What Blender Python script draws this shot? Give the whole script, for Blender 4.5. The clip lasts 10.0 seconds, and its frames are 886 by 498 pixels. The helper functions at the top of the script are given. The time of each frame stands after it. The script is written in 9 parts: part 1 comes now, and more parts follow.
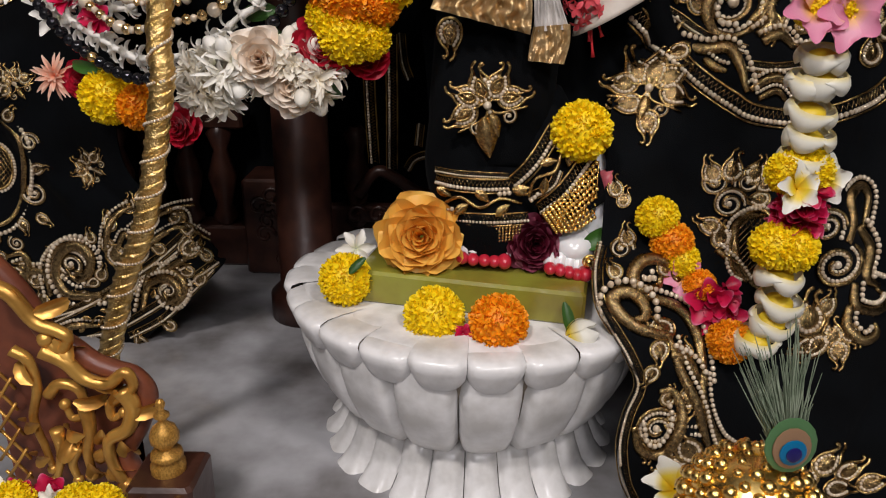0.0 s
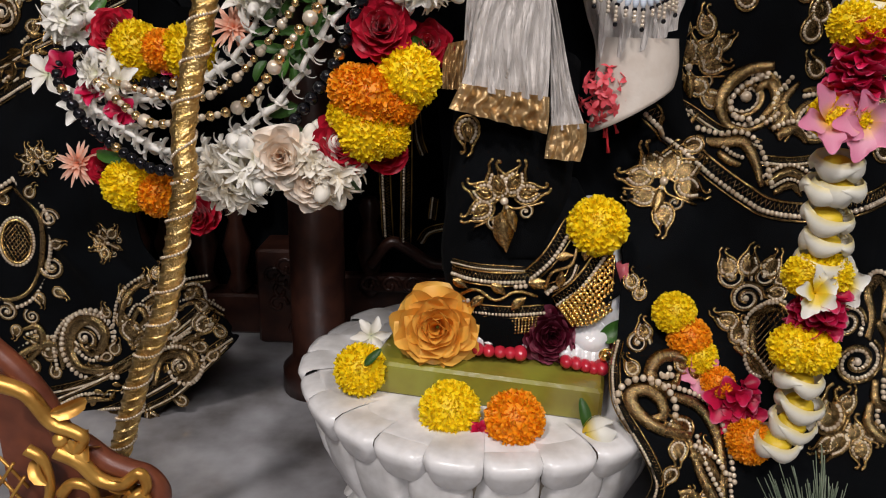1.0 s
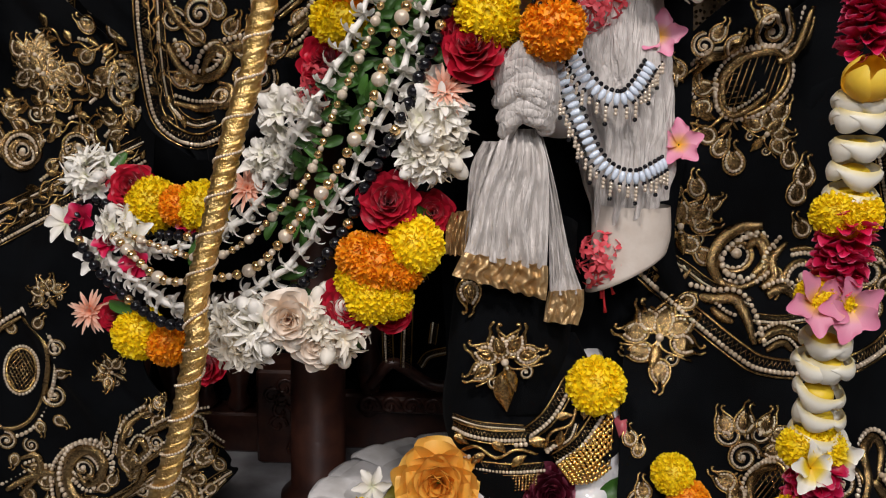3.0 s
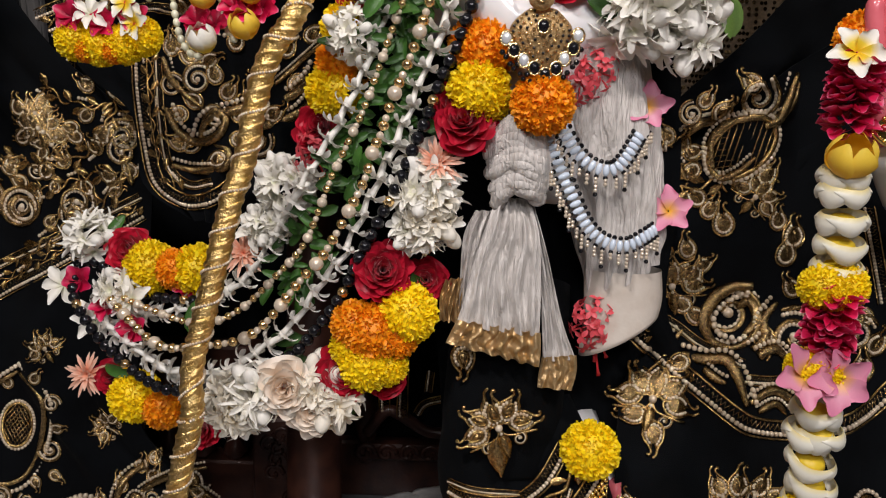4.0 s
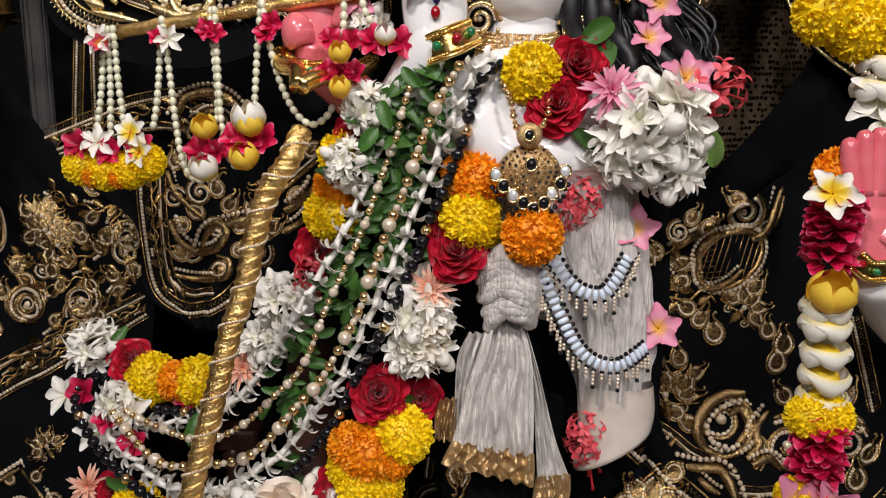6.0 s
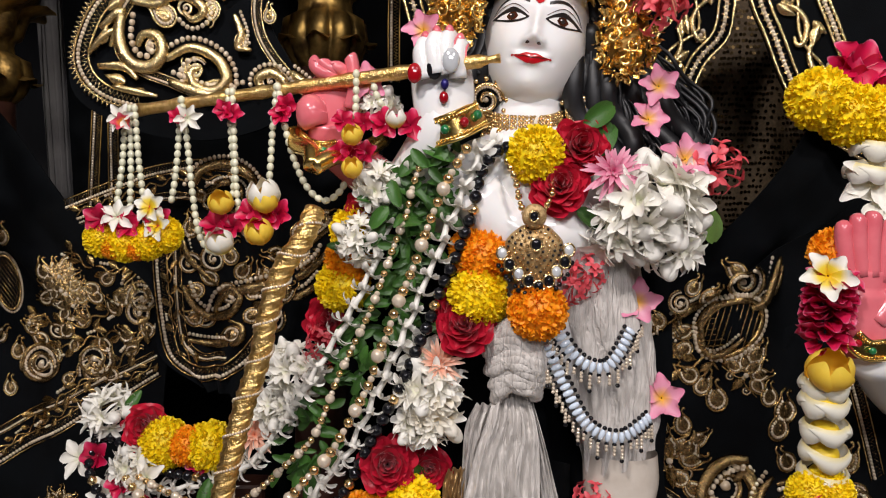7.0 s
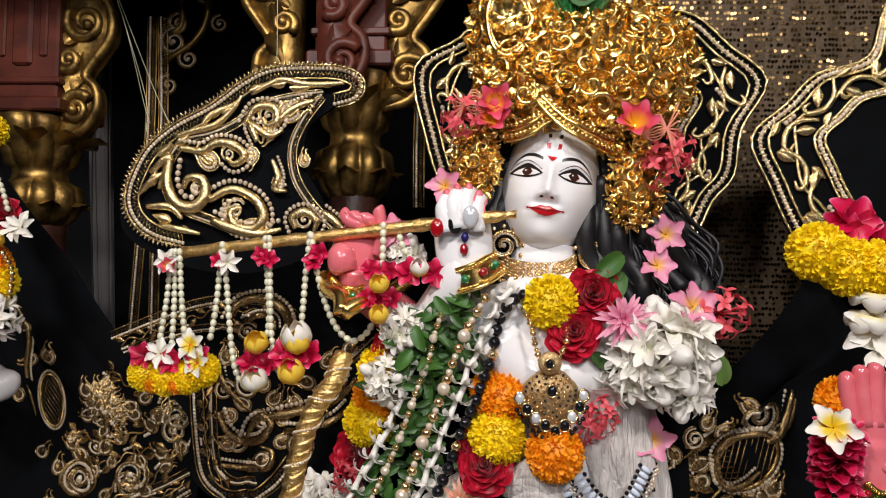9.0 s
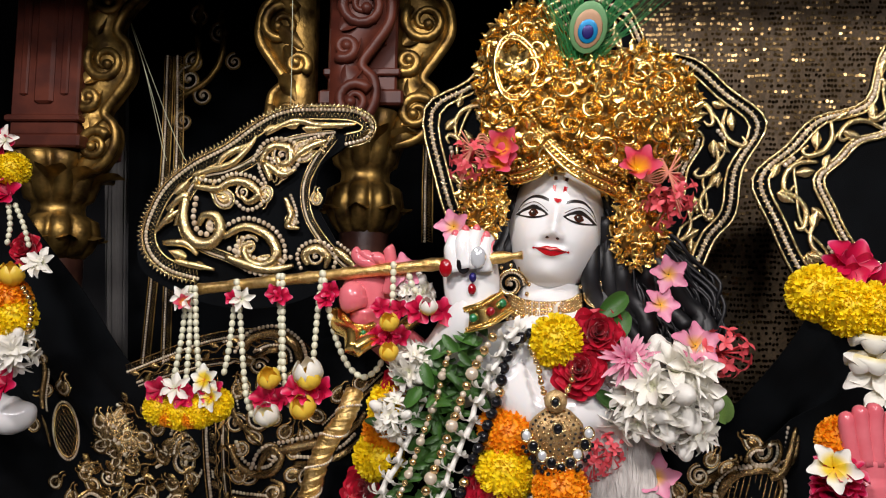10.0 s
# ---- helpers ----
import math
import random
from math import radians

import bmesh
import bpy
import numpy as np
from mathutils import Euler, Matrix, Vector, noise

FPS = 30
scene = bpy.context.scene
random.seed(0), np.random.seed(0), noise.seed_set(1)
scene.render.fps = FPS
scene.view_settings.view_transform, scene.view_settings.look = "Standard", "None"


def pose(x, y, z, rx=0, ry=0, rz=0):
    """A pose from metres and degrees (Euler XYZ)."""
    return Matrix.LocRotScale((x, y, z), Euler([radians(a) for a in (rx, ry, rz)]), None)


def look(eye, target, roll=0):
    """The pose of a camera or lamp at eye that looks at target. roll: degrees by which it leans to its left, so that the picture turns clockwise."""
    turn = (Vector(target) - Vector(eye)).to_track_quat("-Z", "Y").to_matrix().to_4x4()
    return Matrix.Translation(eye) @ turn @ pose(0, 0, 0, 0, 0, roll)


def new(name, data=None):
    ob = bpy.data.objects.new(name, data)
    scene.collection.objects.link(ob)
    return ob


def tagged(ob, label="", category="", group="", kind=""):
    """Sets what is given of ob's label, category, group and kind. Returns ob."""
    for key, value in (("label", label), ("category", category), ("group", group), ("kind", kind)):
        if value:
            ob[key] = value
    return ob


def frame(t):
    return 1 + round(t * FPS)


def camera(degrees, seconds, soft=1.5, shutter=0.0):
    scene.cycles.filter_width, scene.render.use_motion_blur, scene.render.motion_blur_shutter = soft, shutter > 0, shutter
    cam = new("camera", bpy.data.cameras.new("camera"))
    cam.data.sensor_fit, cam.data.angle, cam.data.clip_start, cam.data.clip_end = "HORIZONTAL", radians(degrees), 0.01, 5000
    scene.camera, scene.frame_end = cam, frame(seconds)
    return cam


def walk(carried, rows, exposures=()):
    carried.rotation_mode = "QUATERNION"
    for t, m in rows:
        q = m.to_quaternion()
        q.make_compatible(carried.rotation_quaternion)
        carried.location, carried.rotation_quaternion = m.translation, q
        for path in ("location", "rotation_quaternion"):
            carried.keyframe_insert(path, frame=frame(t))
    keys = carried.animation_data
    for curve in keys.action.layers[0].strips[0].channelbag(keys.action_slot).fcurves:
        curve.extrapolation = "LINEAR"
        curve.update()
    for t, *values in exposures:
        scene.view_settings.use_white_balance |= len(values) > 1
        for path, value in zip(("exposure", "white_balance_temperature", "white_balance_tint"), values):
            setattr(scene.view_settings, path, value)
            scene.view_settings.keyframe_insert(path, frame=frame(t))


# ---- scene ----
cam = camera(63.7, 10.0, soft=1.1)
METRES, EYE, TILT, LEAN, TURN = 0.55, 0.65, -20.5, -1.0, 0.0
ROWS = [
    (0.0, 0.0, 0.0, 0.0, -0.0, 0.0, 0.0),
    (0.5, -0.0096, 0.0054, 0.0588, 0.55, 1.77, -0.22),
    (1.0, -0.0198, -0.0079, 0.1085, 0.61, 3.61, -0.51),
    (1.5, -0.0254, -0.0239, 0.1538, 0.63, 5.44, -0.84),
    (2.0, -0.0339, -0.0442, 0.2049, 0.45, 6.9, -0.98),
    (2.5, -0.0357, -0.0633, 0.2482, 0.37, 8.43, -1.04),
    (4.0, -0.0241, -0.1196, 0.3878, 0.25, 11.58, -0.66),
    (4.5, -0.0187, -0.1394, 0.4346, 0.24, 12.31, -0.52),
    (5.0, -0.0122, -0.1589, 0.4801, 0.28, 12.96, -0.4),
    (5.5, -0.0001, -0.1774, 0.5263, 0.53, 13.56, -0.3),
    (7.0, -0.0097, -0.2802, 0.6448, 1.0, 17.22, -0.37),
    (7.5, -0.0059, -0.3212, 0.6904, 1.55, 18.32, -0.49),
    (8.0, 0.0009, -0.3637, 0.7315, 2.17, 19.54, -0.58),
    (8.5, 0.0057, -0.401, 0.7491, 2.66, 21.48, -0.75),
    (9.0, 0.0056, -0.4411, 0.7692, 3.02, 23.01, -0.92),
    (9.5, 0.0042, -0.479, 0.7857, 3.31, 24.0, -1.08),
    (10.0, 0.0042, -0.505, 0.7837, 3.45, 24.94, -1.28),
]
walk(cam, [(t, pose(0, 0, EYE, TILT, LEAN, TURN) @ pose(METRES * x, METRES * y, METRES * z, 90 + pitch, roll, yaw)) for t, x, y, z, yaw, pitch, roll in ROWS])

# ---- world and light ----
world = bpy.data.worlds.new("shrine_air")
scene.world = world
world.use_nodes = True
world.node_tree.nodes["Background"].inputs[0].default_value = (0.9, 0.93, 1.0, 1)
world.node_tree.nodes["Background"].inputs[1].default_value = 0.05
scene.view_settings.exposure = -0.1


def lamp(name, eye, target, watts, w, h, colour):
    d = bpy.data.lights.new(name, "AREA")
    d.shape, d.size, d.size_y, d.energy, d.color = "RECTANGLE", w, h, watts, colour
    ob = new(name, d)
    ob.matrix_world = look(eye, target)
    return ob


lamp("shrine_flood", (-0.75, -0.75, 2.6), (0.05, 0.95, 1.0), 38, 0.3, 0.22, (1.0, 0.93, 0.91))
lamp("shrine_flood", (0.85, -0.85, 2.5), (0.05, 0.95, 1.0), 27, 0.3, 0.22, (1.0, 0.935, 0.92))
# unseen broad lamp added as fill for surfaces facing front
lamp("hall_light", (0.0, -2.2, 2.3), (0.0, 0.6, 0.8), 35, 1.6, 0.5, (1.0, 0.96, 1.0))


# ---- materials ----
def mat(name, a, b=None, rough=0.5, metal=0.0, scale=40.0, bump=0.0, bscale=200.0, sheen=0.0, ramp=None, rand=0.0, coat=0.0,
        sss=0.0, wave=0.0, glass=False, detail=4.0, spec=0.5):
    """Noise mix of a and b; ramp: colours along the petal attribute 'along'; rand: change of value from piece to piece."""
    m = bpy.data.materials.new(name)
    m.use_nodes = True
    nt = m.node_tree
    N, L = nt.nodes, nt.links
    p = N["Principled BSDF"]
    p.inputs["Roughness"].default_value = rough
    p.inputs["Metallic"].default_value = metal
    p.inputs["Sheen Weight"].default_value = sheen
    p.inputs["Sheen Roughness"].default_value = 0.4
    p.inputs["Coat Weight"].default_value = coat
    p.inputs["Specular IOR Level"].default_value = spec
    p.inputs["Coat Roughness"].default_value = 0.12
    p.inputs["Subsurface Weight"].default_value = sss
    p.inputs["Subsurface Radius"].default_value = (0.01, 0.006, 0.004)
    if glass:
        p.inputs["Transmission Weight"].default_value = 1.0
    tc = N.new("ShaderNodeTexCoord")
    no = N.new("ShaderNodeTexNoise")
    no.inputs["Scale"].default_value, no.inputs["Detail"].default_value = scale, detail
    L.new(tc.outputs["Object"], no.inputs["Vector"])
    mix = N.new("ShaderNodeMix")
    mix.data_type = "RGBA"
    cr = N.new("ShaderNodeValToRGB")
    cr.color_ramp.elements[0].position, cr.color_ramp.elements[1].position = 0.38, 0.66
    L.new(no.outputs["Fac"], cr.inputs[0])
    L.new(cr.outputs[0], mix.inputs[0])
    b = b or tuple(c * 0.7 for c in a)
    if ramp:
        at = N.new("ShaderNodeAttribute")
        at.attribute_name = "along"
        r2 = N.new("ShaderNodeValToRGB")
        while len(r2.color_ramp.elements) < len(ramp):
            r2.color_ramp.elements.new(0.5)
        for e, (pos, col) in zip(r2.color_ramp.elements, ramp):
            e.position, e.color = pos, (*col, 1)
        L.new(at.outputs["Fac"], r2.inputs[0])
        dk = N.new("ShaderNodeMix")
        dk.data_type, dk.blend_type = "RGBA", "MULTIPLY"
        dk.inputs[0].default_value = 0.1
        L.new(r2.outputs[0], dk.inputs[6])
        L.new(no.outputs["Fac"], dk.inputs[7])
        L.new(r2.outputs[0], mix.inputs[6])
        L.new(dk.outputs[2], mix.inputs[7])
    else:
        mix.inputs[6].default_value, mix.inputs[7].default_value = (*a, 1), (*b, 1)
    out = mix.outputs[2]
    if rand:
        oi, hs, ma = N.new("ShaderNodeObjectInfo"), N.new("ShaderNodeHueSaturation"), N.new("ShaderNodeMapRange")
        ma.inputs[3].default_value, ma.inputs[4].default_value = 1 - rand, 1 + rand
        L.new(oi.outputs["Random"], ma.inputs[0])
        L.new(ma.outputs[0], hs.inputs["Value"])
        L.new(out, hs.inputs["Color"])
        out = hs.outputs[0]
    L.new(out, p.inputs["Base Color"])
    if ramp:
        tr, mx = N.new("ShaderNodeBsdfTranslucent"), N.new("ShaderNodeMixShader")
        mx.inputs[0].default_value = 0.18
        L.new(out, tr.inputs[0])
        L.new(p.outputs[0], mx.inputs[1])
        L.new(tr.outputs[0], mx.inputs[2])
        L.new(mx.outputs[0], N["Material Output"].inputs[0])
        p.inputs["Subsurface Weight"].default_value = 0.0
    if bump:
        bn = N.new("ShaderNodeTexNoise")
        bn.inputs["Scale"].default_value = bscale
        if wave:
            mp = N.new("ShaderNodeMapping")
            mp.inputs["Scale"].default_value = (1.0, 1.0, wave)
            bn.inputs["Detail"].default_value, bn.inputs["Distortion"].default_value = 5, 0.6
            L.new(tc.outputs["Object"], mp.inputs["Vector"])
            L.new(mp.outputs[0], bn.inputs["Vector"])
        else:
            L.new(tc.outputs["Object"], bn.inputs["Vector"])
        bp = N.new("ShaderNodeBump")
        bp.inputs["Strength"].default_value, bp.inputs["Distance"].default_value = bump, 0.007 if wave else 0.002
        L.new(bn.outputs["Fac"], bp.inputs["Height"])
        L.new(bp.outputs[0], p.inputs["Normal"])
    return m


GOLD = mat("polished_gold", (1.0, 0.72, 0.26), (0.94, 0.62, 0.18), 0.23, 1.0, 60, 0.1, 300)
# darker than GOLD: shade between the scroll leaves is put into this colour
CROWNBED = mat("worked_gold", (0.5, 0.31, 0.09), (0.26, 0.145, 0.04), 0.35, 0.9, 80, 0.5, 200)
PALEGOLD = mat("champagne_gold", (0.95, 0.68, 0.29), (0.72, 0.45, 0.13), 0.3, 1.0, 120, 0.9, 420)
TOERED = mat("crimson_painted_marble", (0.55, 0.025, 0.05), (0.45, 0.015, 0.03), 0.22, 0.0, 40, coat=0.4)
# gold leaf; on the hanging braid its dark tone also stands in for shade
DULLGOLD = mat("aged_gold_leaf", (0.38, 0.235, 0.065), (0.09, 0.052, 0.018), 0.42, 0.9, 30, 0.5, 90)
CORD = mat("gold_thread", (0.62, 0.43, 0.18), (0.2, 0.12, 0.045), 0.26, 1.0, 260, 0.45, 700)
BULLION = mat("gold_bullion_cord", (0.5, 0.35, 0.16), (0.14, 0.085, 0.035), 0.25, 1.0, 260, 0.5, 900)
PALECORD = mat("pale_gold_thread", (0.88, 0.7, 0.38), (0.5, 0.36, 0.15), 0.26, 1.0, 260, 0.45, 700)
SEED = mat("antique_seed_pearl", (0.76, 0.65, 0.5), (0.5, 0.38, 0.25), 0.2, 0.2, 110)
PEARL = mat("cream_pearl", (0.8, 0.7, 0.56), (0.66, 0.55, 0.42), 0.12, 0.35, 60, coat=0.5)
GREENPEARL = mat("ivory_bead", (0.74, 0.74, 0.56), (0.66, 0.64, 0.46), 0.3, 0.0, 60, coat=0.3, rand=0.1)
BEADGOLD = mat("gold_bead", (0.95, 0.7, 0.36), (0.85, 0.58, 0.26), 0.16, 0.95, 3, 0.1, 8)
JET = mat("black_bead", (0.008, 0.008, 0.01), (0.006, 0.006, 0.008), 0.07, 0.0, 30, spec=0.45)
PALEBEAD = mat("pale_blue_glass_bead", (0.68, 0.76, 0.86), (0.6, 0.7, 0.82), 0.12, 0.0, 50, coat=0.6)
VELVET = mat("black_velvet", (0.0022, 0.003, 0.004), (0.001, 0.0013, 0.0017), 0.95, 0.0, 12, 0.3, 700, sheen=0.004)
VELVET.node_tree.nodes["Principled BSDF"].inputs["Specular IOR Level"].default_value = 0.12
SATIN = mat("crinkled_white_satin", (0.68, 0.64, 0.6), (0.56, 0.52, 0.48), 0.5, 0.0, 60, 1.0, 190, sheen=0.2, wave=0.14)
CREAM = mat("cream_satin", (0.6, 0.54, 0.47), (0.52, 0.45, 0.38), 0.45, 0.0, 30, 0.2, 120)
TISSUE = mat("gold_tissue_hem", (0.6, 0.42, 0.22), (0.4, 0.26, 0.11), 0.35, 0.7, 80, 0.6, 400)
MARBLE = mat("white_marble", (0.84, 0.83, 0.82), (0.6, 0.585, 0.56), 0.3, 0.0, 24, 0.15, 60, coat=0.15, detail=8)
SKIN = mat("polished_white_marble", (0.84, 0.835, 0.83), (0.8, 0.795, 0.79), 0.14, 0.0, 8, coat=0.6, sss=0.06)
ROSY = mat("rose_painted_marble", (0.72, 0.17, 0.2), (0.64, 0.12, 0.15), 0.22, 0.0, 25, coat=0.5)
REDPAINT = mat("red_enamel", (0.5, 0.008, 0.015), (0.42, 0.006, 0.012), 0.2, 0.0, 30, coat=0.4)
BLACKPAINT = mat("black_enamel", (0.012, 0.01, 0.01), (0.02, 0.016, 0.015), 0.3, 0.0, 30)
BROWNPAINT = mat("brown_enamel", (0.07, 0.02, 0.01), (0.05, 0.015, 0.008), 0.15, 0.0, 30, coat=0.5)
HAIR = mat("black_hair", (0.004, 0.004, 0.005), (0.009, 0.009, 0.011), 0.48, 0.0, 60)
FLOOR = mat("veined_marble_floor", (0.46, 0.46, 0.48), (0.13, 0.118, 0.112), 0.08, 0.0, 5.0, 0.03, 20, detail=9)
JADE = mat("green_waxed_slab", (0.3, 0.3, 0.04), (0.2, 0.15, 0.025), 0.25, 0.0, 10, 0.4, 45, coat=0.3)
WOOD = mat("dark_carved_wood", (0.06, 0.022, 0.014), (0.03, 0.011, 0.008), 0.35, 0.0, 25, 0.3, 60)
REDWOOD = mat("polished_red_wood", (0.11, 0.026, 0.014), (0.06, 0.014, 0.009), 0.45, 0.0, 18, 0.15, 50, spec=0.3)
PLASTER = mat("hall_plaster", (0.2, 0.17, 0.15), (0.16, 0.14, 0.12), 0.7, 0.0, 6, 0.1, 80)
DARKWALL = mat("dark_shrine_wall", (0.02, 0.02, 0.024), (0.012, 0.012, 0.014), 0.7, 0.0, 6, 0.1, 80)
GREYCLOTH = mat("grey_curtain", (0.2, 0.19, 0.18), (0.15, 0.14, 0.14), 0.8, 0.0, 12, 0.2, 300)
SEQUINBASE = mat("bronze_net", (0.11, 0.07, 0.035), (0.06, 0.04, 0.02), 0.6, 0.3, 200, 0.5, 800)
PENDGOLD = mat("pebbled_gold", (0.6, 0.42, 0.2), (0.36, 0.22, 0.09), 0.4, 0.55, 120, 0.8, 500)
SEQUIN = mat("gold_sequin", (0.22, 0.145, 0.062), (0.12, 0.075, 0.03), 0.26, 1.0, 300)
LEAF = mat("green_leaf", (0.045, 0.13, 0.018), (0.028, 0.085, 0.014), 0.38, 0.0, 60, 0.2, 120, rand=0.3)
PALELEAF = mat("pale_green_leaf", (0.2, 0.34, 0.08), (0.12, 0.24, 0.05), 0.4, 0.0, 60, rand=0.2)
YELLOW = mat("yellow_marigold", (0.9, 0.58, 0.01), rough=0.55, ramp=[(0.0, (0.88, 0.42, 0.0)), (0.4, (0.98, 0.69, 0.004)), (1.0, (1.0, 0.79, 0.008))], rand=0.06, sss=0.08)
ORANGE = mat("orange_marigold", (0.9, 0.3, 0.01), rough=0.55, ramp=[(0.0, (0.75, 0.17, 0.0)), (0.4, (0.93, 0.29, 0.002)), (1.0, (0.96, 0.4, 0.006))], rand=0.06, sss=0.08)
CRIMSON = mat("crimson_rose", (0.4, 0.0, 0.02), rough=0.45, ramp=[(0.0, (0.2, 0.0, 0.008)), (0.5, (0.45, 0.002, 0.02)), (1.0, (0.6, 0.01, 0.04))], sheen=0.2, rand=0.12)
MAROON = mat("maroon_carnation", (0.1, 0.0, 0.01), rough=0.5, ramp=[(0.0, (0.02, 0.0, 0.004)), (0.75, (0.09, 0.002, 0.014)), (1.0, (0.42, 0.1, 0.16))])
PEACH = mat("apricot_rose", (0.9, 0.42, 0.06), rough=0.5, ramp=[(0.0, (0.9, 0.3, 0.03)), (0.5, (0.93, 0.46, 0.05)), (1.0, (0.95, 0.58, 0.12))], sss=0.08)
WHITEP = mat("white_petal", (0.85, 0.84, 0.78), rough=0.5, ramp=[(0.0, (0.72, 0.74, 0.5)), (0.3, (0.9, 0.87, 0.76)), (1.0, (0.93, 0.91, 0.85))], sss=0.08)
IVORYP = mat("ivory_petal", (0.8, 0.7, 0.55), rough=0.5, ramp=[(0.0, (0.75, 0.6, 0.35)), (0.4, (0.9, 0.83, 0.68)), (1.0, (0.92, 0.88, 0.78))], sss=0.08)
BLUSHP = mat("blush_petal", (0.85, 0.65, 0.5), rough=0.5, ramp=[(0.0, (0.8, 0.3, 0.2)), (0.35, (0.88, 0.68, 0.5)), (1.0, (0.93, 0.86, 0.76))], sss=0.08)
FRANGI = mat("white_yellow_frangipani", (0.85, 0.84, 0.75), rough=0.42, ramp=[(0.0, (0.85, 0.5, 0.0)), (0.35, (0.86, 0.66, 0.05)), (0.62, (0.86, 0.84, 0.72)), (1.0, (0.87, 0.86, 0.8))], sss=0.08)
PINKF = mat("pink_frangipani", (0.8, 0.25, 0.4), rough=0.42, ramp=[(0.0, (0.85, 0.45, 0.02)), (0.22, (0.82, 0.42, 0.2)), (0.45, (0.8, 0.34, 0.46)), (1.0, (0.78, 0.24, 0.4))], rand=0.08, sss=0.08)
REDF = mat("red_yellow_frangipani", (0.8, 0.1, 0.1), rough=0.42, ramp=[(0.0, (0.86, 0.5, 0.0)), (0.35, (0.8, 0.25, 0.03)), (0.6, (0.7, 0.05, 0.1)), (1.0, (0.75, 0.12, 0.2))], sss=0.08)
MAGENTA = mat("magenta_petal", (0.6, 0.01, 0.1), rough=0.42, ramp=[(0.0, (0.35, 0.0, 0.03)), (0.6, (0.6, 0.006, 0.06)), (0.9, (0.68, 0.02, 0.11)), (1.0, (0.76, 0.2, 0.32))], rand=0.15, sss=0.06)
CORAL = mat("coral_ixora", (0.8, 0.1, 0.12), rough=0.45, ramp=[(0.0, (0.62, 0.03, 0.04)), (1.0, (0.86, 0.13, 0.16))], sss=0.06)
SALMON = mat("salmon_daisy", (0.85, 0.4, 0.25), rough=0.5, ramp=[(0.0, (0.5, 0.1, 0.05)), (0.3, (0.85, 0.34, 0.2)), (1.0, (0.88, 0.6, 0.46))], sss=0.06)
PINKD = mat("pink_daisy", (0.8, 0.25, 0.4), rough=0.5, ramp=[(0.0, (0.4, 0.02, 0.1)), (0.3, (0.7, 0.14, 0.28)), (1.0, (0.82, 0.42, 0.52))], sss=0.06)
YPET = mat("clear_yellow_petal", (0.9, 0.6, 0.03), rough=0.42, ramp=[(0.0, (0.85, 0.42, 0.0)), (1.0, (0.92, 0.68, 0.08))], sss=0.06)
RUBY = mat("ruby_glass", (0.35, 0.004, 0.01), (0.25, 0.002, 0.008), 0.06, 0.0, 20, coat=1.0)
EMERALD = mat("emerald_glass", (0.01, 0.16, 0.05), (0.008, 0.1, 0.03), 0.06, 0.0, 20, coat=1.0)
CRYSTAL = mat("clear_crystal", (0.75, 0.78, 0.8), (0.6, 0.62, 0.66), 0.05, 0.3, 20, coat=1.0)
BARBS = mat("peacock_barbs", (0.03, 0.16, 0.04), rough=0.35, metal=0.3, ramp=[(0.0, (0.04, 0.34, 0.1)), (0.6, (0.04, 0.3, 0.08)), (1.0, (0.06, 0.16, 0.06))])
EYEBRONZE = mat("peacock_bronze", (0.4, 0.22, 0.13), (0.3, 0.2, 0.1), 0.4, 0.3, 90)
EYETEAL = mat("peacock_teal", (0.0, 0.2, 0.42), (0.0, 0.16, 0.36), 0.35, 0.3, 90)
EYEBLUE = mat("peacock_blue", (0.02, 0.015, 0.16), (0.012, 0.008, 0.1), 0.35, 0.3, 90)
EYEGREEN = mat("peacock_green", (0.12, 0.26, 0.1), (0.08, 0.2, 0.08), 0.4, 0.3, 90)
GRIME = mat("grimy_marble", (0.3, 0.25, 0.19), (0.16, 0.12, 0.08), 0.5, 0.0, 30, 0.3, 60)
PALEBARB = mat("pale_peacock_barbs", (0.36, 0.42, 0.3), (0.2, 0.26, 0.17), 0.5, 0.1, 60)
PAINTGOLD = mat("gold_paint", (0.72, 0.4, 0.09), (0.42, 0.2, 0.04), 0.34, 0.6, 30, 0.2, 80)
BROWNRED = mat("red_brown_paint", (0.2, 0.06, 0.03), (0.12, 0.035, 0.02), 0.35, 0.0, 30, 0.1, 90)


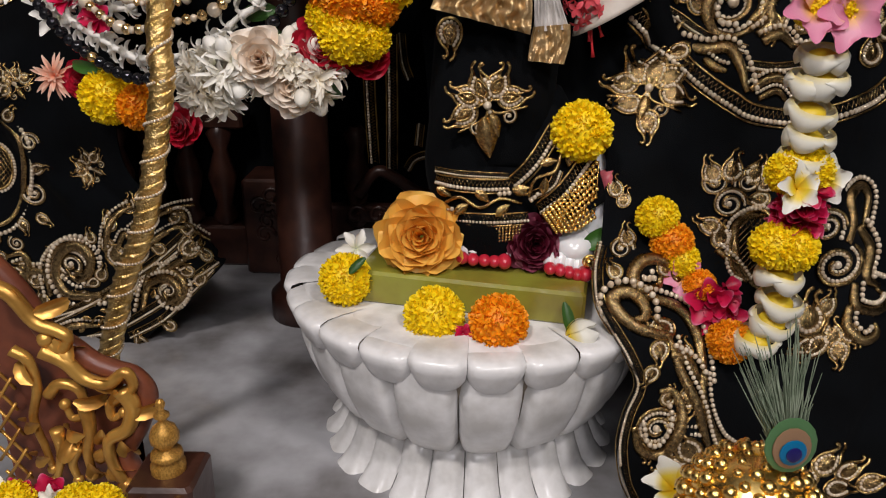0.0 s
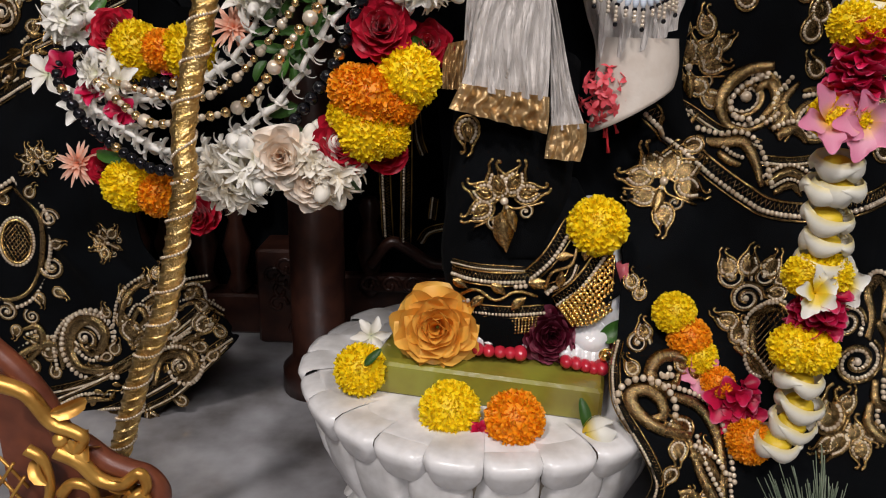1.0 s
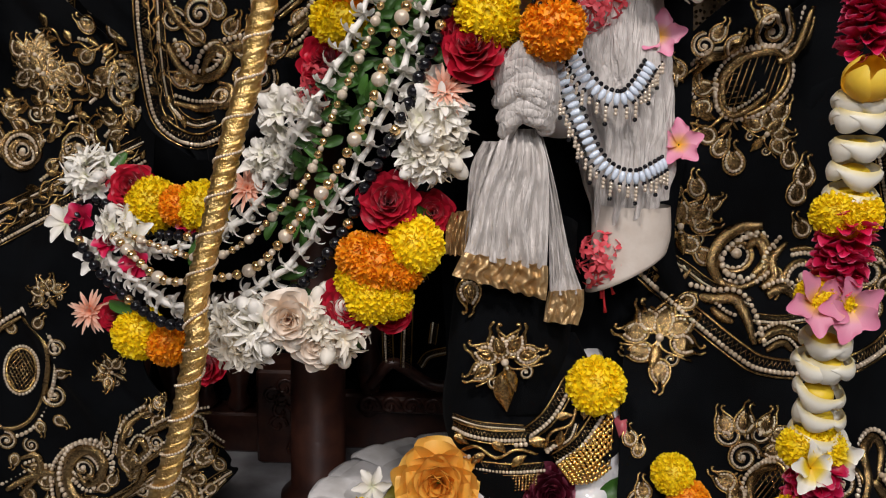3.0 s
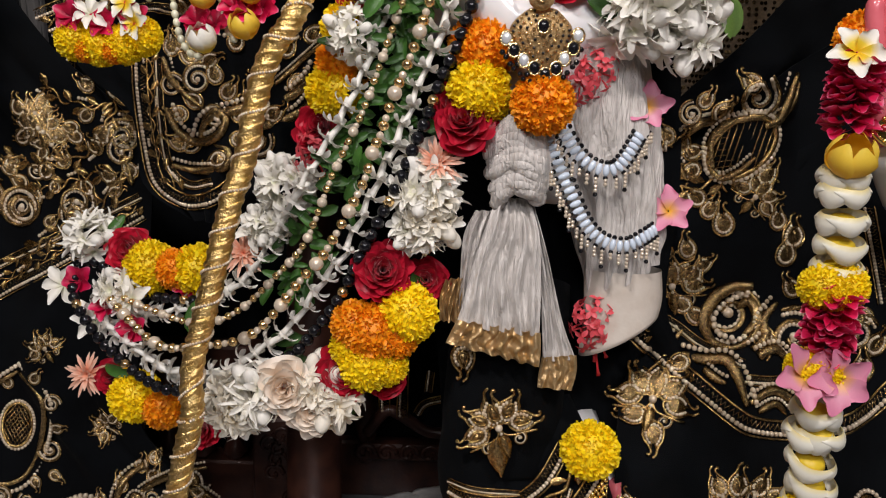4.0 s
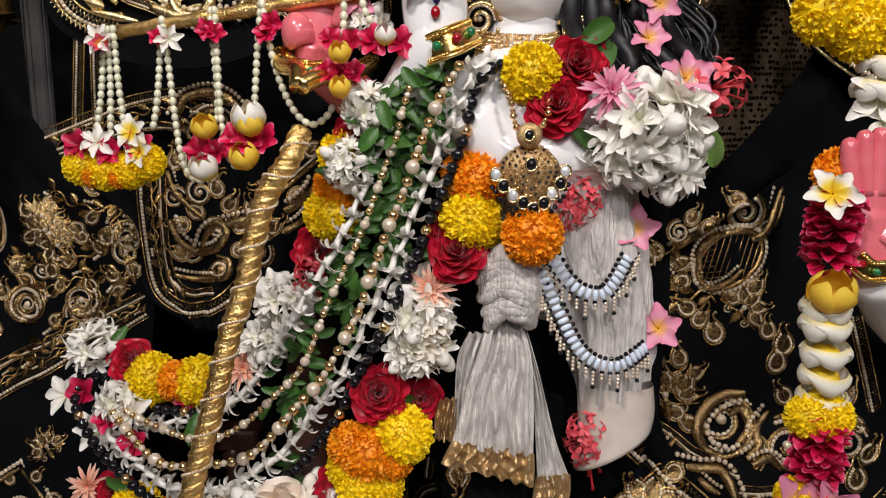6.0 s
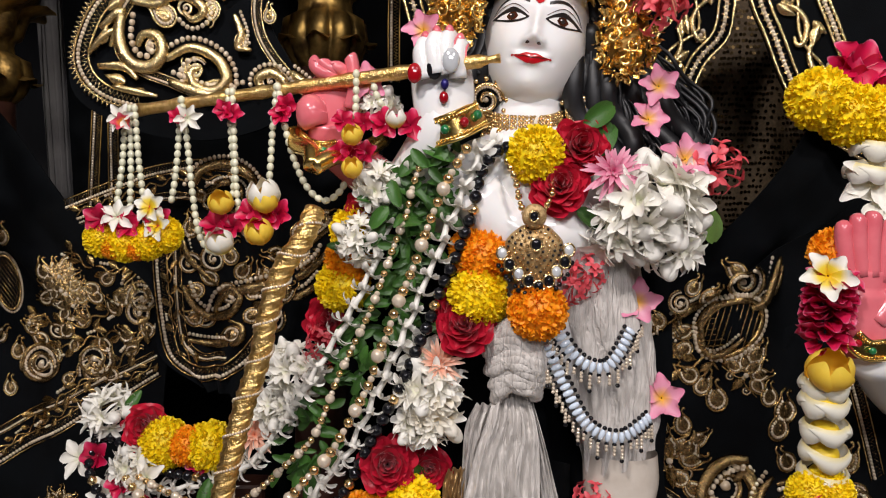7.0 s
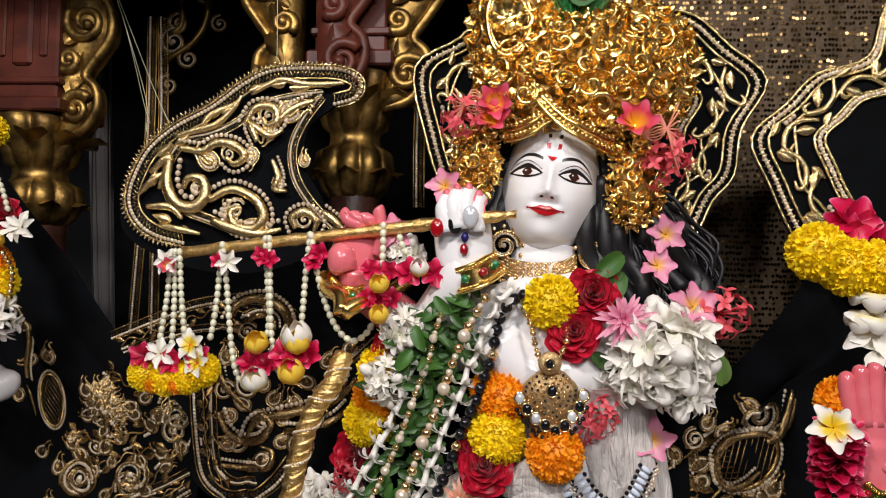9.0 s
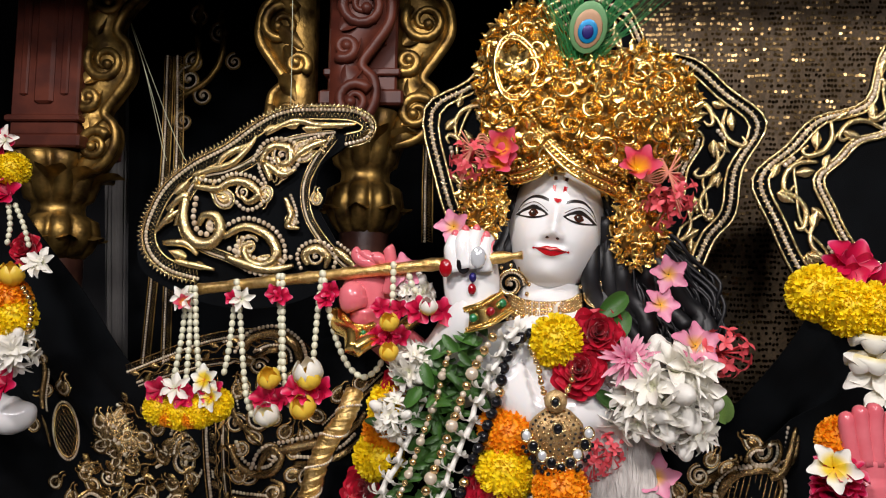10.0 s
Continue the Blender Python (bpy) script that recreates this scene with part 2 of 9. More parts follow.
# ---- mesh builder ----
class Shape:
    """Collects vertices, faces, material slots and the petal attribute of one mesh."""

    def __init__(self):
        self.v, self.f, self.m, self.a, self.smooth = [], [], [], [], True

    def grid(self, rows, slot=0, closed=False, along=None):
        """Faces over rows of points; closed: each row is a ring."""
        n, base = len(rows[0]), len(self.v)
        for i, row in enumerate(rows):
            for p in row:
                self.v.append(tuple(p))
                self.a.append(along[i] if along else 0.0)
        for i in range(len(rows) - 1):
            for j in range(n if closed else n - 1):
                k = (j + 1) % n
                self.f.append((base + i * n + j, base + i * n + k, base + (i + 1) * n + k, base + (i + 1) * n + j))
                self.m.append(slot)

    def ball(self, c, r, slot=0, n=8, k=5, along=0.0, m=None):
        """A ball or ellipsoid; r: a number or three."""
        r = (r, r, r) if not hasattr(r, "__len__") else r
        rows = []
        for i in range(k + 1):
            th = math.pi * i / k
            s, z = max(math.sin(th), 0.02), math.cos(th)
            row = [Vector((r[0] * s * math.cos(2 * math.pi * j / n), r[1] * s * math.sin(2 * math.pi * j / n), r[2] * z)) for j in range(n)]
            rows.append([Vector(c) + (m @ p if m else p) for p in row])
        self.grid(rows[::-1], slot, True, [along] * (k + 1))

    def tube(self, path, r, slot=0, n=6, ends=True, along=None):
        """A tube along a path; r: a number or one for each point, or pairs for a flat oval."""
        pts = [Vector(p) for p in path]
        rows, up = [], None
        for i, p in enumerate(pts):
            d = (pts[min(i + 1, len(pts) - 1)] - pts[max(i - 1, 0)])
            d = d.normalized() if d.length > 1e-9 else Vector((0, 0, 1))
            if up is None:
                up = Vector((0, 1, 0)) if abs(d.y) < 0.9 else Vector((1, 0, 0))
            side = d.cross(up)
            side = side.normalized() if side.length > 1e-6 else Vector((1, 0, 0))
            up = side.cross(d).normalized()
            q = r[i] if hasattr(r, "__len__") else r
            q1, q2 = q if hasattr(q, "__len__") else (q, q)
            rows.append([p + side * q1 * math.cos(2 * math.pi * j / n) + up * q2 * math.sin(2 * math.pi * j / n) for j in range(n)])
        if ends:
            rows = [[pts[0]] * n] + rows + [[pts[-1]] * n]
            along = [along[0]] + list(along) + [along[-1]] if along else None
        self.grid(rows, slot, True, along)

    def lathe(self, profile, c=(0, 0, 0), n=24, slot=0, wobble=None):
        """Turns (radius, height) pairs round the z axis; wobble(angle, i): factor on the radius."""
        rows = []
        for i, (r, z) in enumerate(profile):
            rows.append([Vector(c) + Vector((r * (wobble(2 * math.pi * j / n, i) if wobble else 1) * math.cos(2 * math.pi * j / n),
                         r * (wobble(2 * math.pi * j / n, i) if wobble else 1) * math.sin(2 * math.pi * j / n), z)) for j in range(n)])
        self.grid(rows, slot, True)

    def petal(self, m, length, width, curl=0.5, cup=0.25, slot=0, n=4, k=2, tip=1.0, ruffle=0.0, base=0.2, a0=0.0, a1=1.0, rng=random, blunt=0.0):
        """A petal from the origin along +x of m, curling to +z (minus: down), cupped across."""
        rows, al = [], []
        for i in range(n + 1):
            t = i / n
            w = width * 0.5 * (base + (1 - base) * math.sin(math.pi * min(1, t ** 0.8 * 0.94 / tip)) ** 0.7) if t < 1 else width * 0.5 * (1 - 0.75 * tip if tip < 1 else 0.22)
            if blunt:
                w = width * 0.5 * (base + (1 - base) * math.sin(math.pi * min(0.62, t * 0.72))) * (math.sqrt(1 - ((t - 0.75) / 0.25 * 0.7) ** 2) if t > 0.75 else 1)
            ang = curl * t
            x = length * (math.sin(ang) / curl if abs(curl) > 1e-3 else t) if abs(curl) > 1e-3 else length * t
            z = length * ((1 - math.cos(ang)) / curl if abs(curl) > 1e-3 else 0)
            row = []
            for j in range(-k, k + 1):
                s = j / k
                h = cup * w * (s * s) + (rng.uniform(-1, 1) * ruffle * length * t if ruffle else 0)
                back = blunt * length * s * s * t * t
                row.append(m @ Vector((x - h * math.sin(ang) - back * math.cos(ang), s * w, z + h * math.cos(ang) - back * math.sin(ang))))
            rows.append(row)
            al.append(a0 + (a1 - a0) * t)
        self.grid(rows, slot, False, al)

    def mesh(self, name, mats):
        me = bpy.data.meshes.new(name)
        me.from_pydata([tuple(p) for p in self.v], [], self.f)
        for m in mats if isinstance(mats, (list, tuple)) else [mats]:
            me.materials.append(m)
        me.polygons.foreach_set("material_index", self.m)
        me.polygons.foreach_set("use_smooth", [self.smooth] * len(self.f))
        at = me.attributes.new("along", "FLOAT", "POINT")
        at.data.foreach_set("value", self.a)
        me.update()
        return me


def part(name, shape, mats, parent=None, label="", m=None):
    """Links a Shape, or a mesh, as one mesh object under a thing or a part."""
    ob = new(name, shape.mesh(name, mats) if isinstance(shape, Shape) else shape)
    if m is not None:
        ob.matrix_basis = m
    if parent:
        ob.parent = parent
    return tagged(ob, label)


def thing(name, label, category, group="", kind="", at=(0, 0, 0)):
    ob = new(name)
    ob.location = at
    ob.empty_display_size = 0.02
    return tagged(ob, label, category, group, kind)


def solid(name, shape, mats, label, category="", group="", kind=""):
    return tagged(new(name, shape.mesh(name, mats)), label, category, group, kind)


def smooth_path(pts, n=8):
    """Catmull-Rom through control points."""
    P = [Vector(p) for p in pts]
    P = [P[0] * 2 - P[1]] + P + [P[-1] * 2 - P[-2]]
    out = []
    for i in range(1, len(P) - 2):
        a, b, c, d = P[i - 1], P[i], P[i + 1], P[i + 2]
        for k in range(n):
            t = k / n
            out.append(0.5 * (2 * b + (c - a) * t + (2 * a - 5 * b + 4 * c - d) * t * t + (3 * b - a - 3 * c + d) * t ** 3))
    out.append(P[-2])
    return out


def spaced(path, step, start=0.0):
    """Points every step metres along a path, with the direction there."""
    out, left = [], start
    for a, b in zip(path, path[1:]):
        a, b = Vector(a), Vector(b)
        d = (b - a).length
        while left <= d and d > 1e-9:
            out.append((a.lerp(b, left / d), (b - a) / d))
            left += step
        left -= d
    return out


def box(sh, lo, hi, slot=0, bevel=0.0):
    (x0, y0, z0), (x1, y1, z1) = lo, hi
    b = min(bevel, (x1 - x0) / 3, (y1 - y0) / 3, (z1 - z0) / 3)
    rings = []
    for z, o in ((z0, b), (z0 + b, 0), (z1 - b, 0), (z1, b)) if b else ((z0, 0), (z1, 0)):
        c = []
        for x, y, sx, sy in ((x0, y0, 1, 1), (x1, y0, -1, 1), (x1, y1, -1, -1), (x0, y1, 1, -1)):
            if b:
                pair = [Vector((x + sx * (o + b), y + sy * o, z)), Vector((x + sx * o, y + sy * (o + b), z))]
                c += pair if (sx, sy) in ((-1, 1), (1, -1)) else pair[::-1]
            else:
                c.append(Vector((x, y, z)))
        rings.append(c)
    n, base = len(rings[0]), len(sh.v)
    sh.grid(rings, slot, True)
    sh.f += [tuple(base + j for j in range(n))[::-1], tuple(base + (len(rings) - 1) * n + j for j in range(n))]
    sh.m += [slot, slot]


def aim(p, d, roll=0.0, s=1.0):
    """A pose at p whose +z points along d."""
    q = Vector(d).normalized().to_track_quat("Z", "Y").to_matrix().to_4x4()
    return Matrix.Translation(p) @ q @ pose(0, 0, 0, 0, 0, roll) @ Matrix.Scale(s, 4)


# ---- setting ----
def wall(name, lo, hi, m, label, bevel=0.0):
    sh = Shape()
    sh.smooth = False
    box(sh, lo, hi, 0, bevel)
    return solid(name, sh, m, label, "setting", kind="structure")


wall("floor", (-2.4, -0.1, -0.06), (2.4, 2.6, 0.0), FLOOR, "white and grey veined marble altar floor")
wall("floor_hall", (-3.2, -3.6, -0.96), (3.2, -0.1, -0.9), FLOOR, "marble hall floor below the altar")
wall("altar_front", (-2.4, -0.16, -0.9), (2.4, -0.1, 0.0), MARBLE, "white marble front of the altar")
wall("wall_north", (-2.4, 2.6, -0.06), (2.4, 2.7, 3.1), DARKWALL, "dark back wall of the shrine")
wall("wall_east", (2.4, -0.1, -0.06), (2.5, 2.7, 3.1), DARKWALL, "dark side wall of the shrine")
wall("wall_west", (-2.5, -0.1, -0.06), (-2.4, 2.7, 3.1), DARKWALL, "dark side wall of the shrine")
# unseen board, added to keep the lamps off the columns and back
wall("lintel", (-2.4, 1.0, 1.83), (2.4, 1.12, 3.1), DARKWALL, "unseen dark board added to shade the back of the shrine")
# unseen ceiling and hall walls, added to give the gold something to reflect
wall("ceiling", (-3.3, -3.7, 3.1), (3.3, 2.7, 3.2), PLASTER, "unseen plaster ceiling added for reflections")
wall("wall_south", (-3.3, -3.7, -0.96), (3.3, -3.6, 3.1), PLASTER, "unseen plaster hall wall added for reflections")
wall("wall_hall_east", (3.2, -3.6, -0.96), (3.3, -0.1, 3.1), PLASTER, "unseen plaster hall wall added for reflections")
wall("wall_hall_west", (-3.3, -3.6, -0.96), (-3.2, -0.1, 3.1), PLASTER, "unseen plaster hall wall added for reflections")


# ---- lotus pedestal and slab ----
def lotus_pedestal(at):
    top = thing("lotus_pedestal", "white marble lotus pedestal with carved petals, standing on the floor", "pedestal", at=at)
    sh = Shape()
    sh.lathe([(0.02, 0.251), (0.232, 0.251), (0.245, 0.247), (0.25, 0.238), (0.236, 0.205), (0.2, 0.12), (0.165, 0.08), (0.15, 0.068), (0.15, 0.0), (0.02, 0.0)], n=64)
    part("bowl", sh, GRIME, top, "grimy joints between the petals")
    lid = Shape()
    lid.lathe([(0.01, 0.2525), (0.238, 0.2525), (0.244, 0.25), (0.244, 0.244)], n=64)
    part("top_slab", lid, MARBLE, top)

    def slab_petal(prof, half, thick, point, n=8, k=6, power=2.2):
        """A thick carved petal: (radius, height) from top to tip, half its width in radians."""
        s = Shape()
        rows = []
        for i, (r, z) in enumerate(prof):
            t = i / (len(prof) - 1)
            w = half * (1 if t < 0.6 else max(0.12, 1 - point * ((t - 0.6) / 0.4) ** 2))
            row = []
            for j in range(-k, k + 1):
                u = j / k
                rr = r - thick * abs(u) ** power
                row.append(Vector((rr * math.cos(u * w), rr * math.sin(u * w), z - (0.0 if t < 0.99 else 0.0))))
            rows.append(row)
        s.grid(rows)
        return s
    sets = (("rim_petal", 24, 0.0, slab_petal([(0.2, 0.2512), (0.235, 0.2535), (0.258, 0.2525), (0.268, 0.249), (0.27, 0.243), (0.266, 0.232), (0.26, 0.22), (0.256, 0.211), (0.251, 0.205)], math.pi / 24 * 1.0, 0.01, 0.42, power=6)),
            ("bowl_petal", 18, 0.5, slab_petal([(0.248, 0.228), (0.25, 0.21), (0.248, 0.185), (0.239, 0.152), (0.224, 0.118), (0.207, 0.092), (0.19, 0.077), (0.17, 0.069)], math.pi / 18 * 0.985, 0.02, 0.45, power=9)),
            ("base_petal", 24, 0.0, slab_petal([(0.15, 0.072), (0.17, 0.074), (0.182, 0.066), (0.189, 0.045), (0.2, 0.02), (0.214, 0.004), (0.22, 0.0)], math.pi / 24 * 0.98, 0.02, 0.0, power=5)))
    for name, n, off, s in sets:
        me = s.mesh(name, MARBLE)
        for i in range(n):
            part(name, me, None, top, m=pose(0, 0, 0, 0, 0, (i + off) * 360 / n + 4) @ Matrix.Scale(1 + 0.008 * math.sin(i * 2.3), 4))
    return top


lotus_pedestal((0.05, 0.965, 0))
sl = Shape()
sl.smooth = False
box(sl, (-0.15, 0.0, 0.0), (0.15, 0.17, 0.045), 0, 0.004)
slab = solid("plinth_slab", sl, JADE, "olive green waxed wooden plinth under the statue's feet", "plinth")
slab.matrix_world = pose(0.035, 0.828, 0.2515, 0, 0, -13) 


# ---- flowers: one mesh a kind ----
def rnd(seed):
    return random.Random(seed)


def marigold_mesh(m, seed, count=560):
    g, sh = rnd(seed), Shape()
    sh.ball((0, 0, 0), 0.9, 0, 16, 12, 0.8)
    for i in range(count):
        z = 1 - 1.7 * (i + 0.5) / count
        th = i * 2.39996 + g.uniform(-0.2, 0.2)
        s = math.sqrt(1 - z * z)
        d = Vector((s * math.cos(th), s * math.sin(th), z))
        tilt = Vector((g.uniform(-1, 1), g.uniform(-1, 1), g.uniform(-1, 1))) * 0.3
        q = aim(d * 0.85, d + tilt, g.uniform(0, 360)) @ pose(0, 0, 0, 0, -90, 0)
        sh.petal(q, g.uniform(0.13, 0.25), g.uniform(0.15, 0.22), g.uniform(-0.9, 0.9), 0.5, 0, 2, 2, 1.0, 0.2, 0.75, 0.35, g.uniform(0.85, 1.0), g, 0.15)
    return sh.mesh("marigold", m)


def rose_mesh(m, seed, count=26, name="rose", open_to=66):
    g, sh = rnd(seed), Shape()
    for i in range(count):
        t = i / (count - 1)
        lean = 4 + open_to * t ** 1.15 + g.uniform(-4, 4)
        a = i * 137.5 + g.uniform(-14, 14)
        ln, wd = 0.78 + 0.24 * t, 0.44 + 1.2 * t ** 0.8
        off = 0.03 + 0.1 * t
        q = pose(0, 0, -0.45 + 0.28 * (1 - t), 0, 0, a) @ pose(off, 0, 0, 0, -(90 - lean), 0)
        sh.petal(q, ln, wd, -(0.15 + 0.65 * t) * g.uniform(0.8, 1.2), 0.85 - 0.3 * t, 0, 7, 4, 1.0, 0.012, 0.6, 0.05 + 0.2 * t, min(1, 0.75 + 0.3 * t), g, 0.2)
    return sh.mesh(name, m)


def star_mesh(m, seed, petals=5, width=0.72, curl=0.5, cup=0.3, lift=25, name="frangipani", n=5, tip=1.0, base=0.18):
    g, sh = rnd(seed), Shape()
    for i in range(petals):
        q = pose(0, 0, 0, 0, 0, 360 / petals * i + g.uniform(-7, 7)) @ pose(0.03, 0, 0, 14, -lift + g.uniform(-7, 7), 0)
        sh.petal(q, 1.0 * g.uniform(0.9, 1.05), width, -curl * g.uniform(0.6, 1.3), cup, 0, n, 3, tip, 0.012, base, 0.0, 1.0, g, 0.34)
    return sh.mesh(name, m)


def daisy_mesh(m, seed, rings=((18, 1.0, 8), (14, 0.75, 35), (10, 0.45, 60)), width=0.16, name="daisy", curl=0.4):
    g, sh = rnd(seed), Shape()
    for n, ln, lift in rings:
        for i in range(n):
            q = pose(0, 0, 0, 0, 0, 360 / n * i + g.uniform(-8, 8)) @ pose(0, 0, 0, g.uniform(-15, 15), -lift + g.uniform(-10, 10), 0)
            sh.petal(q, ln * g.uniform(0.85, 1.08), width, -curl * g.uniform(0, 1.6), 0.5, 0, 4, 1, 1.0, 0, 0.35, 0.0, 1.0, g)
    return sh.mesh(name, m)


def cluster_mesh(m, seed, count=16, name="ixora"):
    """A ball of small four-petalled tube flowers."""
    g, sh = rnd(seed), Shape()
    for i in range(count):
        z = 1 - 1.4 * (i + 0.5) / count
        th = i * 2.39996
        s = math.sqrt(max(0, 1 - z * z))
        d = Vector((s * math.cos(th), s * math.sin(th), z))
        d = (d + Vector((g.uniform(-1, 1), g.uniform(-1, 1), g.uniform(-1, 1))) * 0.3).normalized()
        ln = g.uniform(0.7, 1.0)
        sh.tube([(0, 0, 0), d * ln * 0.5, d * ln], [0.03, 0.035, 0.05], 0, 5, True, [0, 0.3, 0.6])
        for k in range(4):
            q = aim(d * ln, d, 90 * k + g.uniform(-20, 20)) @ pose(0, 0, 0, 0, -10 + g.uniform(-30, 20), 0)
            sh.petal(q, 0.34, 0.2, -0.6, 0.3, 0, 3, 1, 1.0, 0, 0.3, 0.4, 1.0, g)
    return sh.mesh(name, m)


def bunch_mesh(m, seed, count=18, name="tuberose"):
    """Open trumpets of six petals facing all about, with long strap petals and round buds between."""
    g, sh = rnd(seed), Shape()
    for i in range(count):
        z = 1 - 1.3 * (i + 0.5) / count
        th = i * 2.39996 + g.uniform(-0.4, 0.4)
        s = math.sqrt(max(0, 1 - z * z))
        d = (Vector((s * math.cos(th), s * math.sin(th), z)) + Vector((g.uniform(-1, 1), g.uniform(-1, 1), g.uniform(-1, 1))) * 0.2).normalized()
        p, spin, ln = d * g.uniform(0.42, 0.6), g.uniform(0, 60), g.uniform(0.42, 0.58)
        if i % 4 == 3:
            sh.ball(p + d * 0.2, (0.2, 0.2, 0.3), 0, 10, 7, 0.85, d.to_track_quat("Z", "Y").to_matrix())
            continue
        wide = g.choice((0.13, 0.17, 0.22, 0.28))
        for k in range(6):
            q = aim(p, d, spin + 60 * k + g.uniform(-9, 9)) @ pose(0.02, 0, 0, g.uniform(-12, 12), -g.uniform(38, 66), 0)
            sh.petal(q, ln * g.uniform(0.85, 1.1), wide, -g.uniform(0.3, 1.1), 0.4, 0, 6, 2, 1.0, 0.008, 0.35, 0.0, 1.0, g)
        for k in range(5):
            q = aim(p, d, g.uniform(0, 360)) @ pose(0.0, 0, 0, g.uniform(-40, 40), -g.uniform(5, 40), 0)
            sh.petal(q, ln * g.uniform(1.1, 1.5), 0.09, -g.uniform(0.2, 1.4), 0.5, 0, 5, 1, 1.0, 0.0, 0.5, 0.1, 1.0, g)
    return sh.mesh(name, m)


def leaf_mesh(m, seed, width=0.42, name="leaf"):
    g, sh = rnd(seed), Shape()
    sh.petal(pose(0, 0, 0), 1.0, width, -0.7, 0.5, 0, 6, 2, 1.0, 0.012, 0.06, 0.0, 1.0, g)
    return sh.mesh(name, m)


def floret_mesh(seed):
    """A tuberose floret on its long tube, opening along +z with slender petals bent back."""
    g, sh = rnd(seed), Shape()
    sh.tube([(0, 0, -1.5), (0.04, 0, -0.8), (0, 0, -0.2), (0, 0, 0.15)], [0.17, 0.19, 0.22, 0.28], 0, 8, True, [0.8, 0.9, 0.95, 1.0])
    for i in range(6):
        q = pose(0, 0, 0.0, 0, 0, 60 * i + g.uniform(-14, 14)) @ pose(0.16, 0, 0.05, 0, -42 + g.uniform(-16, 16), 0)
        sh.petal(q, g.uniform(0.9, 1.2), 0.46, -1.8, 0.3, 0, 6, 1, 1.0, 0, 0.6, 0.85, 1.0, g)
    return sh.mesh("floret", WHITEP)


def bud_mesh(m, seed, name):
    """A half-open bud: five broad petals lapping into a cup, closing at the top."""
    g, sh = rnd(seed), Shape()
    for i in range(5):
        a, rows, al = radians(72 * i + g.uniform(-8, 8)), [], []
        for k in range(8):
            v = k / 7
            r = 0.1 + 0.62 * math.sin(math.pi * (0.06 + 0.8 * v)) ** 0.8
            half = 0.78 * math.sin(math.pi * (0.12 + 0.8 * v)) ** 0.6
            rows.append([(r * (1 + 0.06 * u) * math.cos(a + u * half), r * (1 + 0.06 * u) * math.sin(a + u * half), -0.55 + 1.35 * v - 0.12 * u * u * v) for u in (-1, -0.5, 0, 0.5, 1)])
            al.append(0.2 + 0.8 * v)
        sh.grid(rows, 0, False, al)
    return sh.mesh(name, m)


def whorl_mesh(m, seed, name="folded_frangipani"):
    """Frangipani petals folded into a squat ring: crescents wrapped level round the string, lapping at their tips."""
    g, sh = rnd(seed), Shape()
    turn = g.uniform(-25, 25)
    for i, (a, up, tall) in enumerate(((-90, 0.0, 1.0), (-10, 0.04, 0.85), (190, -0.03, 0.85), (90, 0.0, 0.9))):
        a = radians(a + turn + g.uniform(-8, 8))
        rows, al = [], []
        for k in range(7):
            v = k / 6
            row = []
            for j in range(-6, 7):
                u = j / 6
                half = 0.44 * tall * math.cos(u * math.pi / 2) ** 0.75 + 0.03
                r = 0.78 + 0.24 * math.sin(math.pi * (0.08 + 0.8 * v)) - 0.1 * abs(u) + 0.03 * i
                hgt = half * (1 - 2 * v) + up + 0.18 * u * u - 0.05 * math.cos(3 * u)
                row.append((r * math.cos(a + u * 1.15), r * math.sin(a + u * 1.15), hgt))
            rows.append(row)
            al.append(0.46 + 0.6 * v)
        sh.grid(rows, 0, False, al)
    sh.ball((0, 0, 0), (0.62, 0.62, 0.34), 0, 12, 6, 0.25)
    return sh.mesh(name, m)


def tuft_mesh(m, seed, count=66, name="petal_tuft"):
    """Many short rounded petals in lapping tiers round an upright string."""
    g, sh = rnd(seed), Shape()
    for i in range(count):
        z = 1 - 2 * (i + 0.5) / count
        a = i * 137.5 + g.uniform(-15, 15)
        q = pose(0, 0, z * 0.95, 0, 0, a) @ pose(0.3, 0, 0, g.uniform(-28, 28), g.uniform(-14, 16), 0)
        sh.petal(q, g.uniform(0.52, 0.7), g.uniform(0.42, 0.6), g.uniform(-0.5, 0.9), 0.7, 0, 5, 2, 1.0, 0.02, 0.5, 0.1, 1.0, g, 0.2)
    return sh.mesh(name, m)


def ball_mesh(m, name, n=10, k=7, r=(1, 1, 1)):
    sh = Shape()
    sh.ball((0, 0, 0), r, 0, n, k)
    return sh.mesh(name, m)


def fluted_mesh(m):
    sh = Shape()
    sh.lathe([(0.1, -1), (0.55, -0.85), (0.92, -0.4), (1, 0), (0.92, 0.4), (0.55, 0.85), (0.1, 1)], n=18, wobble=lambda a, i: 1 + 0.07 * math.cos(9 * a))
    return sh.mesh("gold_bead", m)


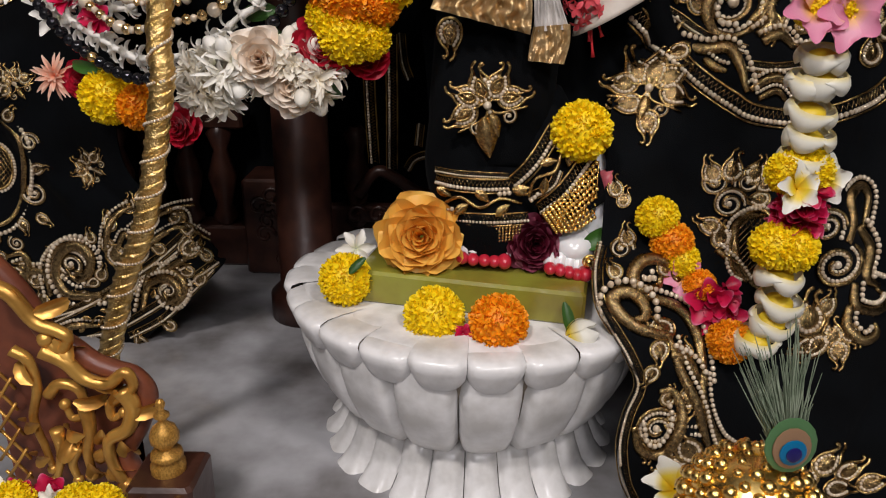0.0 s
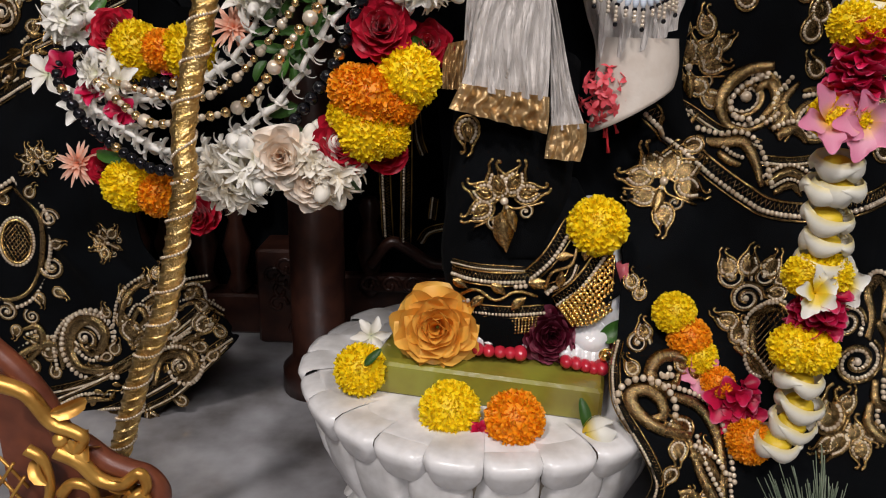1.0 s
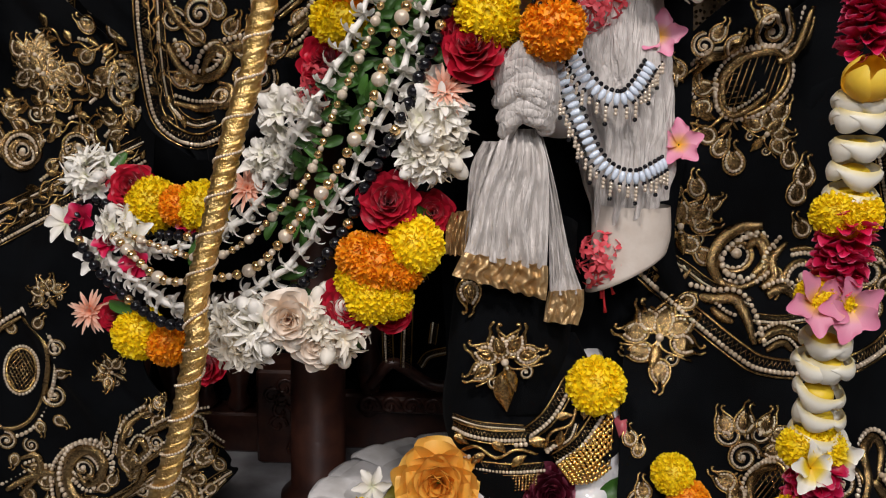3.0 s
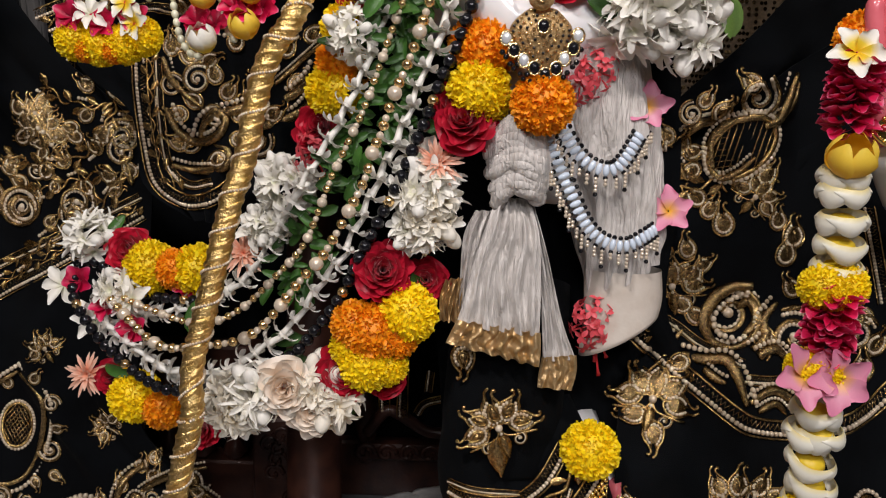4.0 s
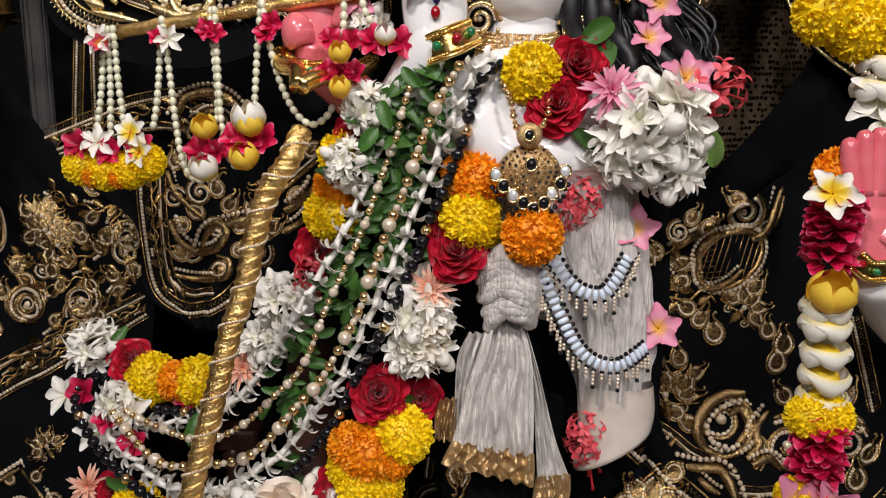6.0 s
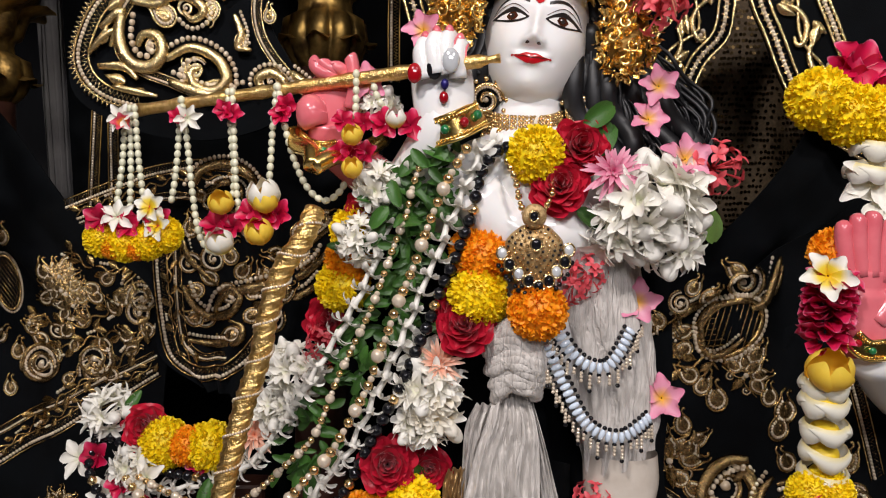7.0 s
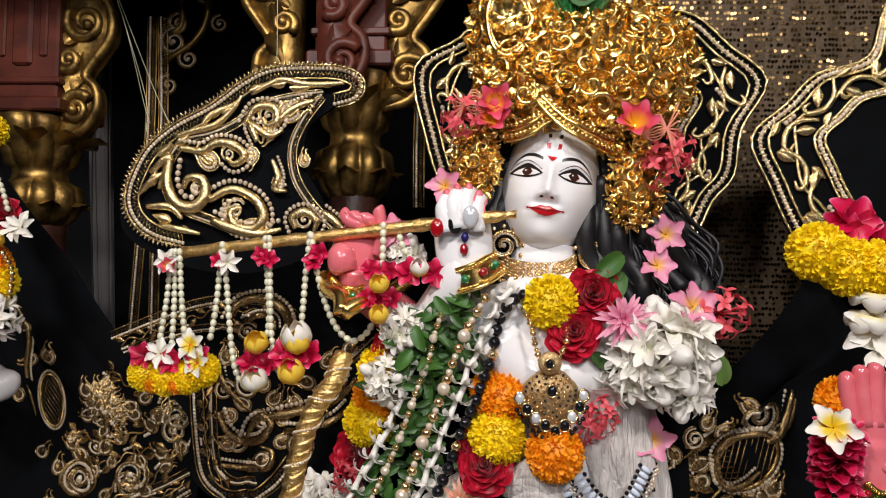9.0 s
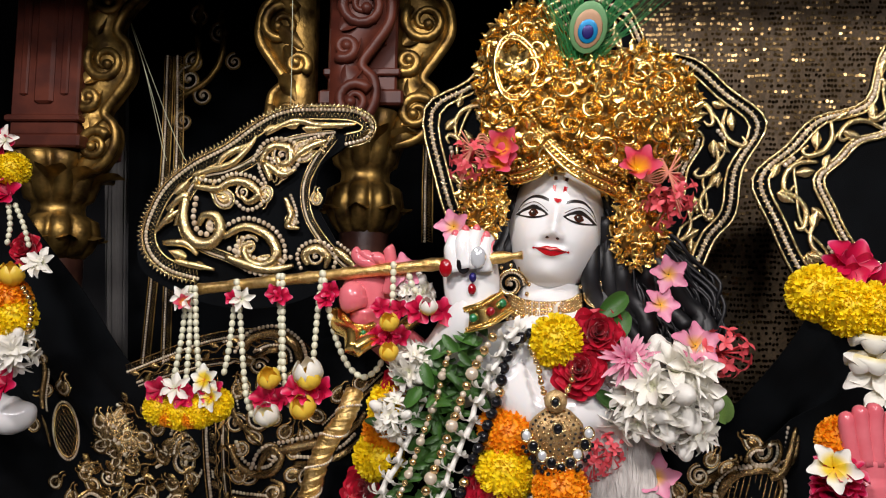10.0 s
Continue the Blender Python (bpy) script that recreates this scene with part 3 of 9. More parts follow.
KIND = {
    "yellow": [marigold_mesh(YELLOW, s) for s in (1, 2, 3)],
    "orange": [marigold_mesh(ORANGE, s) for s in (4, 5, 6)],
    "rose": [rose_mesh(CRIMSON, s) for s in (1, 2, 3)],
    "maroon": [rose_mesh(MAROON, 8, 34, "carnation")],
    "peach": [rose_mesh(PEACH, 4, 30, "rose", 72)],
    "frangi": [star_mesh(FRANGI, s) for s in (1, 2)],
    "white": [star_mesh(WHITEP, s, 6, 0.5, 0.9, 0.5, 35, "white_flower") for s in (3, 4)],
    "pink": [star_mesh(PINKF, s, lift=30) for s in (5, 6)],
    "red": [star_mesh(REDF, s, lift=48, curl=0.3) for s in (7, 8)],
    "magenta": [star_mesh(MAGENTA, s, 5, 0.85, 0.7, 0.5, 38, "magenta_flower") for s in (9, 10)],
    "ypet": [bud_mesh(YPET, s, "yellow_bud") for s in (11, 12)],
    "wpet": [bud_mesh(FRANGI, s, "white_bud") for s in (13, 14)],
    "salmon": [daisy_mesh(SALMON, 1), daisy_mesh(SALMON, 2)],
    "pinkd": [daisy_mesh(PINKD, 3)],
    "coral": [cluster_mesh(CORAL, s) for s in (1, 2)],
    "bunch": [bunch_mesh(WHITEP, s) for s in (1, 2, 3)],
    "ivory": [bunch_mesh(IVORYP, s) for s in (4, 5)],
    "blush": [rose_mesh(BLUSHP, 14, 18, "blush_flower")],
    "leaf": [leaf_mesh(LEAF, s, w) for s, w in ((1, 0.42), (2, 0.5), (3, 0.36))],
    "paleleaf": [leaf_mesh(PALELEAF, s, 0.5, "pale_leaf") for s in (4, 5)],
    "floret": [floret_mesh(s) for s in (1, 2, 3, 4)],
    "whorl": [whorl_mesh(FRANGI, s) for s in (1, 2, 3)],
    "tuft": [tuft_mesh(MAGENTA, s) for s in (1, 2)],
    "jet": [ball_mesh(JET, "black_bead")],
    "gold": [fluted_mesh(BEADGOLD)],
    "pearl": [ball_mesh(PEARL, "pearl")],
    "ivorybead": [ball_mesh(GREENPEARL, "ivory_bead", 8, 6, (0.9, 0.9, 1.1))],
    "pale": [ball_mesh(PALEBEAD, "glass_bead", 9, 6, (0.62, 0.62, 1.25))],
    "smallpearl": [ball_mesh(PEARL, "small_pearl", 7, 5)],
}
PICK = random.Random(11)


def bloom(parent, kind, p, r, face=(0, -1, 0.25), jitter=0.25, spin=None, squash=1.0):
    """A flower, leaf or bead of a kind, facing a way, as a part."""
    me = PICK.choice(KIND[kind])
    d = Vector(face) + Vector((PICK.uniform(-1, 1), PICK.uniform(-1, 1), PICK.uniform(-1, 1))) * jitter
    m = aim(p, d, PICK.uniform(0, 360) if spin is None else spin) @ Matrix.Diagonal((r, r, r * squash, 1))
    return part(me.name.split(".")[0], me, None, parent, m=m)


def blooms(parent, rows):
    for kind, r, pts in rows:
        for p in pts:
            bloom(parent, kind, p if kind not in ("ypet", "wpet") else Vector(p) + Vector((0, -0.012, 0)), r, (0, -1, 0.25) if kind not in ("ypet", "wpet") else (0, -0.7, 1))


def leaf_at(parent, p, d, ln, kind="leaf", face=(0, -1, 0)):
    """A leaf from p along d with its upper side to the front."""
    x = Vector(d).normalized()
    z = Vector(face) - x * x.dot(Vector(face))
    z.normalize()
    y = z.cross(x)
    m = Matrix((x, y, z)).transposed().to_4x4()
    me = PICK.choice(KIND[kind])
    return part("leaf", me, None, parent, m=Matrix.Translation(p) @ m @ Matrix.Scale(ln, 4))


def strand(parent, pts, pattern, n=8):
    """Beads strung edge to edge along a path: pattern is a list of (kind, radius)."""
    path = smooth_path(pts, n)
    fine = spaced(path, 0.0008)
    i, k = 0.0, 0
    while i < len(fine):
        kind, r = pattern[k % len(pattern)]
        p, d = fine[int(i)]
        me = KIND[kind][0]
        part(me.name.split(".")[0], me, None, parent, m=aim(p, d, PICK.uniform(0, 360), r))
        i += 2 * r / 0.0008 * 0.99
        k += 1


def florets(parent, pts, r=0.0185, step=0.0235):
    """A tuberose string: florets threaded one into the next along a path, tipped to either side."""
    for i, (p, d) in enumerate(spaced(smooth_path(pts), step)):
        side = d.cross(Vector((0, 1, 0))).normalized()
        w = (d + side * (0.14 if i % 2 else -0.14) + Vector((0, -0.25, 0))).normalized()
        part("floret", PICK.choice(KIND["floret"]), None, parent, m=aim(p, w, PICK.uniform(0, 360), r * PICK.uniform(0.9, 1.12)))


# ---- velvet cloth and gold embroidery ----
from mathutils.bvhtree import BVHTree

def cloth(name, lefts, rights, mats, label, category, folds=0.012, waves=7, thick=0.004, nu=28, nv=8, seed=0, kind=""):
    """A hanging cloth between two edge curves, with folds running down it."""
    a, b = smooth_path(lefts, nv), smooth_path(rights, nv)
    n = max(len(a), len(b))
    pick = lambda c, t: c[min(len(c) - 1, int(t * (len(c) - 1)))].lerp(c[min(len(c) - 1, int(t * (len(c) - 1)) + 1)], (t * (len(c) - 1)) % 1)
    sh = Shape()
    front, back = [], []
    for i in range(n):
        t = i / (n - 1)
        p, q = pick(a, t), pick(b, t)
        row = []
        for j in range(nu + 1):
            u = j / nu
            o = folds * (math.sin(u * waves * 2 * math.pi + seed + 3.4 * noise.noise((u * 3, t * 2.4, seed))) + 1.3 * noise.noise((u * 9, t * 4, seed + 5)) + 0.5 * noise.noise((u * 30, t * 6, seed + 9)))
            row.append(p.lerp(q, u) + Vector((0, o * math.sin(math.pi * min(1, u * 6) / 2) * math.sin(math.pi * min(1, (1 - u) * 6) / 2), 0)))
        front.append(row)
        back.append([v + Vector((0, thick, 0)) for v in row])
    sh.grid(front)
    sh.grid([r[::-1] for r in back])
    sh.grid([[f, g] for f, g in zip([r[-1] for r in front], [r[-1] for r in back])])
    sh.grid([[g, f] for f, g in zip([r[0] for r in front], [r[0] for r in back])])
    sh.grid([back[0], front[0]])
    sh.grid([front[-1], back[-1]])
    return solid(name, sh, mats, label, category, kind=kind)


class Gilt(Shape):
    """Raised gold work laid over a cloth; slots: cord, bullion, seed pearl, dark net."""
    MATS = [CORD, BULLION, SEED, VELVET]

    tree = None

    def over(self, ob):
        """Lays all that follows on a cloth, as seen from before it."""
        self.tree = BVHTree.FromPolygons([tuple(v.co) for v in ob.data.vertices], [tuple(f.vertices) for f in ob.data.polygons])
        return self

    def on(self, p, up=0.0):
        p = Vector(p)
        if self.tree:
            eye = Vector((0, -0.08, 0.65 + 0.4 * min(1, max(0, (p.z - 0.2) / 1.1))))
            way = (p - eye).normalized()
            hit = self.tree.ray_cast(eye, way)[0]
            if hit and abs(hit.y - p.y) < 0.25:
                return hit - way * (0.0015 + up)
        return p - Vector((0, up, 0))

    def cord(self, pts, r=0.0025, slot=0, n=6, k=5):
        path = smooth_path([self.on(p) for p in pts], n) if n else [self.on(p) for p in pts]
        self.tube(path, [1.05 * r * (0.55 if i in (0, len(path) - 1) else 1) for i in range(len(path))], slot, k)

    def pearls(self, pts, r=0.0024, step=None, slot=2, n=6):
        path = smooth_path([self.on(p) for p in pts], n) if n else [self.on(p) for p in pts]
        for p, d in spaced(path, step or r * 2.3):
            self.ball(p, r * 1.25, slot, 6, 4)

    def zigzag(self, pts, w=0.006, step=0.0045, r=0.0014, slot=1, n=6):
        """Looped bullion along a path, in the plane facing the front."""
        path = smooth_path([self.on(p) for p in pts], n)
        out = []
        for i, (p, d) in enumerate(spaced(path, step)):
            s = d.cross(Vector((0, 1, 0))).normalized()
            out.append(p + s * (w if i % 2 else -w))
        if len(out) > 2:
            self.tube(out, r, slot, 4)

    def border(self, pts, w=0.012, n=6):
        """A dress border: pearls, looped cord, pearls and an outer cord."""
        path = smooth_path([Vector(p) for p in pts], n)
        rails = {o: [] for o in (-1.0, -0.45, 0.35, 1.0)}
        for i, p in enumerate(path):
            d = path[min(i + 1, len(path) - 1)] - path[max(i - 1, 0)]
            s = d.cross(Vector((0, 1, 0))).normalized()
            for o in rails:
                rails[o].append(p + s * o * w)
        self.cord(rails[-1.0], w * 0.14, 0, 0)
        self.pearls(rails[-0.45], w * 0.24, None, 2, 0)
        self.zigzag(rails[0.35], w * 0.36, w * 0.28, w * 0.1, 1, 2)
        self.cord(rails[1.0], w * 0.16, 0, 0)

    def paisley(self, c, size, turn=0.0, flip=1, pearls=True):
        """A curled drop: outline cord, pearl row and a filled heart. turn: degrees, tail upward at 0."""
        a = radians(turn)
        ca, sa = math.cos(a), math.sin(a)

        def at(u, v, y=0.0):
            u *= flip
            return (c[0] + size * (u * ca - v * sa), c[1] - y, c[2] + size * (u * sa + v * ca))
        line = [(0.14, 0.86), (-0.04, 0.74), (-0.12, 0.52), (-0.36, 0.2), (-0.42, -0.2), (-0.2, -0.5), (0.15, -0.5), (0.38, -0.22), (0.36, 0.12), (0.2, 0.42), (0.16, 0.62), (0.28, 0.72), (0.32, 0.62)]
        self.cord([at(*p) for p in line], size * 0.06)
        if pearls:
            self.pearls([at(p[0] * 0.72, p[1] * 0.72 - 0.02, 0.001) for p in line[2:10]], size * 0.055)
        full = smooth_path([at(*p) for p in line[1:11]], 2)
        mid = Vector(at(0, 0.05))
        self.grid([[self.on(mid.lerp(q, 0.05), size * 0.09) for q in full], [self.on(mid.lerp(q, 0.5), size * 0.08) for q in full], [self.on(mid.lerp(q, 0.78), 0.0) for q in full]], 1)
        core = [(0.0, 0.34), (-0.14, 0.08), (-0.16, -0.16), (0.0, -0.28), (0.15, -0.16), (0.13, 0.08), (0.0, 0.34)]
        self.cord([self.on(at(*p), size * 0.1) if not self.tree else at(*p) for p in core], size * 0.045, 0)
        self.cord([at(0, 0.2, 0.001), at(0, -0.2, 0.001)], size * 0.09, 0, 3)

    def drop(self, c, size, turn=0.0, slot=0):
        """A plump leaf in raised gold thread."""
        a = radians(turn)
        ca, sa = math.cos(a), math.sin(a)
        at = lambda u, v, y=0.0: self.on((c[0] + size * (u * ca - v * sa), c[1], c[2] + size * (u * sa + v * ca)), y)
        rows = []
        for i in range(6):
            v = i / 5
            w = 0.28 * math.sin(math.pi * (0.06 + 0.9 * v ** 0.8))
            rows.append([at(w * s, v - 0.4, size * 0.16 * (1 - s * s)) for s in (-1, -0.5, 0, 0.5, 1)])
        self.grid(rows, slot)

    def spiral(self, c, r, turn=0.0, flip=1, turns=1.6, width=0.16):
        """A scroll of cord with pearls along its inside."""
        pts, inner = [], []
        n = int(14 * turns)
        for i in range(n + 1):
            t = i / n
            a = radians(turn) + flip * t * turns * 2 * math.pi
            q = r * (1 - 0.82 * t)
            pts.append((c[0] + q * math.cos(a), c[1], c[2] + q * math.sin(a)))
            inner.append((c[0] + q * 0.82 * math.cos(a), c[1] - 0.001, c[2] + q * 0.82 * math.sin(a)))
        self.cord(pts, r * width * 0.6, 1, 2)
        self.pearls(inner, r * 0.07, None, 2, 2)
        self.ball(self.on(c), r * 0.16, 2, 8, 5)

    def lattice(self, c, w, h, turn=0.0):
        """A pearl-edged oval of crossed cords over dark net."""
        a = radians(turn)
        ca, sa = math.cos(a), math.sin(a)
        at = lambda u, v, y=0.0: (c[0] + u * ca - v * sa, c[1] - y, c[2] + u * sa + v * ca)
        ring = [at(w * math.cos(t * math.pi / 10), h * math.sin(t * math.pi / 10)) for t in range(21)]
        self.cord(ring, w * 0.12, 0, 2)
        self.pearls([at(w * 1.16 * math.cos(t * math.pi / 10), h * 1.12 * math.sin(t * math.pi / 10)) for t in range(21)], w * 0.09, None, 2, 2)
        for k in range(-4, 5):
            o = k / 5
            s = math.sqrt(max(0, 1 - o * o))
            for e in (1, -1):
                u0, v0 = o, s
                p, q = (o * 0.7 + s * 0.7 * e, s * 0.7 - o * 0.7 * e), (o * 0.7 - s * 0.7 * e, -s * 0.7 - o * 0.7 * e)
                self.cord([at(w * p[0], h * p[1], 0.001), at(w * q[0], h * q[1], 0.001)], w * 0.05, 1, 2, 4)

    def sprig(self, c, size, turn=0.0):
        """A lotus sprig: a fan of pearled leaves over two curls and a tail drop."""
        def way(ang, r):
            a = radians(turn + ang)
            return Vector(c) + Vector((-math.sin(a), 0, math.cos(a))) * size * r
        for ang, ln, r in ((0, 0.5, 0.3), (46, 0.46, 0.36), (-46, 0.46, 0.36), (92, 0.44, 0.42), (-92, 0.44, 0.42)):
            self.paisley(way(ang, r), size * ln, turn + ang * 1.15, 1 if ang >= 0 else -1)
        for s in (1, -1):
            self.spiral(way(138 * s, 0.4), size * 0.15, turn + 90, s, 1.4, 0.22)
            self.drop(way(24 * s, 0.12), size * 0.26, turn + 24 * s)
            self.cord([way(0, 0), way(150 * s, 0.2), way(118 * s, 0.5), way(112 * s, 0.66)], size * 0.022)
        self.drop(way(180, 0.3), size * 0.42, turn + 180)
        self.pearls([way(180, 0.05), way(180, 0.42)], size * 0.03, None, 2, 3)
        self.ball(self.on(c, 0.002), size * 0.07, 2, 8, 5)


def gilt(parent, sh, label="gold thread and pearl embroidery", mats=Gilt.MATS):
    return part("embroidery", sh, mats, parent, label)


# ---- statue, one mesh ----
def statue():
    sh = Shape()   # slots: white, rose, red, black, brown, hair, cream
    hc = Vector((0.0936, 0.9905, 1.2636))
    rot = pose(0, 0, 0, -4, 8, -6).to_3x3()

    def bump(u, v, cu, cv, wu, wv):
        return math.exp(-((u - cu) / wu) ** 2 - ((v - cv) / wv) ** 2)

    def face(u, v, lift=0.0):
        """The head's front at u to the side and v up, both in metres."""
        c, e = (0.125, 2.0) if v > 0 else (0.096, 2.0)
        lift_v = max(0.0, 1 - abs(v / c) ** e)
        hw = 0.073 * lift_v ** 0.5 + 1e-5
        y = -0.092 * max(0.0, 1 - (u / hw) ** 2) ** 0.5 * lift_v ** 0.3
        a = abs(u)
        y -= 0.0125 * bump(u, v, 0, -0.0165, 0.0085, 0.0085) + 0.0075 * bump(u, v, 0, 0.004, 0.0075, 0.02)
        y -= 0.0055 * bump(a, v, 0.0105, -0.0205, 0.0055, 0.0055)
        y += 0.004 * bump(u, v, 0, -0.0315, 0.02, 0.0045)
        y -= 0.0045 * bump(u, v, 0, -0.0385, 0.018, 0.0035) + 0.006 * bump(u, v, 0, -0.046, 0.013, 0.0045)
        y += 0.002 * bump(a, v, 0.027, -0.0405, 0.005, 0.005)
        y -= 0.006 * bump(u, v, 0, -0.072, 0.018, 0.013) + 0.0035 * bump(a, v, 0.036, -0.024, 0.018, 0.018)
        y += 0.0035 * bump(a, v, 0.034, 0.012, 0.02, 0.011)
        y -= 0.002 * bump(a, v, 0.034, 0.026, 0.02, 0.005)
        return hc + rot @ Vector((u, y - lift, v))
    rows = []
    for i in range(121):
        th = math.pi * i / 120
        v = 0.125 * math.cos(th) if th < math.pi / 2 else 0.096 * math.cos(th)
        c, e = (0.125, 2.0) if v > 0 else (0.096, 2.0)
        half = 0.073 * max(0.0004, 1 - abs(v / c) ** e) ** 0.5
        rows.append([face(half * math.sin(math.pi * s / 120), v) for s in range(-60, 61)])
    sh.grid(rows[::-1], 0)
    sh.ball(hc + Vector((0.004, 0.022, 0.012)), (0.084, 0.07, 0.118), 5, 24, 14)

    def patch(top, low, slot, lift=0.0015, n=14):
        """A painted mark between two lines of (u, v)."""
        t, l = smooth_path([(u, 0, v) for u, v in top], 6), smooth_path([(u, 0, v) for u, v in low], 6)
        sh.grid([[face(p.x + (q.x - p.x) * k / 4, p.z + (q.z - p.z) * k / 4, lift) for p, q in zip(l, t)] for k in range(5)], slot)
    for s in (-1, 1):
        def mark(top, low, slot, lift):
            patch([(s * u, v) for u, v in top], [(s * u, v) for u, v in low], slot, lift)
        mark([(0.0125, 0.0318), (0.024, 0.0365), (0.037, 0.0365), (0.05, 0.0275), (0.0592, 0.0125)], [(0.0125, 0.0275), (0.024, 0.0318), (0.037, 0.0325), (0.05, 0.0248), (0.059, 0.0118)], 3, 0.0007)
        mark([(0.012, 0.0145), (0.022, 0.0222), (0.034, 0.0268), (0.047, 0.0228), (0.057, 0.0145)], [(0.012, 0.0136), (0.022, 0.0213), (0.034, 0.0259), (0.047, 0.0219), (0.057, 0.0136)], 4, 0.0007)
        mark([(0.0105, 0.0095), (0.02, 0.0168), (0.033, 0.0225), (0.046, 0.0182), (0.0592, 0.01)], [(0.0105, 0.0085), (0.02, 0.0042), (0.033, 0.0022), (0.046, 0.0045), (0.0592, 0.009)], 3, 0.0008)
        mark([(0.0148, 0.0094), (0.022, 0.0134), (0.033, 0.0162), (0.044, 0.0138), (0.0525, 0.0094)], [(0.0148, 0.0086), (0.022, 0.0064), (0.033, 0.0052), (0.044, 0.0064), (0.0525, 0.0086)], 0, 0.0014)
        mark([(0.025, 0.0108), (0.0282, 0.0152), (0.0325, 0.0163), (0.0368, 0.0152), (0.04, 0.0108)], [(0.025, 0.0104), (0.0282, 0.0063), (0.0325, 0.0051), (0.0368, 0.0063), (0.04, 0.0104)], 4, 0.002)
        mark([(0.0292, 0.011), (0.0325, 0.0143), (0.0358, 0.011)], [(0.0292, 0.0108), (0.0325, 0.0075), (0.0358, 0.0108)], 3, 0.0026)
        # highlight in the eye, painted as a small white dot
        patch([(s * 0.0325 - 0.0032, 0.0132), (s * 0.0325 - 0.0012, 0.0132)], [(s * 0.0325 - 0.0032, 0.0114), (s * 0.0325 - 0.0012, 0.0114)], 0, 0.003)
        for z0, z1, slot in ((0.067, 0.061, 4), (0.061, 0.053, 0), (0.053, 0.044, 2), (0.044, 0.034, 0)):
            mark([(0.0105, z0), (0.0098, z1)], [(0.0058, z0), (0.005, z1)], slot, 0.0012)
        mark([(0.0048, -0.0238), (0.0075, -0.0228), (0.0098, -0.0245)], [(0.0048, -0.0252), (0.0075, -0.0258), (0.0098, -0.0253)], 4, 0.0007)
        mark([(0.0228, -0.0392), (0.0246, -0.0382), (0.0264, -0.0392)], [(0.0228, -0.0402), (0.0246, -0.0412), (0.0264, -0.0402)], 2, 0.0012)
    patch([(-0.0075, 0.0345), (0, 0.033), (0.0075, 0.0345)], [(-0.0045, 0.0295), (0, 0.0268), (0.0045, 0.0295)], 2, 0.0013)
    patch([(-0.0235, -0.039), (-0.0148, -0.0385), (-0.006, -0.0352), (0.0, -0.0364), (0.006, -0.0352), (0.0148, -0.0385), (0.0235, -0.039)], [(-0.0235, -0.0398), (-0.0148, -0.0442), (-0.0066, -0.0482), (0.0, -0.0492), (0.0066, -0.0482), (0.0148, -0.0442), (0.0235, -0.0398)], 2, 0.0008)
    patch([(-0.02, -0.0396), (-0.006, -0.0407), (0.0, -0.0415), (0.006, -0.0407), (0.02, -0.0396)], [(-0.02, -0.0401), (-0.006, -0.0416), (0.0, -0.0425), (0.006, -0.0416), (0.02, -0.0401)], 4, 0.0014)
    # neck, chest, belly
    nk = [Vector((0.087, 0.985, 1.187)), Vector((0.079, 0.985, 1.135)), Vector((0.075, 0.980, 1.084))]
    sh.tube(nk, [0.05, 0.047, 0.07], 0, 20)
    body = smooth_path([(0.081, 0.970, 1.115), (0.089, 0.950, 1.041), (0.103, 0.955, 0.970), (0.135, 0.970, 0.889), (0.161, 0.990, 0.811)], 5)
    sh.tube(body, [(0.105 - 0.045 * (i / (len(body) - 1)) ** 1.5, 0.085 - 0.03 * i / (len(body) - 1)) for i in range(len(body))], 0, 24)
    # arm that reaches to the flute, and the one folded across
    up = smooth_path([(0.023, 0.950, 1.081), (-0.048, 0.970, 1.032), (-0.089, 0.960, 1.045), (-0.059, 0.920, 1.101), (-0.041, 0.900, 1.134), (-0.036, 0.900, 1.166)], 5)
    sh.tube(up, [0.04 - 0.016 * i / (len(up) - 1) for i in range(len(up))], 0, 16)
    lo = smooth_path([(0.130, 0.950, 1.071), (0.151, 0.930, 1.025), (0.108, 0.900, 1.005), (0.054, 0.900, 1.011), (0.014, 0.900, 1.057)], 5)
    sh.tube(lo, [0.042 - 0.006 * i / (len(lo) - 1) for i in range(len(lo))], 0, 16)
    # far forearm and rosy palm under the flute
    fa = smooth_path([(-0.113, 0.980, 1.063), (-0.155, 0.970, 1.097), (-0.183, 0.950, 1.123), (-0.186, 0.940, 1.148)], 5)
    sh.tube(fa, [0.034 - 0.008 * i / (len(fa) - 1) for i in range(len(fa))], 1, 14)
    palm = smooth_path([(-0.197, 0.945, 1.135), (-0.193, 0.945, 1.152), (-0.185, 0.945, 1.169), (-0.177, 0.945, 1.186), (-0.171, 0.945, 1.200)], 5)
    sh.tube(palm, [(0.028 + 0.012 * math.sin(math.pi * min(1, 0.1 + 0.75 * i / (len(palm) - 1))), 0.02) for i in range(len(palm))], 1, 18)
    sh.tube(smooth_path([(-0.199, 0.928, 1.140), (-0.205, 0.928, 1.160), (-0.196, 0.928, 1.180)], 5), [0.016, 0.019, 0.021, 0.022, 0.022, 0.022, 0.022, 0.02, 0.018, 0.014, 0.006], 1, 12)
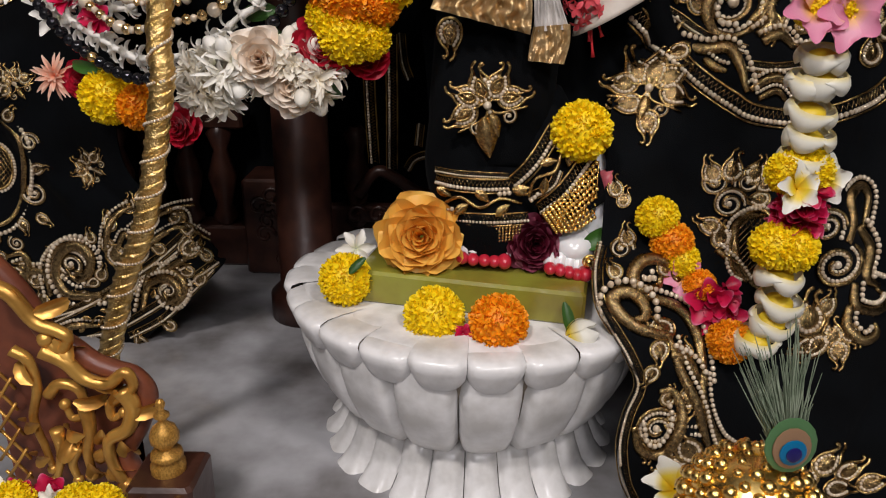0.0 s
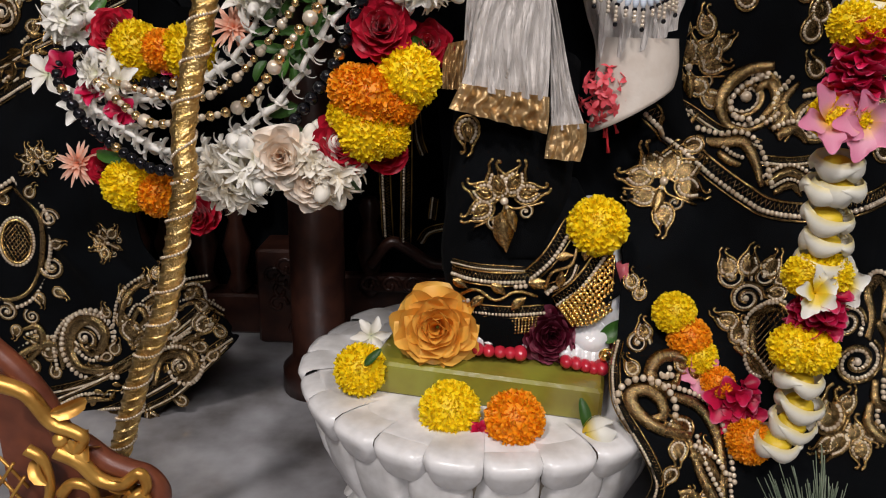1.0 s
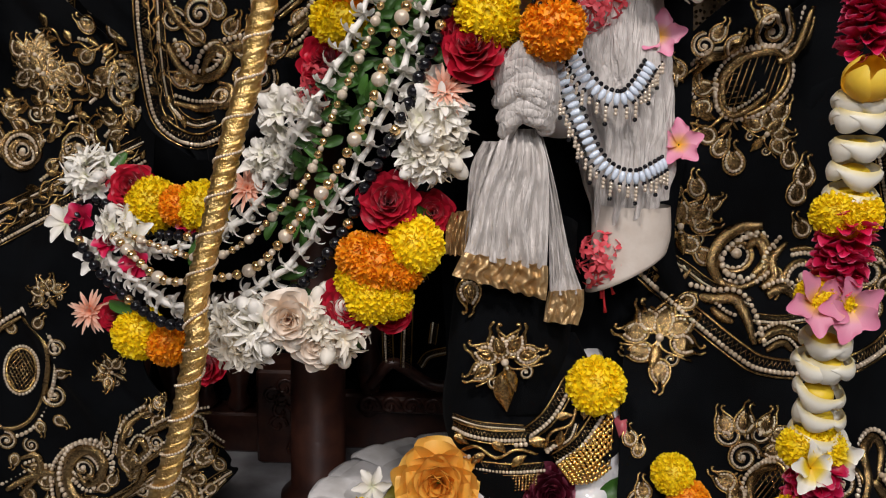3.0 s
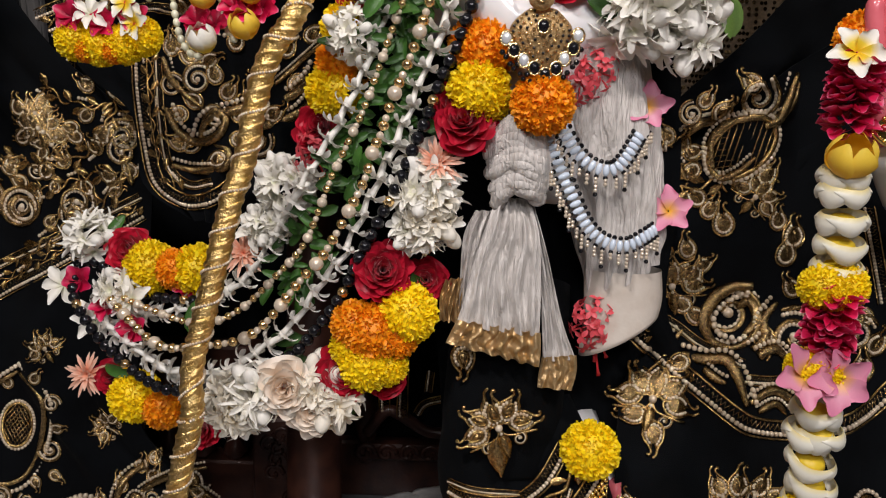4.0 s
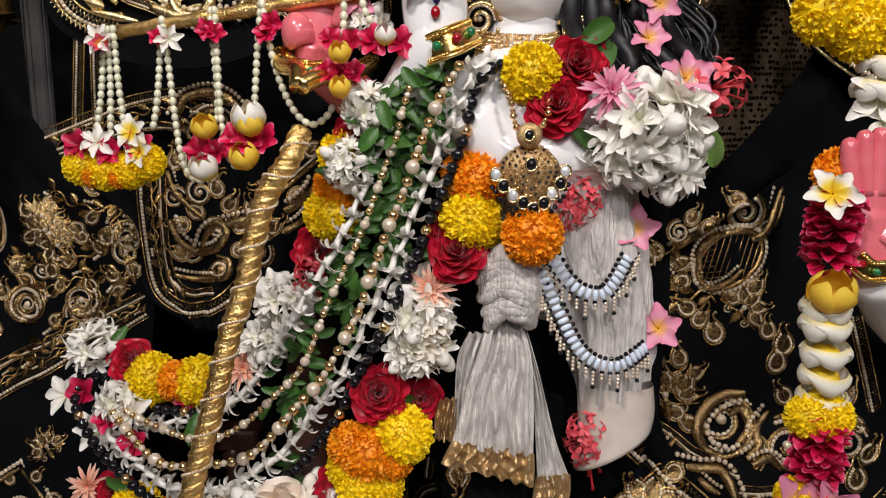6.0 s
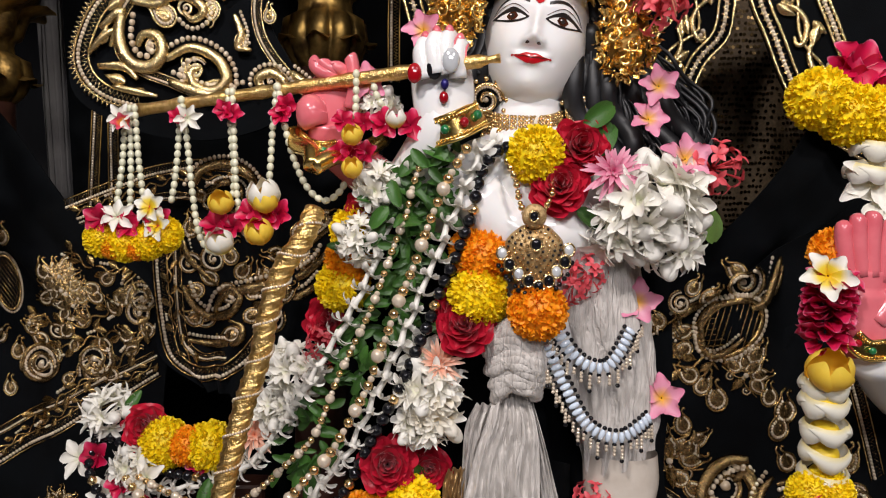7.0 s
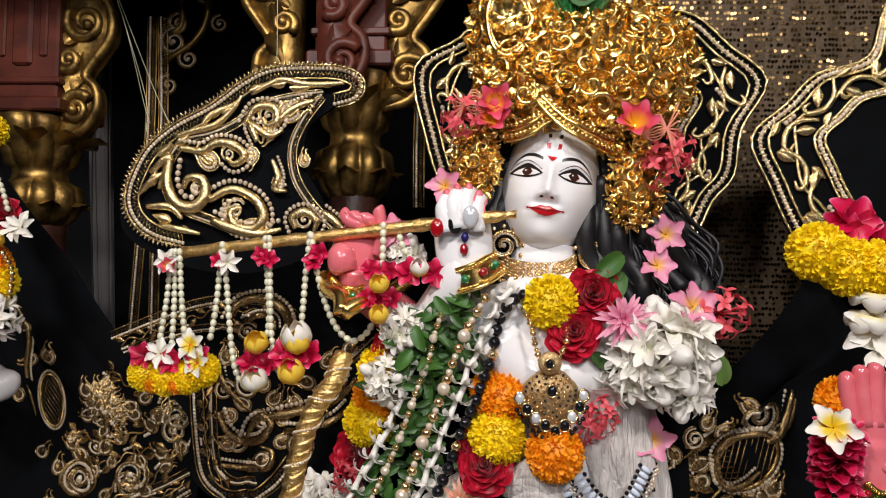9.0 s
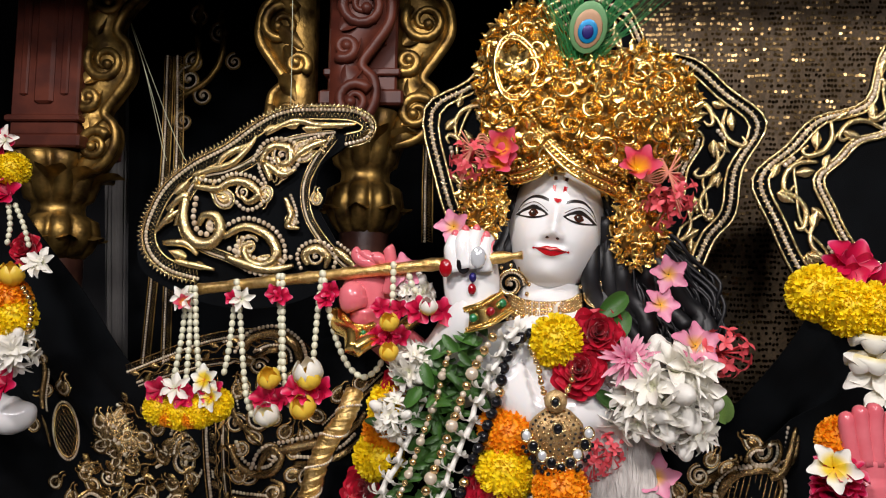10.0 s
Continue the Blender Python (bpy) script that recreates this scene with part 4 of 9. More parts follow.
    for f in ([(-0.168, 0.930, 1.204), (-0.184, 0.922, 1.209), (-0.197, 0.922, 1.215), (-0.200, 0.922, 1.223), (-0.194, 0.922, 1.227)], [(-0.164, 0.930, 1.208), (-0.179, 0.922, 1.215), (-0.189, 0.922, 1.222), (-0.191, 0.922, 1.228)], [(-0.156, 0.930, 1.208), (-0.167, 0.922, 1.215), (-0.175, 0.922, 1.219), (-0.177, 0.922, 1.225)], [(-0.154, 0.922, 1.164), (-0.149, 0.922, 1.188), (-0.150, 0.922, 1.212), (-0.153, 0.922, 1.228), (-0.156, 0.922, 1.233)]):
        sh.tube(smooth_path(f, 5), [0.0092] * (5 * (len(f) - 1) - 2) + [0.0085, 0.007, 0.003], 1, 10)
    # near hand beside the lips: white back, rosy lines between the bent fingers
    near = smooth_path([(-0.028, 0.895, 1.147), (-0.030, 0.895, 1.166), (-0.032, 0.895, 1.190), (-0.035, 0.895, 1.212), (-0.037, 0.895, 1.226)], 5)
    sh.tube(near, [(0.031 + 0.009 * math.sin(math.pi * min(1, 0.15 + 0.75 * i / (len(near) - 1))), 0.022) for i in range(len(near))], 0, 18)
    for k, f in enumerate(([(-0.052, 0.872, 1.195), (-0.058, 0.872, 1.222), (-0.056, 0.876, 1.236), (-0.053, 0.890, 1.242), (-0.051, 0.905, 1.237)], [(-0.039, 0.868, 1.200), (-0.044, 0.868, 1.229), (-0.042, 0.874, 1.243), (-0.039, 0.888, 1.248), (-0.036, 0.905, 1.242)], [(-0.025, 0.868, 1.200), (-0.029, 0.868, 1.231), (-0.027, 0.874, 1.244), (-0.023, 0.888, 1.249), (-0.020, 0.905, 1.242)], [(-0.013, 0.872, 1.196), (-0.015, 0.872, 1.224), (-0.013, 0.878, 1.236), (-0.010, 0.890, 1.240), (-0.009, 0.905, 1.234)])):
        f = smooth_path(f, 5)
        sh.tube(f, [0.0118] * 8 + [0.011] * 9 + [0.0095, 0.008, 0.006, 0.003], 0, 10)
        sh.tube([p + Vector((0.011, -0.004, 0)) for p in f[2:14]], 0.0016, 1, 5)
        sh.ball(f[13] + Vector((0, -0.007, 0.006)), (0.006, 0.006, 0.008), 1, 8, 6)
    # legs in black below the cloth, ankles and feet
    sh.tube(smooth_path([(0.098, 1.000, 0.463), (0.075, 0.970, 0.396), (0.044, 0.930, 0.335), (0.044, 0.920, 0.305)], 5), 0.05, 3, 14)
    sh.tube(smooth_path([(0.162, 1.000, 0.464), (0.189, 0.950, 0.406), (0.210, 0.920, 0.343), (0.204, 0.910, 0.314)], 5), [0.05 - 0.0014 * i for i in range(16)], 0, 14)
    sh.tube(smooth_path([(0.217, 0.925, 0.421), (0.224, 0.920, 0.376), (0.222, 0.910, 0.323), (0.211, 0.900, 0.285)], 4), [(0.012, 0.03)] * 13, 1, 10)
    for toes, (x0, x1) in (([(0.031, 0.860, 0.313), (0.045, 0.860, 0.311), (0.060, 0.860, 0.310), (0.073, 0.860, 0.309), (0.086, 0.860, 0.309)], (0, 0)), ([(0.143, 0.840, 0.308), (0.156, 0.840, 0.306), (0.168, 0.840, 0.303), (0.178, 0.840, 0.300), (0.188, 0.840, 0.301)], (0, 0))):
        for k, p in enumerate(toes):
            p = Vector(p)
            r = 0.0085 if k < 4 else 0.0105
            sh.tube([p + Vector((0.012, 0.075, 0.026)), p + Vector((0.006, 0.04, 0.016)), p + Vector((0, 0.014, 0.004))], [0.011, r, r], 0, 8)
            sh.ball(p + Vector((0, 0.008, 0.001)), (r, r * 1.5, r), 6, 9, 6)
        q = (Vector(toes[0]) + Vector(toes[-1])) / 2
        sh.ball(q + Vector((0.012, 0.075, 0.022)), (0.036, 0.06, 0.026), 0, 14, 9)
    # hair on the shoulders
    g = rnd(3)
    for pts in ([(0.160, 0.990, 1.309), (0.181, 0.990, 1.249), (0.203, 0.990, 1.197), (0.236, 0.990, 1.138), (0.261, 0.990, 1.096)], [(0.173, 0.990, 1.292), (0.198, 0.990, 1.240), (0.236, 0.990, 1.189), (0.270, 0.990, 1.139), (0.278, 0.990, 1.097)], [(0.161, 0.970, 1.272), (0.170, 0.970, 1.213), (0.190, 0.970, 1.154), (0.215, 0.970, 1.105), (0.231, 0.970, 1.072)],
                [(0.179, 1.000, 1.293), (0.222, 1.000, 1.241), (0.272, 1.000, 1.190), (0.302, 1.000, 1.139), (0.293, 1.000, 1.088)], [(0.026, 0.980, 1.316), (0.009, 0.980, 1.272), (0.005, 0.980, 1.228), (0.018, 0.980, 1.194)]):
        for k in range(120):
            o = Vector((g.uniform(-0.034, 0.034), g.uniform(-0.02, 0.02), g.uniform(-0.034, 0.034)))
            w, q = g.uniform(0, 6), g.uniform(0.4, 0.9)
            path = [p + o * (0.8 + 0.03 * i) + Vector((0.006 * math.sin(w + i * q), 0.006 * math.cos(w + i * q), 0)) for i, p in enumerate(smooth_path(pts, 5))]
            sh.tube(path, g.uniform(0.0012, 0.0036) if k > 8 else 0.014, 5, 5 if k > 8 else 10)
    return solid("statue", sh, [SKIN, ROSY, REDPAINT, BLACKPAINT, BROWNPAINT, HAIR, TOERED], "polished white marble standing statue with painted face and black hair", "statue")


statue()


# ---- black velvet dress cloths ----
left_dress = cloth("velvet_dress", [(-1.229, 1.320, 1.270), (-1.270, 1.320, 0.873), (-1.315, 1.320, 0.441), (-1.389, 1.320, -0.282)],
                   [(-1.083, 1.300, 1.487), (-0.948, 1.300, 1.298), (-0.831, 1.300, 1.160), (-0.722, 1.300, 1.013)] + [(-0.565, 1.300, 0.859), (-0.559, 1.300, 0.661)] + [(-0.577, 1.260, 0.378), (-0.531, 1.260, 0.270), (-0.415, 1.220, 0.197)] + [(-0.399, 1.200, 0.179), (-0.401, 1.200, 0.151), (-0.602, 1.200, -0.038)],
                   VELVET, "black velvet dress with gold embroidery, its hem spread on the floor", "dress", 0.015, 5)
skirt = cloth("velvet_apron", [(-0.605, 1.120, 1.004), (-0.572, 1.120, 0.953), (-0.504, 1.120, 0.894), (-0.490, 1.120, 0.789), (-0.420, 1.120, 0.736)], [(-0.125, 1.080, 1.132), (-0.141, 1.080, 1.027), (-0.174, 1.080, 0.936), (-0.208, 1.080, 0.834), (-0.328, 1.080, 0.728)],
              VELVET, "black velvet side panel edged with gold braid", "apron", 0.01, 4)
main_skirt = cloth("velvet_skirt", [(-0.110, 1.000, 0.995), (-0.084, 1.000, 0.840), (-0.042, 1.000, 0.691), (-0.021, 1.000, 0.531), (-0.009, 1.000, 0.411), (0.044, 1.000, 0.343)], [(0.287, 1.000, 1.033), (0.303, 1.000, 0.816), (0.298, 1.000, 0.639), (0.361, 1.000, 0.494), (0.327, 1.000, 0.187), (0.280, 1.000, 0.127)],
                   VELVET, "long black velvet skirt behind the statue's legs", "skirt", 0.012, 6)
right_dress = cloth("velvet_dress", [(0.237, 1.020, 0.833), (0.260, 1.020, 0.703), (0.284, 1.020, 0.585), (0.231, 0.960, 0.527)] + [(0.209, 0.860, 0.348), (0.192, 0.800, 0.326), (0.193, 0.770, 0.294), (0.220, 0.735, 0.248), (0.235, 0.725, 0.215), (0.217, 0.705, 0.150), (0.227, 0.695, 0.094)] + [(0.27, 0.69, 0.004)],
                    [(0.924, 1.020, 1.302), (0.993, 1.020, 0.851)] + [(0.944, 0.980, 0.499), (1.02, 0.930, 0.2), (0.925, 0.830, 0.05), (0.943, 0.760, 0.004)],
                    VELVET, "black velvet dress with gold and pearl embroidery, falling to the floor", "dress", 0.012, 7)
veil = cloth("velvet_veil", [(0.613, 1.050, 1.421), (0.557, 1.050, 1.285), (0.494, 1.050, 1.142), (0.405, 1.050, 1.026), (0.309, 1.050, 0.936), (0.230, 1.050, 0.838)], [(0.902, 1.050, 1.422), (0.896, 1.050, 1.289), (0.889, 1.050, 1.149), (0.884, 1.050, 1.037), (0.798, 1.050, 0.942), (0.712, 1.050, 0.838)],
             VELVET, "black velvet veil falling in a slant from the shoulder", "veil", 0.012, 5)


# ---- columns and back of the shrine ----
def column(at, s=1.0, label=""):
    """A turned red wood shaft with a gilt leaf capital."""
    top = thing("shrine_column", label, "column", "shrine columns", at=at)
    sh = Shape()
    sh.lathe([(0.02, 0), (0.075, 0), (0.075, 0.05), (0.055, 0.07), (0.05, 0.9), (0.052, 1.28)], n=24)
    part("shaft", sh, WOOD, top)
    cap = Shape()
    lobes = lambda a, i: 1 + (0.2 * abs(math.sin(5 * a)) ** 0.6 - 0.08 if i in (2, 3, 4, 8, 9, 10, 11) else 0)
    cap.lathe([(0.04, 1.25), (0.05, 1.255), (0.062, 1.275), (0.075, 1.31), (0.07, 1.345), (0.052, 1.36), (0.05, 1.375), (0.052, 1.385), (0.06, 1.395), (0.066, 1.42), (0.08, 1.46), (0.092, 1.49), (0.08, 1.5), (0.02, 1.5)], n=100, wobble=lobes)
    part("capital", cap, DULLGOLD, top, "gilt carved leaf capital")
    lf = Shape()
    lf.petal(pose(0, 0, 0, 0, -80, 0), 0.09, 0.06, -1.5, 0.5, 0, 8, 3, 1.0, 0.0, 0.5)
    me = lf.mesh("capital_leaf", DULLGOLD)
    for i in range(8):
        part("capital_leaf", me, None, top, m=pose(0, 0, 0, 0, 0, 45 * i + 20) @ pose(0.058, 0, 1.4))
        part("capital_leaf", me, None, top, m=pose(0, 0, 0, 0, 0, 45 * i) @ pose(0.05, 0, 1.345, 180) @ Matrix.Scale(0.75, 4))
    bl = Shape()
    bl.smooth = False
    box(bl, (-0.085, -0.085, 1.5), (0.085, 0.085, 1.53), 0, 0.004)
    box(bl, (-0.07, -0.07, 1.53), (0.07, 0.07, 2.2), 0, 0.004)
    box(bl, (-0.078, -0.078, 1.56), (0.078, 0.078, 1.575), 0, 0.003)
    box(bl, (-0.05, -0.0755, 1.62), (-0.034, -0.06, 2.1), 0, 0.003)
    box(bl, (0.034, -0.0755, 1.62), (0.05, -0.06, 2.1), 0, 0.003)
    box(bl, (-0.02, -0.078, 1.6), (0.02, -0.06, 2.15), 0, 0.006)
    part("abacus", bl, REDWOOD, top, "polished red wood block")
    return top


c1 = (-0.267, 1.350, 1.543)
k1 = column((c1[0], 1.35, 0), 1, "dark red wooden column with a gilt capital")
k1.scale = (1, 1, c1[2] / 1.5)
c2 = (-0.991, 1.450, 1.477)
k2 = column((c2[0], 1.45, 0), 1, "dark red wooden column with a gilt capital, in shadow")
k2.scale = (1.1, 1.1, c2[2] / 1.5)
seq = cloth("sequin_curtain", [(0.275, 1.300, 2.124), (0.273, 1.300, 1.535), (0.272, 1.300, 0.982), (0.301, 1.300, 0.363)], [(0.969, 1.300, 2.105), (0.947, 1.300, 1.535), (0.925, 1.300, 0.999), (0.901, 1.300, 0.395)], SEQUINBASE, "bronze net curtain sewn with gold sequins", "curtain", 0.008, 9, kind="structure")
cloth("grey_curtain", [(-1.102, 1.750, 2.307), (-1.057, 1.750, 1.501), (-1.000, 1.750, 0.601), (-0.924, 1.750, -0.759)], [(-0.976, 1.750, 2.304), (-0.978, 1.750, 1.502), (-0.946, 1.750, 0.603), (-0.874, 1.750, -0.755)], GREYCLOTH, "plain grey side curtain", "curtain", 0.01, 2, kind="structure")
cloth("dark_curtain", [(-1.001, 1.700, 2.274), (-0.963, 1.700, 1.492), (-0.921, 1.700, 0.618), (-0.851, 1.700, -0.704)], [(0.032, 1.700, 2.252), (0.039, 1.700, 1.497), (0.048, 1.700, 0.652), (0.061, 1.700, -0.630)], VELVET, "plain black back curtain", "curtain", 0.02, 5, kind="structure")


# ---- garlands ----
main = thing("flower_garland", "garland of white tuberose strings, green leaves, marigolds and red roses", "garland")
J1 = [(0.093, 0.905, 1.135)] + [(0.060, 0.900, 1.122), (0.040, 0.885, 1.120), (0.021, 0.865, 1.107), (0.008, 0.865, 1.082), (-0.003, 0.865, 1.057), (-0.011, 0.865, 1.038), (-0.019, 0.865, 1.020), (-0.027, 0.865, 0.998), (-0.038, 0.865, 0.968), (-0.049, 0.865, 0.946), (-0.059, 0.865, 0.917), (-0.070, 0.865, 0.887), (-0.082, 0.865, 0.858), (-0.096, 0.865, 0.828), (-0.106, 0.865, 0.806)] + [(-0.141, 0.865, 0.73), (-0.159, 0.870, 0.706), (-0.185, 0.880, 0.668), (-0.214, 0.880, 0.628), (-0.266, 0.890, 0.588), (-0.309, 0.900, 0.562), (-0.386, 0.930, 0.554), (-0.440, 0.960, 0.573), (-0.501, 1.000, 0.597), (-0.537, 1.030, 0.622)]
J0 = [(-0.071, 0.900, 1.084), (-0.083, 0.900, 1.061), (-0.093, 0.900, 1.038), (-0.102, 0.900, 1.007), (-0.110, 0.900, 0.984), (-0.121, 0.900, 0.953), (-0.132, 0.900, 0.930), (-0.147, 0.900, 0.899), (-0.163, 0.900, 0.869), (-0.181, 0.900, 0.838), (-0.199, 0.900, 0.808)] + [(-0.240, 0.950, 0.747), (-0.276, 0.970, 0.694), (-0.312, 0.980, 0.658), (-0.384, 1.000, 0.622), (-0.462, 1.020, 0.609), (-0.540, 1.050, 0.633)]
florets(main, J1)
florets(main, J0)
lv = rnd(5)
for a, b in zip(smooth_path(J1[5:19], 7), smooth_path(J0[0:14], 7)):
    for k in range(2):
        p = a.lerp(b, lv.uniform(0.14, 0.86)) + Vector((0, 0.016 + lv.uniform(-0.004, 0.012), lv.uniform(-0.008, 0.008)))
        leaf_at(main, p, (lv.uniform(-1, 1), -0.3, lv.uniform(-1, 0.6)), lv.uniform(0.022, 0.036), "leaf", (lv.uniform(-0.5, 0.5), -1, lv.uniform(-0.2, 0.7)))
for k in range(46):
    a = Vector((-0.018, 0.885, 1.127)).lerp(Vector((-0.123, 0.900, 0.975)), lv.random())
    leaf_at(main, a + Vector((lv.uniform(-0.03, 0.02), lv.uniform(-0.012, 0.02), lv.uniform(-0.01, 0.02))), (lv.uniform(-1, 1), -0.3, lv.uniform(-1, 0.6)), lv.uniform(0.026, 0.042), "leaf", (lv.uniform(-0.5, 0.5), -1, lv.uniform(0, 0.7)))
necklace = thing("bead_necklace", "long strand of gold and pearl beads lying on the garland", "necklace", "bead strands")
strand(necklace, [(-0.001, 0.852, 1.108), (-0.018, 0.852, 1.080), (-0.029, 0.852, 1.057), (-0.038, 0.852, 1.035), (-0.045, 0.852, 1.017), (-0.053, 0.852, 0.992), (-0.063, 0.852, 0.964), (-0.070, 0.852, 0.946), (-0.079, 0.852, 0.925), (-0.087, 0.852, 0.904), (-0.096, 0.852, 0.875), (-0.106, 0.852, 0.852), (-0.117, 0.852, 0.815)] + [(-0.160, 0.850, 0.734), (-0.188, 0.850, 0.701), (-0.258, 0.880, 0.621), (-0.338, 0.900, 0.597), (-0.400, 0.930, 0.590), (-0.473, 0.980, 0.626), (-0.510, 1.020, 0.642)], [("gold", 0.0062), ("pearl", 0.0046), ("gold", 0.0062), ("pearl", 0.0048), ("gold", 0.0066), ("pearl", 0.009)])
necklace2 = thing("bead_necklace", "long strand of small gold and pearl beads lying on the garland", "necklace", "bead strands")
strand(necklace2, [(-0.060, 0.878, 1.085), (-0.069, 0.878, 1.055), (-0.074, 0.878, 1.029), (-0.082, 0.878, 1.008), (-0.092, 0.878, 0.980), (-0.100, 0.878, 0.956), (-0.110, 0.878, 0.927), (-0.120, 0.878, 0.901), (-0.133, 0.878, 0.873), (-0.147, 0.878, 0.843), (-0.160, 0.878, 0.815)] + [(-0.188, 0.875, 0.743), (-0.228, 0.900, 0.696), (-0.289, 0.920, 0.639), (-0.352, 0.940, 0.617), (-0.447, 0.980, 0.632), (-0.503, 1.020, 0.642)], [("gold", 0.0046), ("pearl", 0.0038), ("gold", 0.005), ("pearl", 0.0038), ("pearl", 0.0065)])
jetn = thing("bead_necklace", "long strand of shiny black beads with gold spacers", "necklace", "bead strands")
strand(jetn, [(0.064, 0.880, 1.116), (0.051, 0.875, 1.113), (0.035, 0.862, 1.106), (0.025, 0.862, 1.094), (0.017, 0.862, 1.078), (0.012, 0.862, 1.053), (0.009, 0.862, 1.034), (0.004, 0.862, 1.019), (-0.002, 0.862, 1.003), (-0.009, 0.862, 0.982), (-0.018, 0.862, 0.960), (-0.029, 0.862, 0.937), (-0.038, 0.862, 0.910), (-0.046, 0.862, 0.888), (-0.056, 0.862, 0.865), (-0.070, 0.862, 0.830), (-0.080, 0.862, 0.808)] + [(-0.116, 0.865, 0.737), (-0.145, 0.875, 0.676), (-0.178, 0.880, 0.629), (-0.215, 0.885, 0.589), (-0.289, 0.900, 0.549), (-0.373, 0.920, 0.529), (-0.422, 0.940, 0.537), (-0.492, 0.980, 0.570), (-0.533, 1.000, 0.608), (-0.561, 1.030, 0.638), (-0.558, 1.050, 0.668), (-0.528, 1.040, 0.677), (-0.479, 1.030, 0.646), (-0.436, 1.020, 0.633), (-0.379, 1.000, 0.634), (-0.347, 1.000, 0.626)], [("jet", 0.0083)] * 7 + [("gold", 0.007)])
jet2 = thing("bead_necklace", "strand of shiny black beads behind the leaves", "necklace", "bead strands")
strand(jet2, [(-0.077, 0.930, 1.035), (-0.108, 0.930, 0.978), (-0.147, 0.930, 0.913), (-0.158, 0.930, 0.862), (-0.180, 0.930, 0.803)], [("jet", 0.0083)] * 7 + [("gold", 0.007)])
# flower clusters along the outer side
blooms(main, [
    ("rose", 0.033, [(-0.141, 0.870, 0.577), (-0.093, 0.865, 0.710), (0.001, 0.860, 0.891), (-0.475, 1.030, 0.698), (-0.130, 0.930, 1.027), (-0.184, 0.950, 0.879)] + [(0.141, 0.870, 1.115), (0.114, 0.860, 1.067)]),
    ("rose", 0.026, [(-0.092, 0.900, 0.564), (-0.041, 0.900, 0.693), (-0.010, 0.880, 0.910), (0.015, 0.880, 0.883), (-0.493, 1.000, 0.517), (-0.350, 0.950, 0.463)]),
    ("yellow", 0.037, [(-0.112, 0.870, 0.594), (-0.062, 0.870, 0.656), (0.017, 0.870, 0.928), (-0.446, 1.030, 0.677), (-0.371, 1.020, 0.675), (-0.144, 0.940, 1.003), (-0.165, 0.950, 0.927), (-0.452, 0.980, 0.497)] + [(0.086, 0.875, 1.103)]),
    ("yellow", 0.028, [(-0.088, 0.875, 0.589), (-0.131, 0.875, 0.610), (0.028, 0.880, 0.918), (-0.448, 1.030, 0.658)]),
    ("orange", 0.036, [(-0.105, 0.865, 0.633), (0.089, 0.845, 0.913), (0.023, 0.880, 0.975), (-0.154, 0.950, 0.962)]),
    ("orange", 0.03, [(-0.077, 0.870, 0.628), (-0.127, 0.870, 0.641), (0.009, 0.890, 0.982), (-0.404, 1.020, 0.674), (-0.408, 0.970, 0.485)]),
    ("bunch", 0.05, [(-0.248, 0.870, 0.549), (-0.042, 0.880, 0.806), (-0.233, 0.970, 0.804), (-0.540, 1.060, 0.709)]),
    ("ivory", 0.05, [(-0.280, 0.880, 0.529), (-0.186, 0.880, 0.554), (-0.157, 0.880, 0.540), (-0.035, 0.880, 0.778)]),
    ("bunch", 0.04, [(-0.052, 0.880, 0.756), (-0.260, 0.980, 0.747), (-0.485, 1.020, 0.643)] + [(-0.110, 0.910, 1.061), (-0.137, 0.910, 0.993)]),
    ("white", 0.036, [(-0.057, 0.885, 0.850), (-0.028, 0.885, 0.809), (-0.024, 0.885, 0.777), (-0.254, 0.990, 0.817), (-0.590, 1.060, 0.638), (-0.275, 0.980, 0.743), (-0.460, 1.000, 0.632), (-0.525, 1.020, 0.595), (-0.263, 0.870, 0.519)]),
    ("blush", 0.034, [(-0.211, 0.850, 0.563), (-0.178, 0.860, 0.533)]),
    ("salmon", 0.034, [(-0.030, 0.865, 0.842), (-0.295, 0.980, 0.707), (-0.530, 1.000, 0.520)]),
    ("coral", 0.03, [(-0.191, 0.950, 0.849), (0.160, 0.900, 0.955), (0.139, 0.900, 0.941)]),
    ("magenta", 0.028, [(-0.553, 1.040, 0.649), (-0.386, 1.020, 0.654), (-0.498, 1.010, 0.620), (-0.449, 0.980, 0.597)]),
])
for p, d in zip([(-0.005, 0.890, 0.875), (-0.026, 0.890, 0.861), (-0.180, 0.890, 0.573), (-0.072, 0.890, 0.666), (-0.058, 0.890, 0.703), (-0.518, 1.050, 0.703), (-0.451, 0.970, 0.534), (-0.373, 0.980, 0.591), (-0.151, 0.890, 0.551), (-0.195, 0.890, 0.618)], ((-1, 0, 0.3), (-0.6, 0, -1), (-1, 0, 0.5), (0.3, 0, 1), (0.5, 0, -1), (0.3, 0, 0.6), (-1, 0, 0.1), (0.2, 0, 1), (0.6, 0, -1), (-1, 0, -0.2))):
    leaf_at(main, p, d, 0.05)

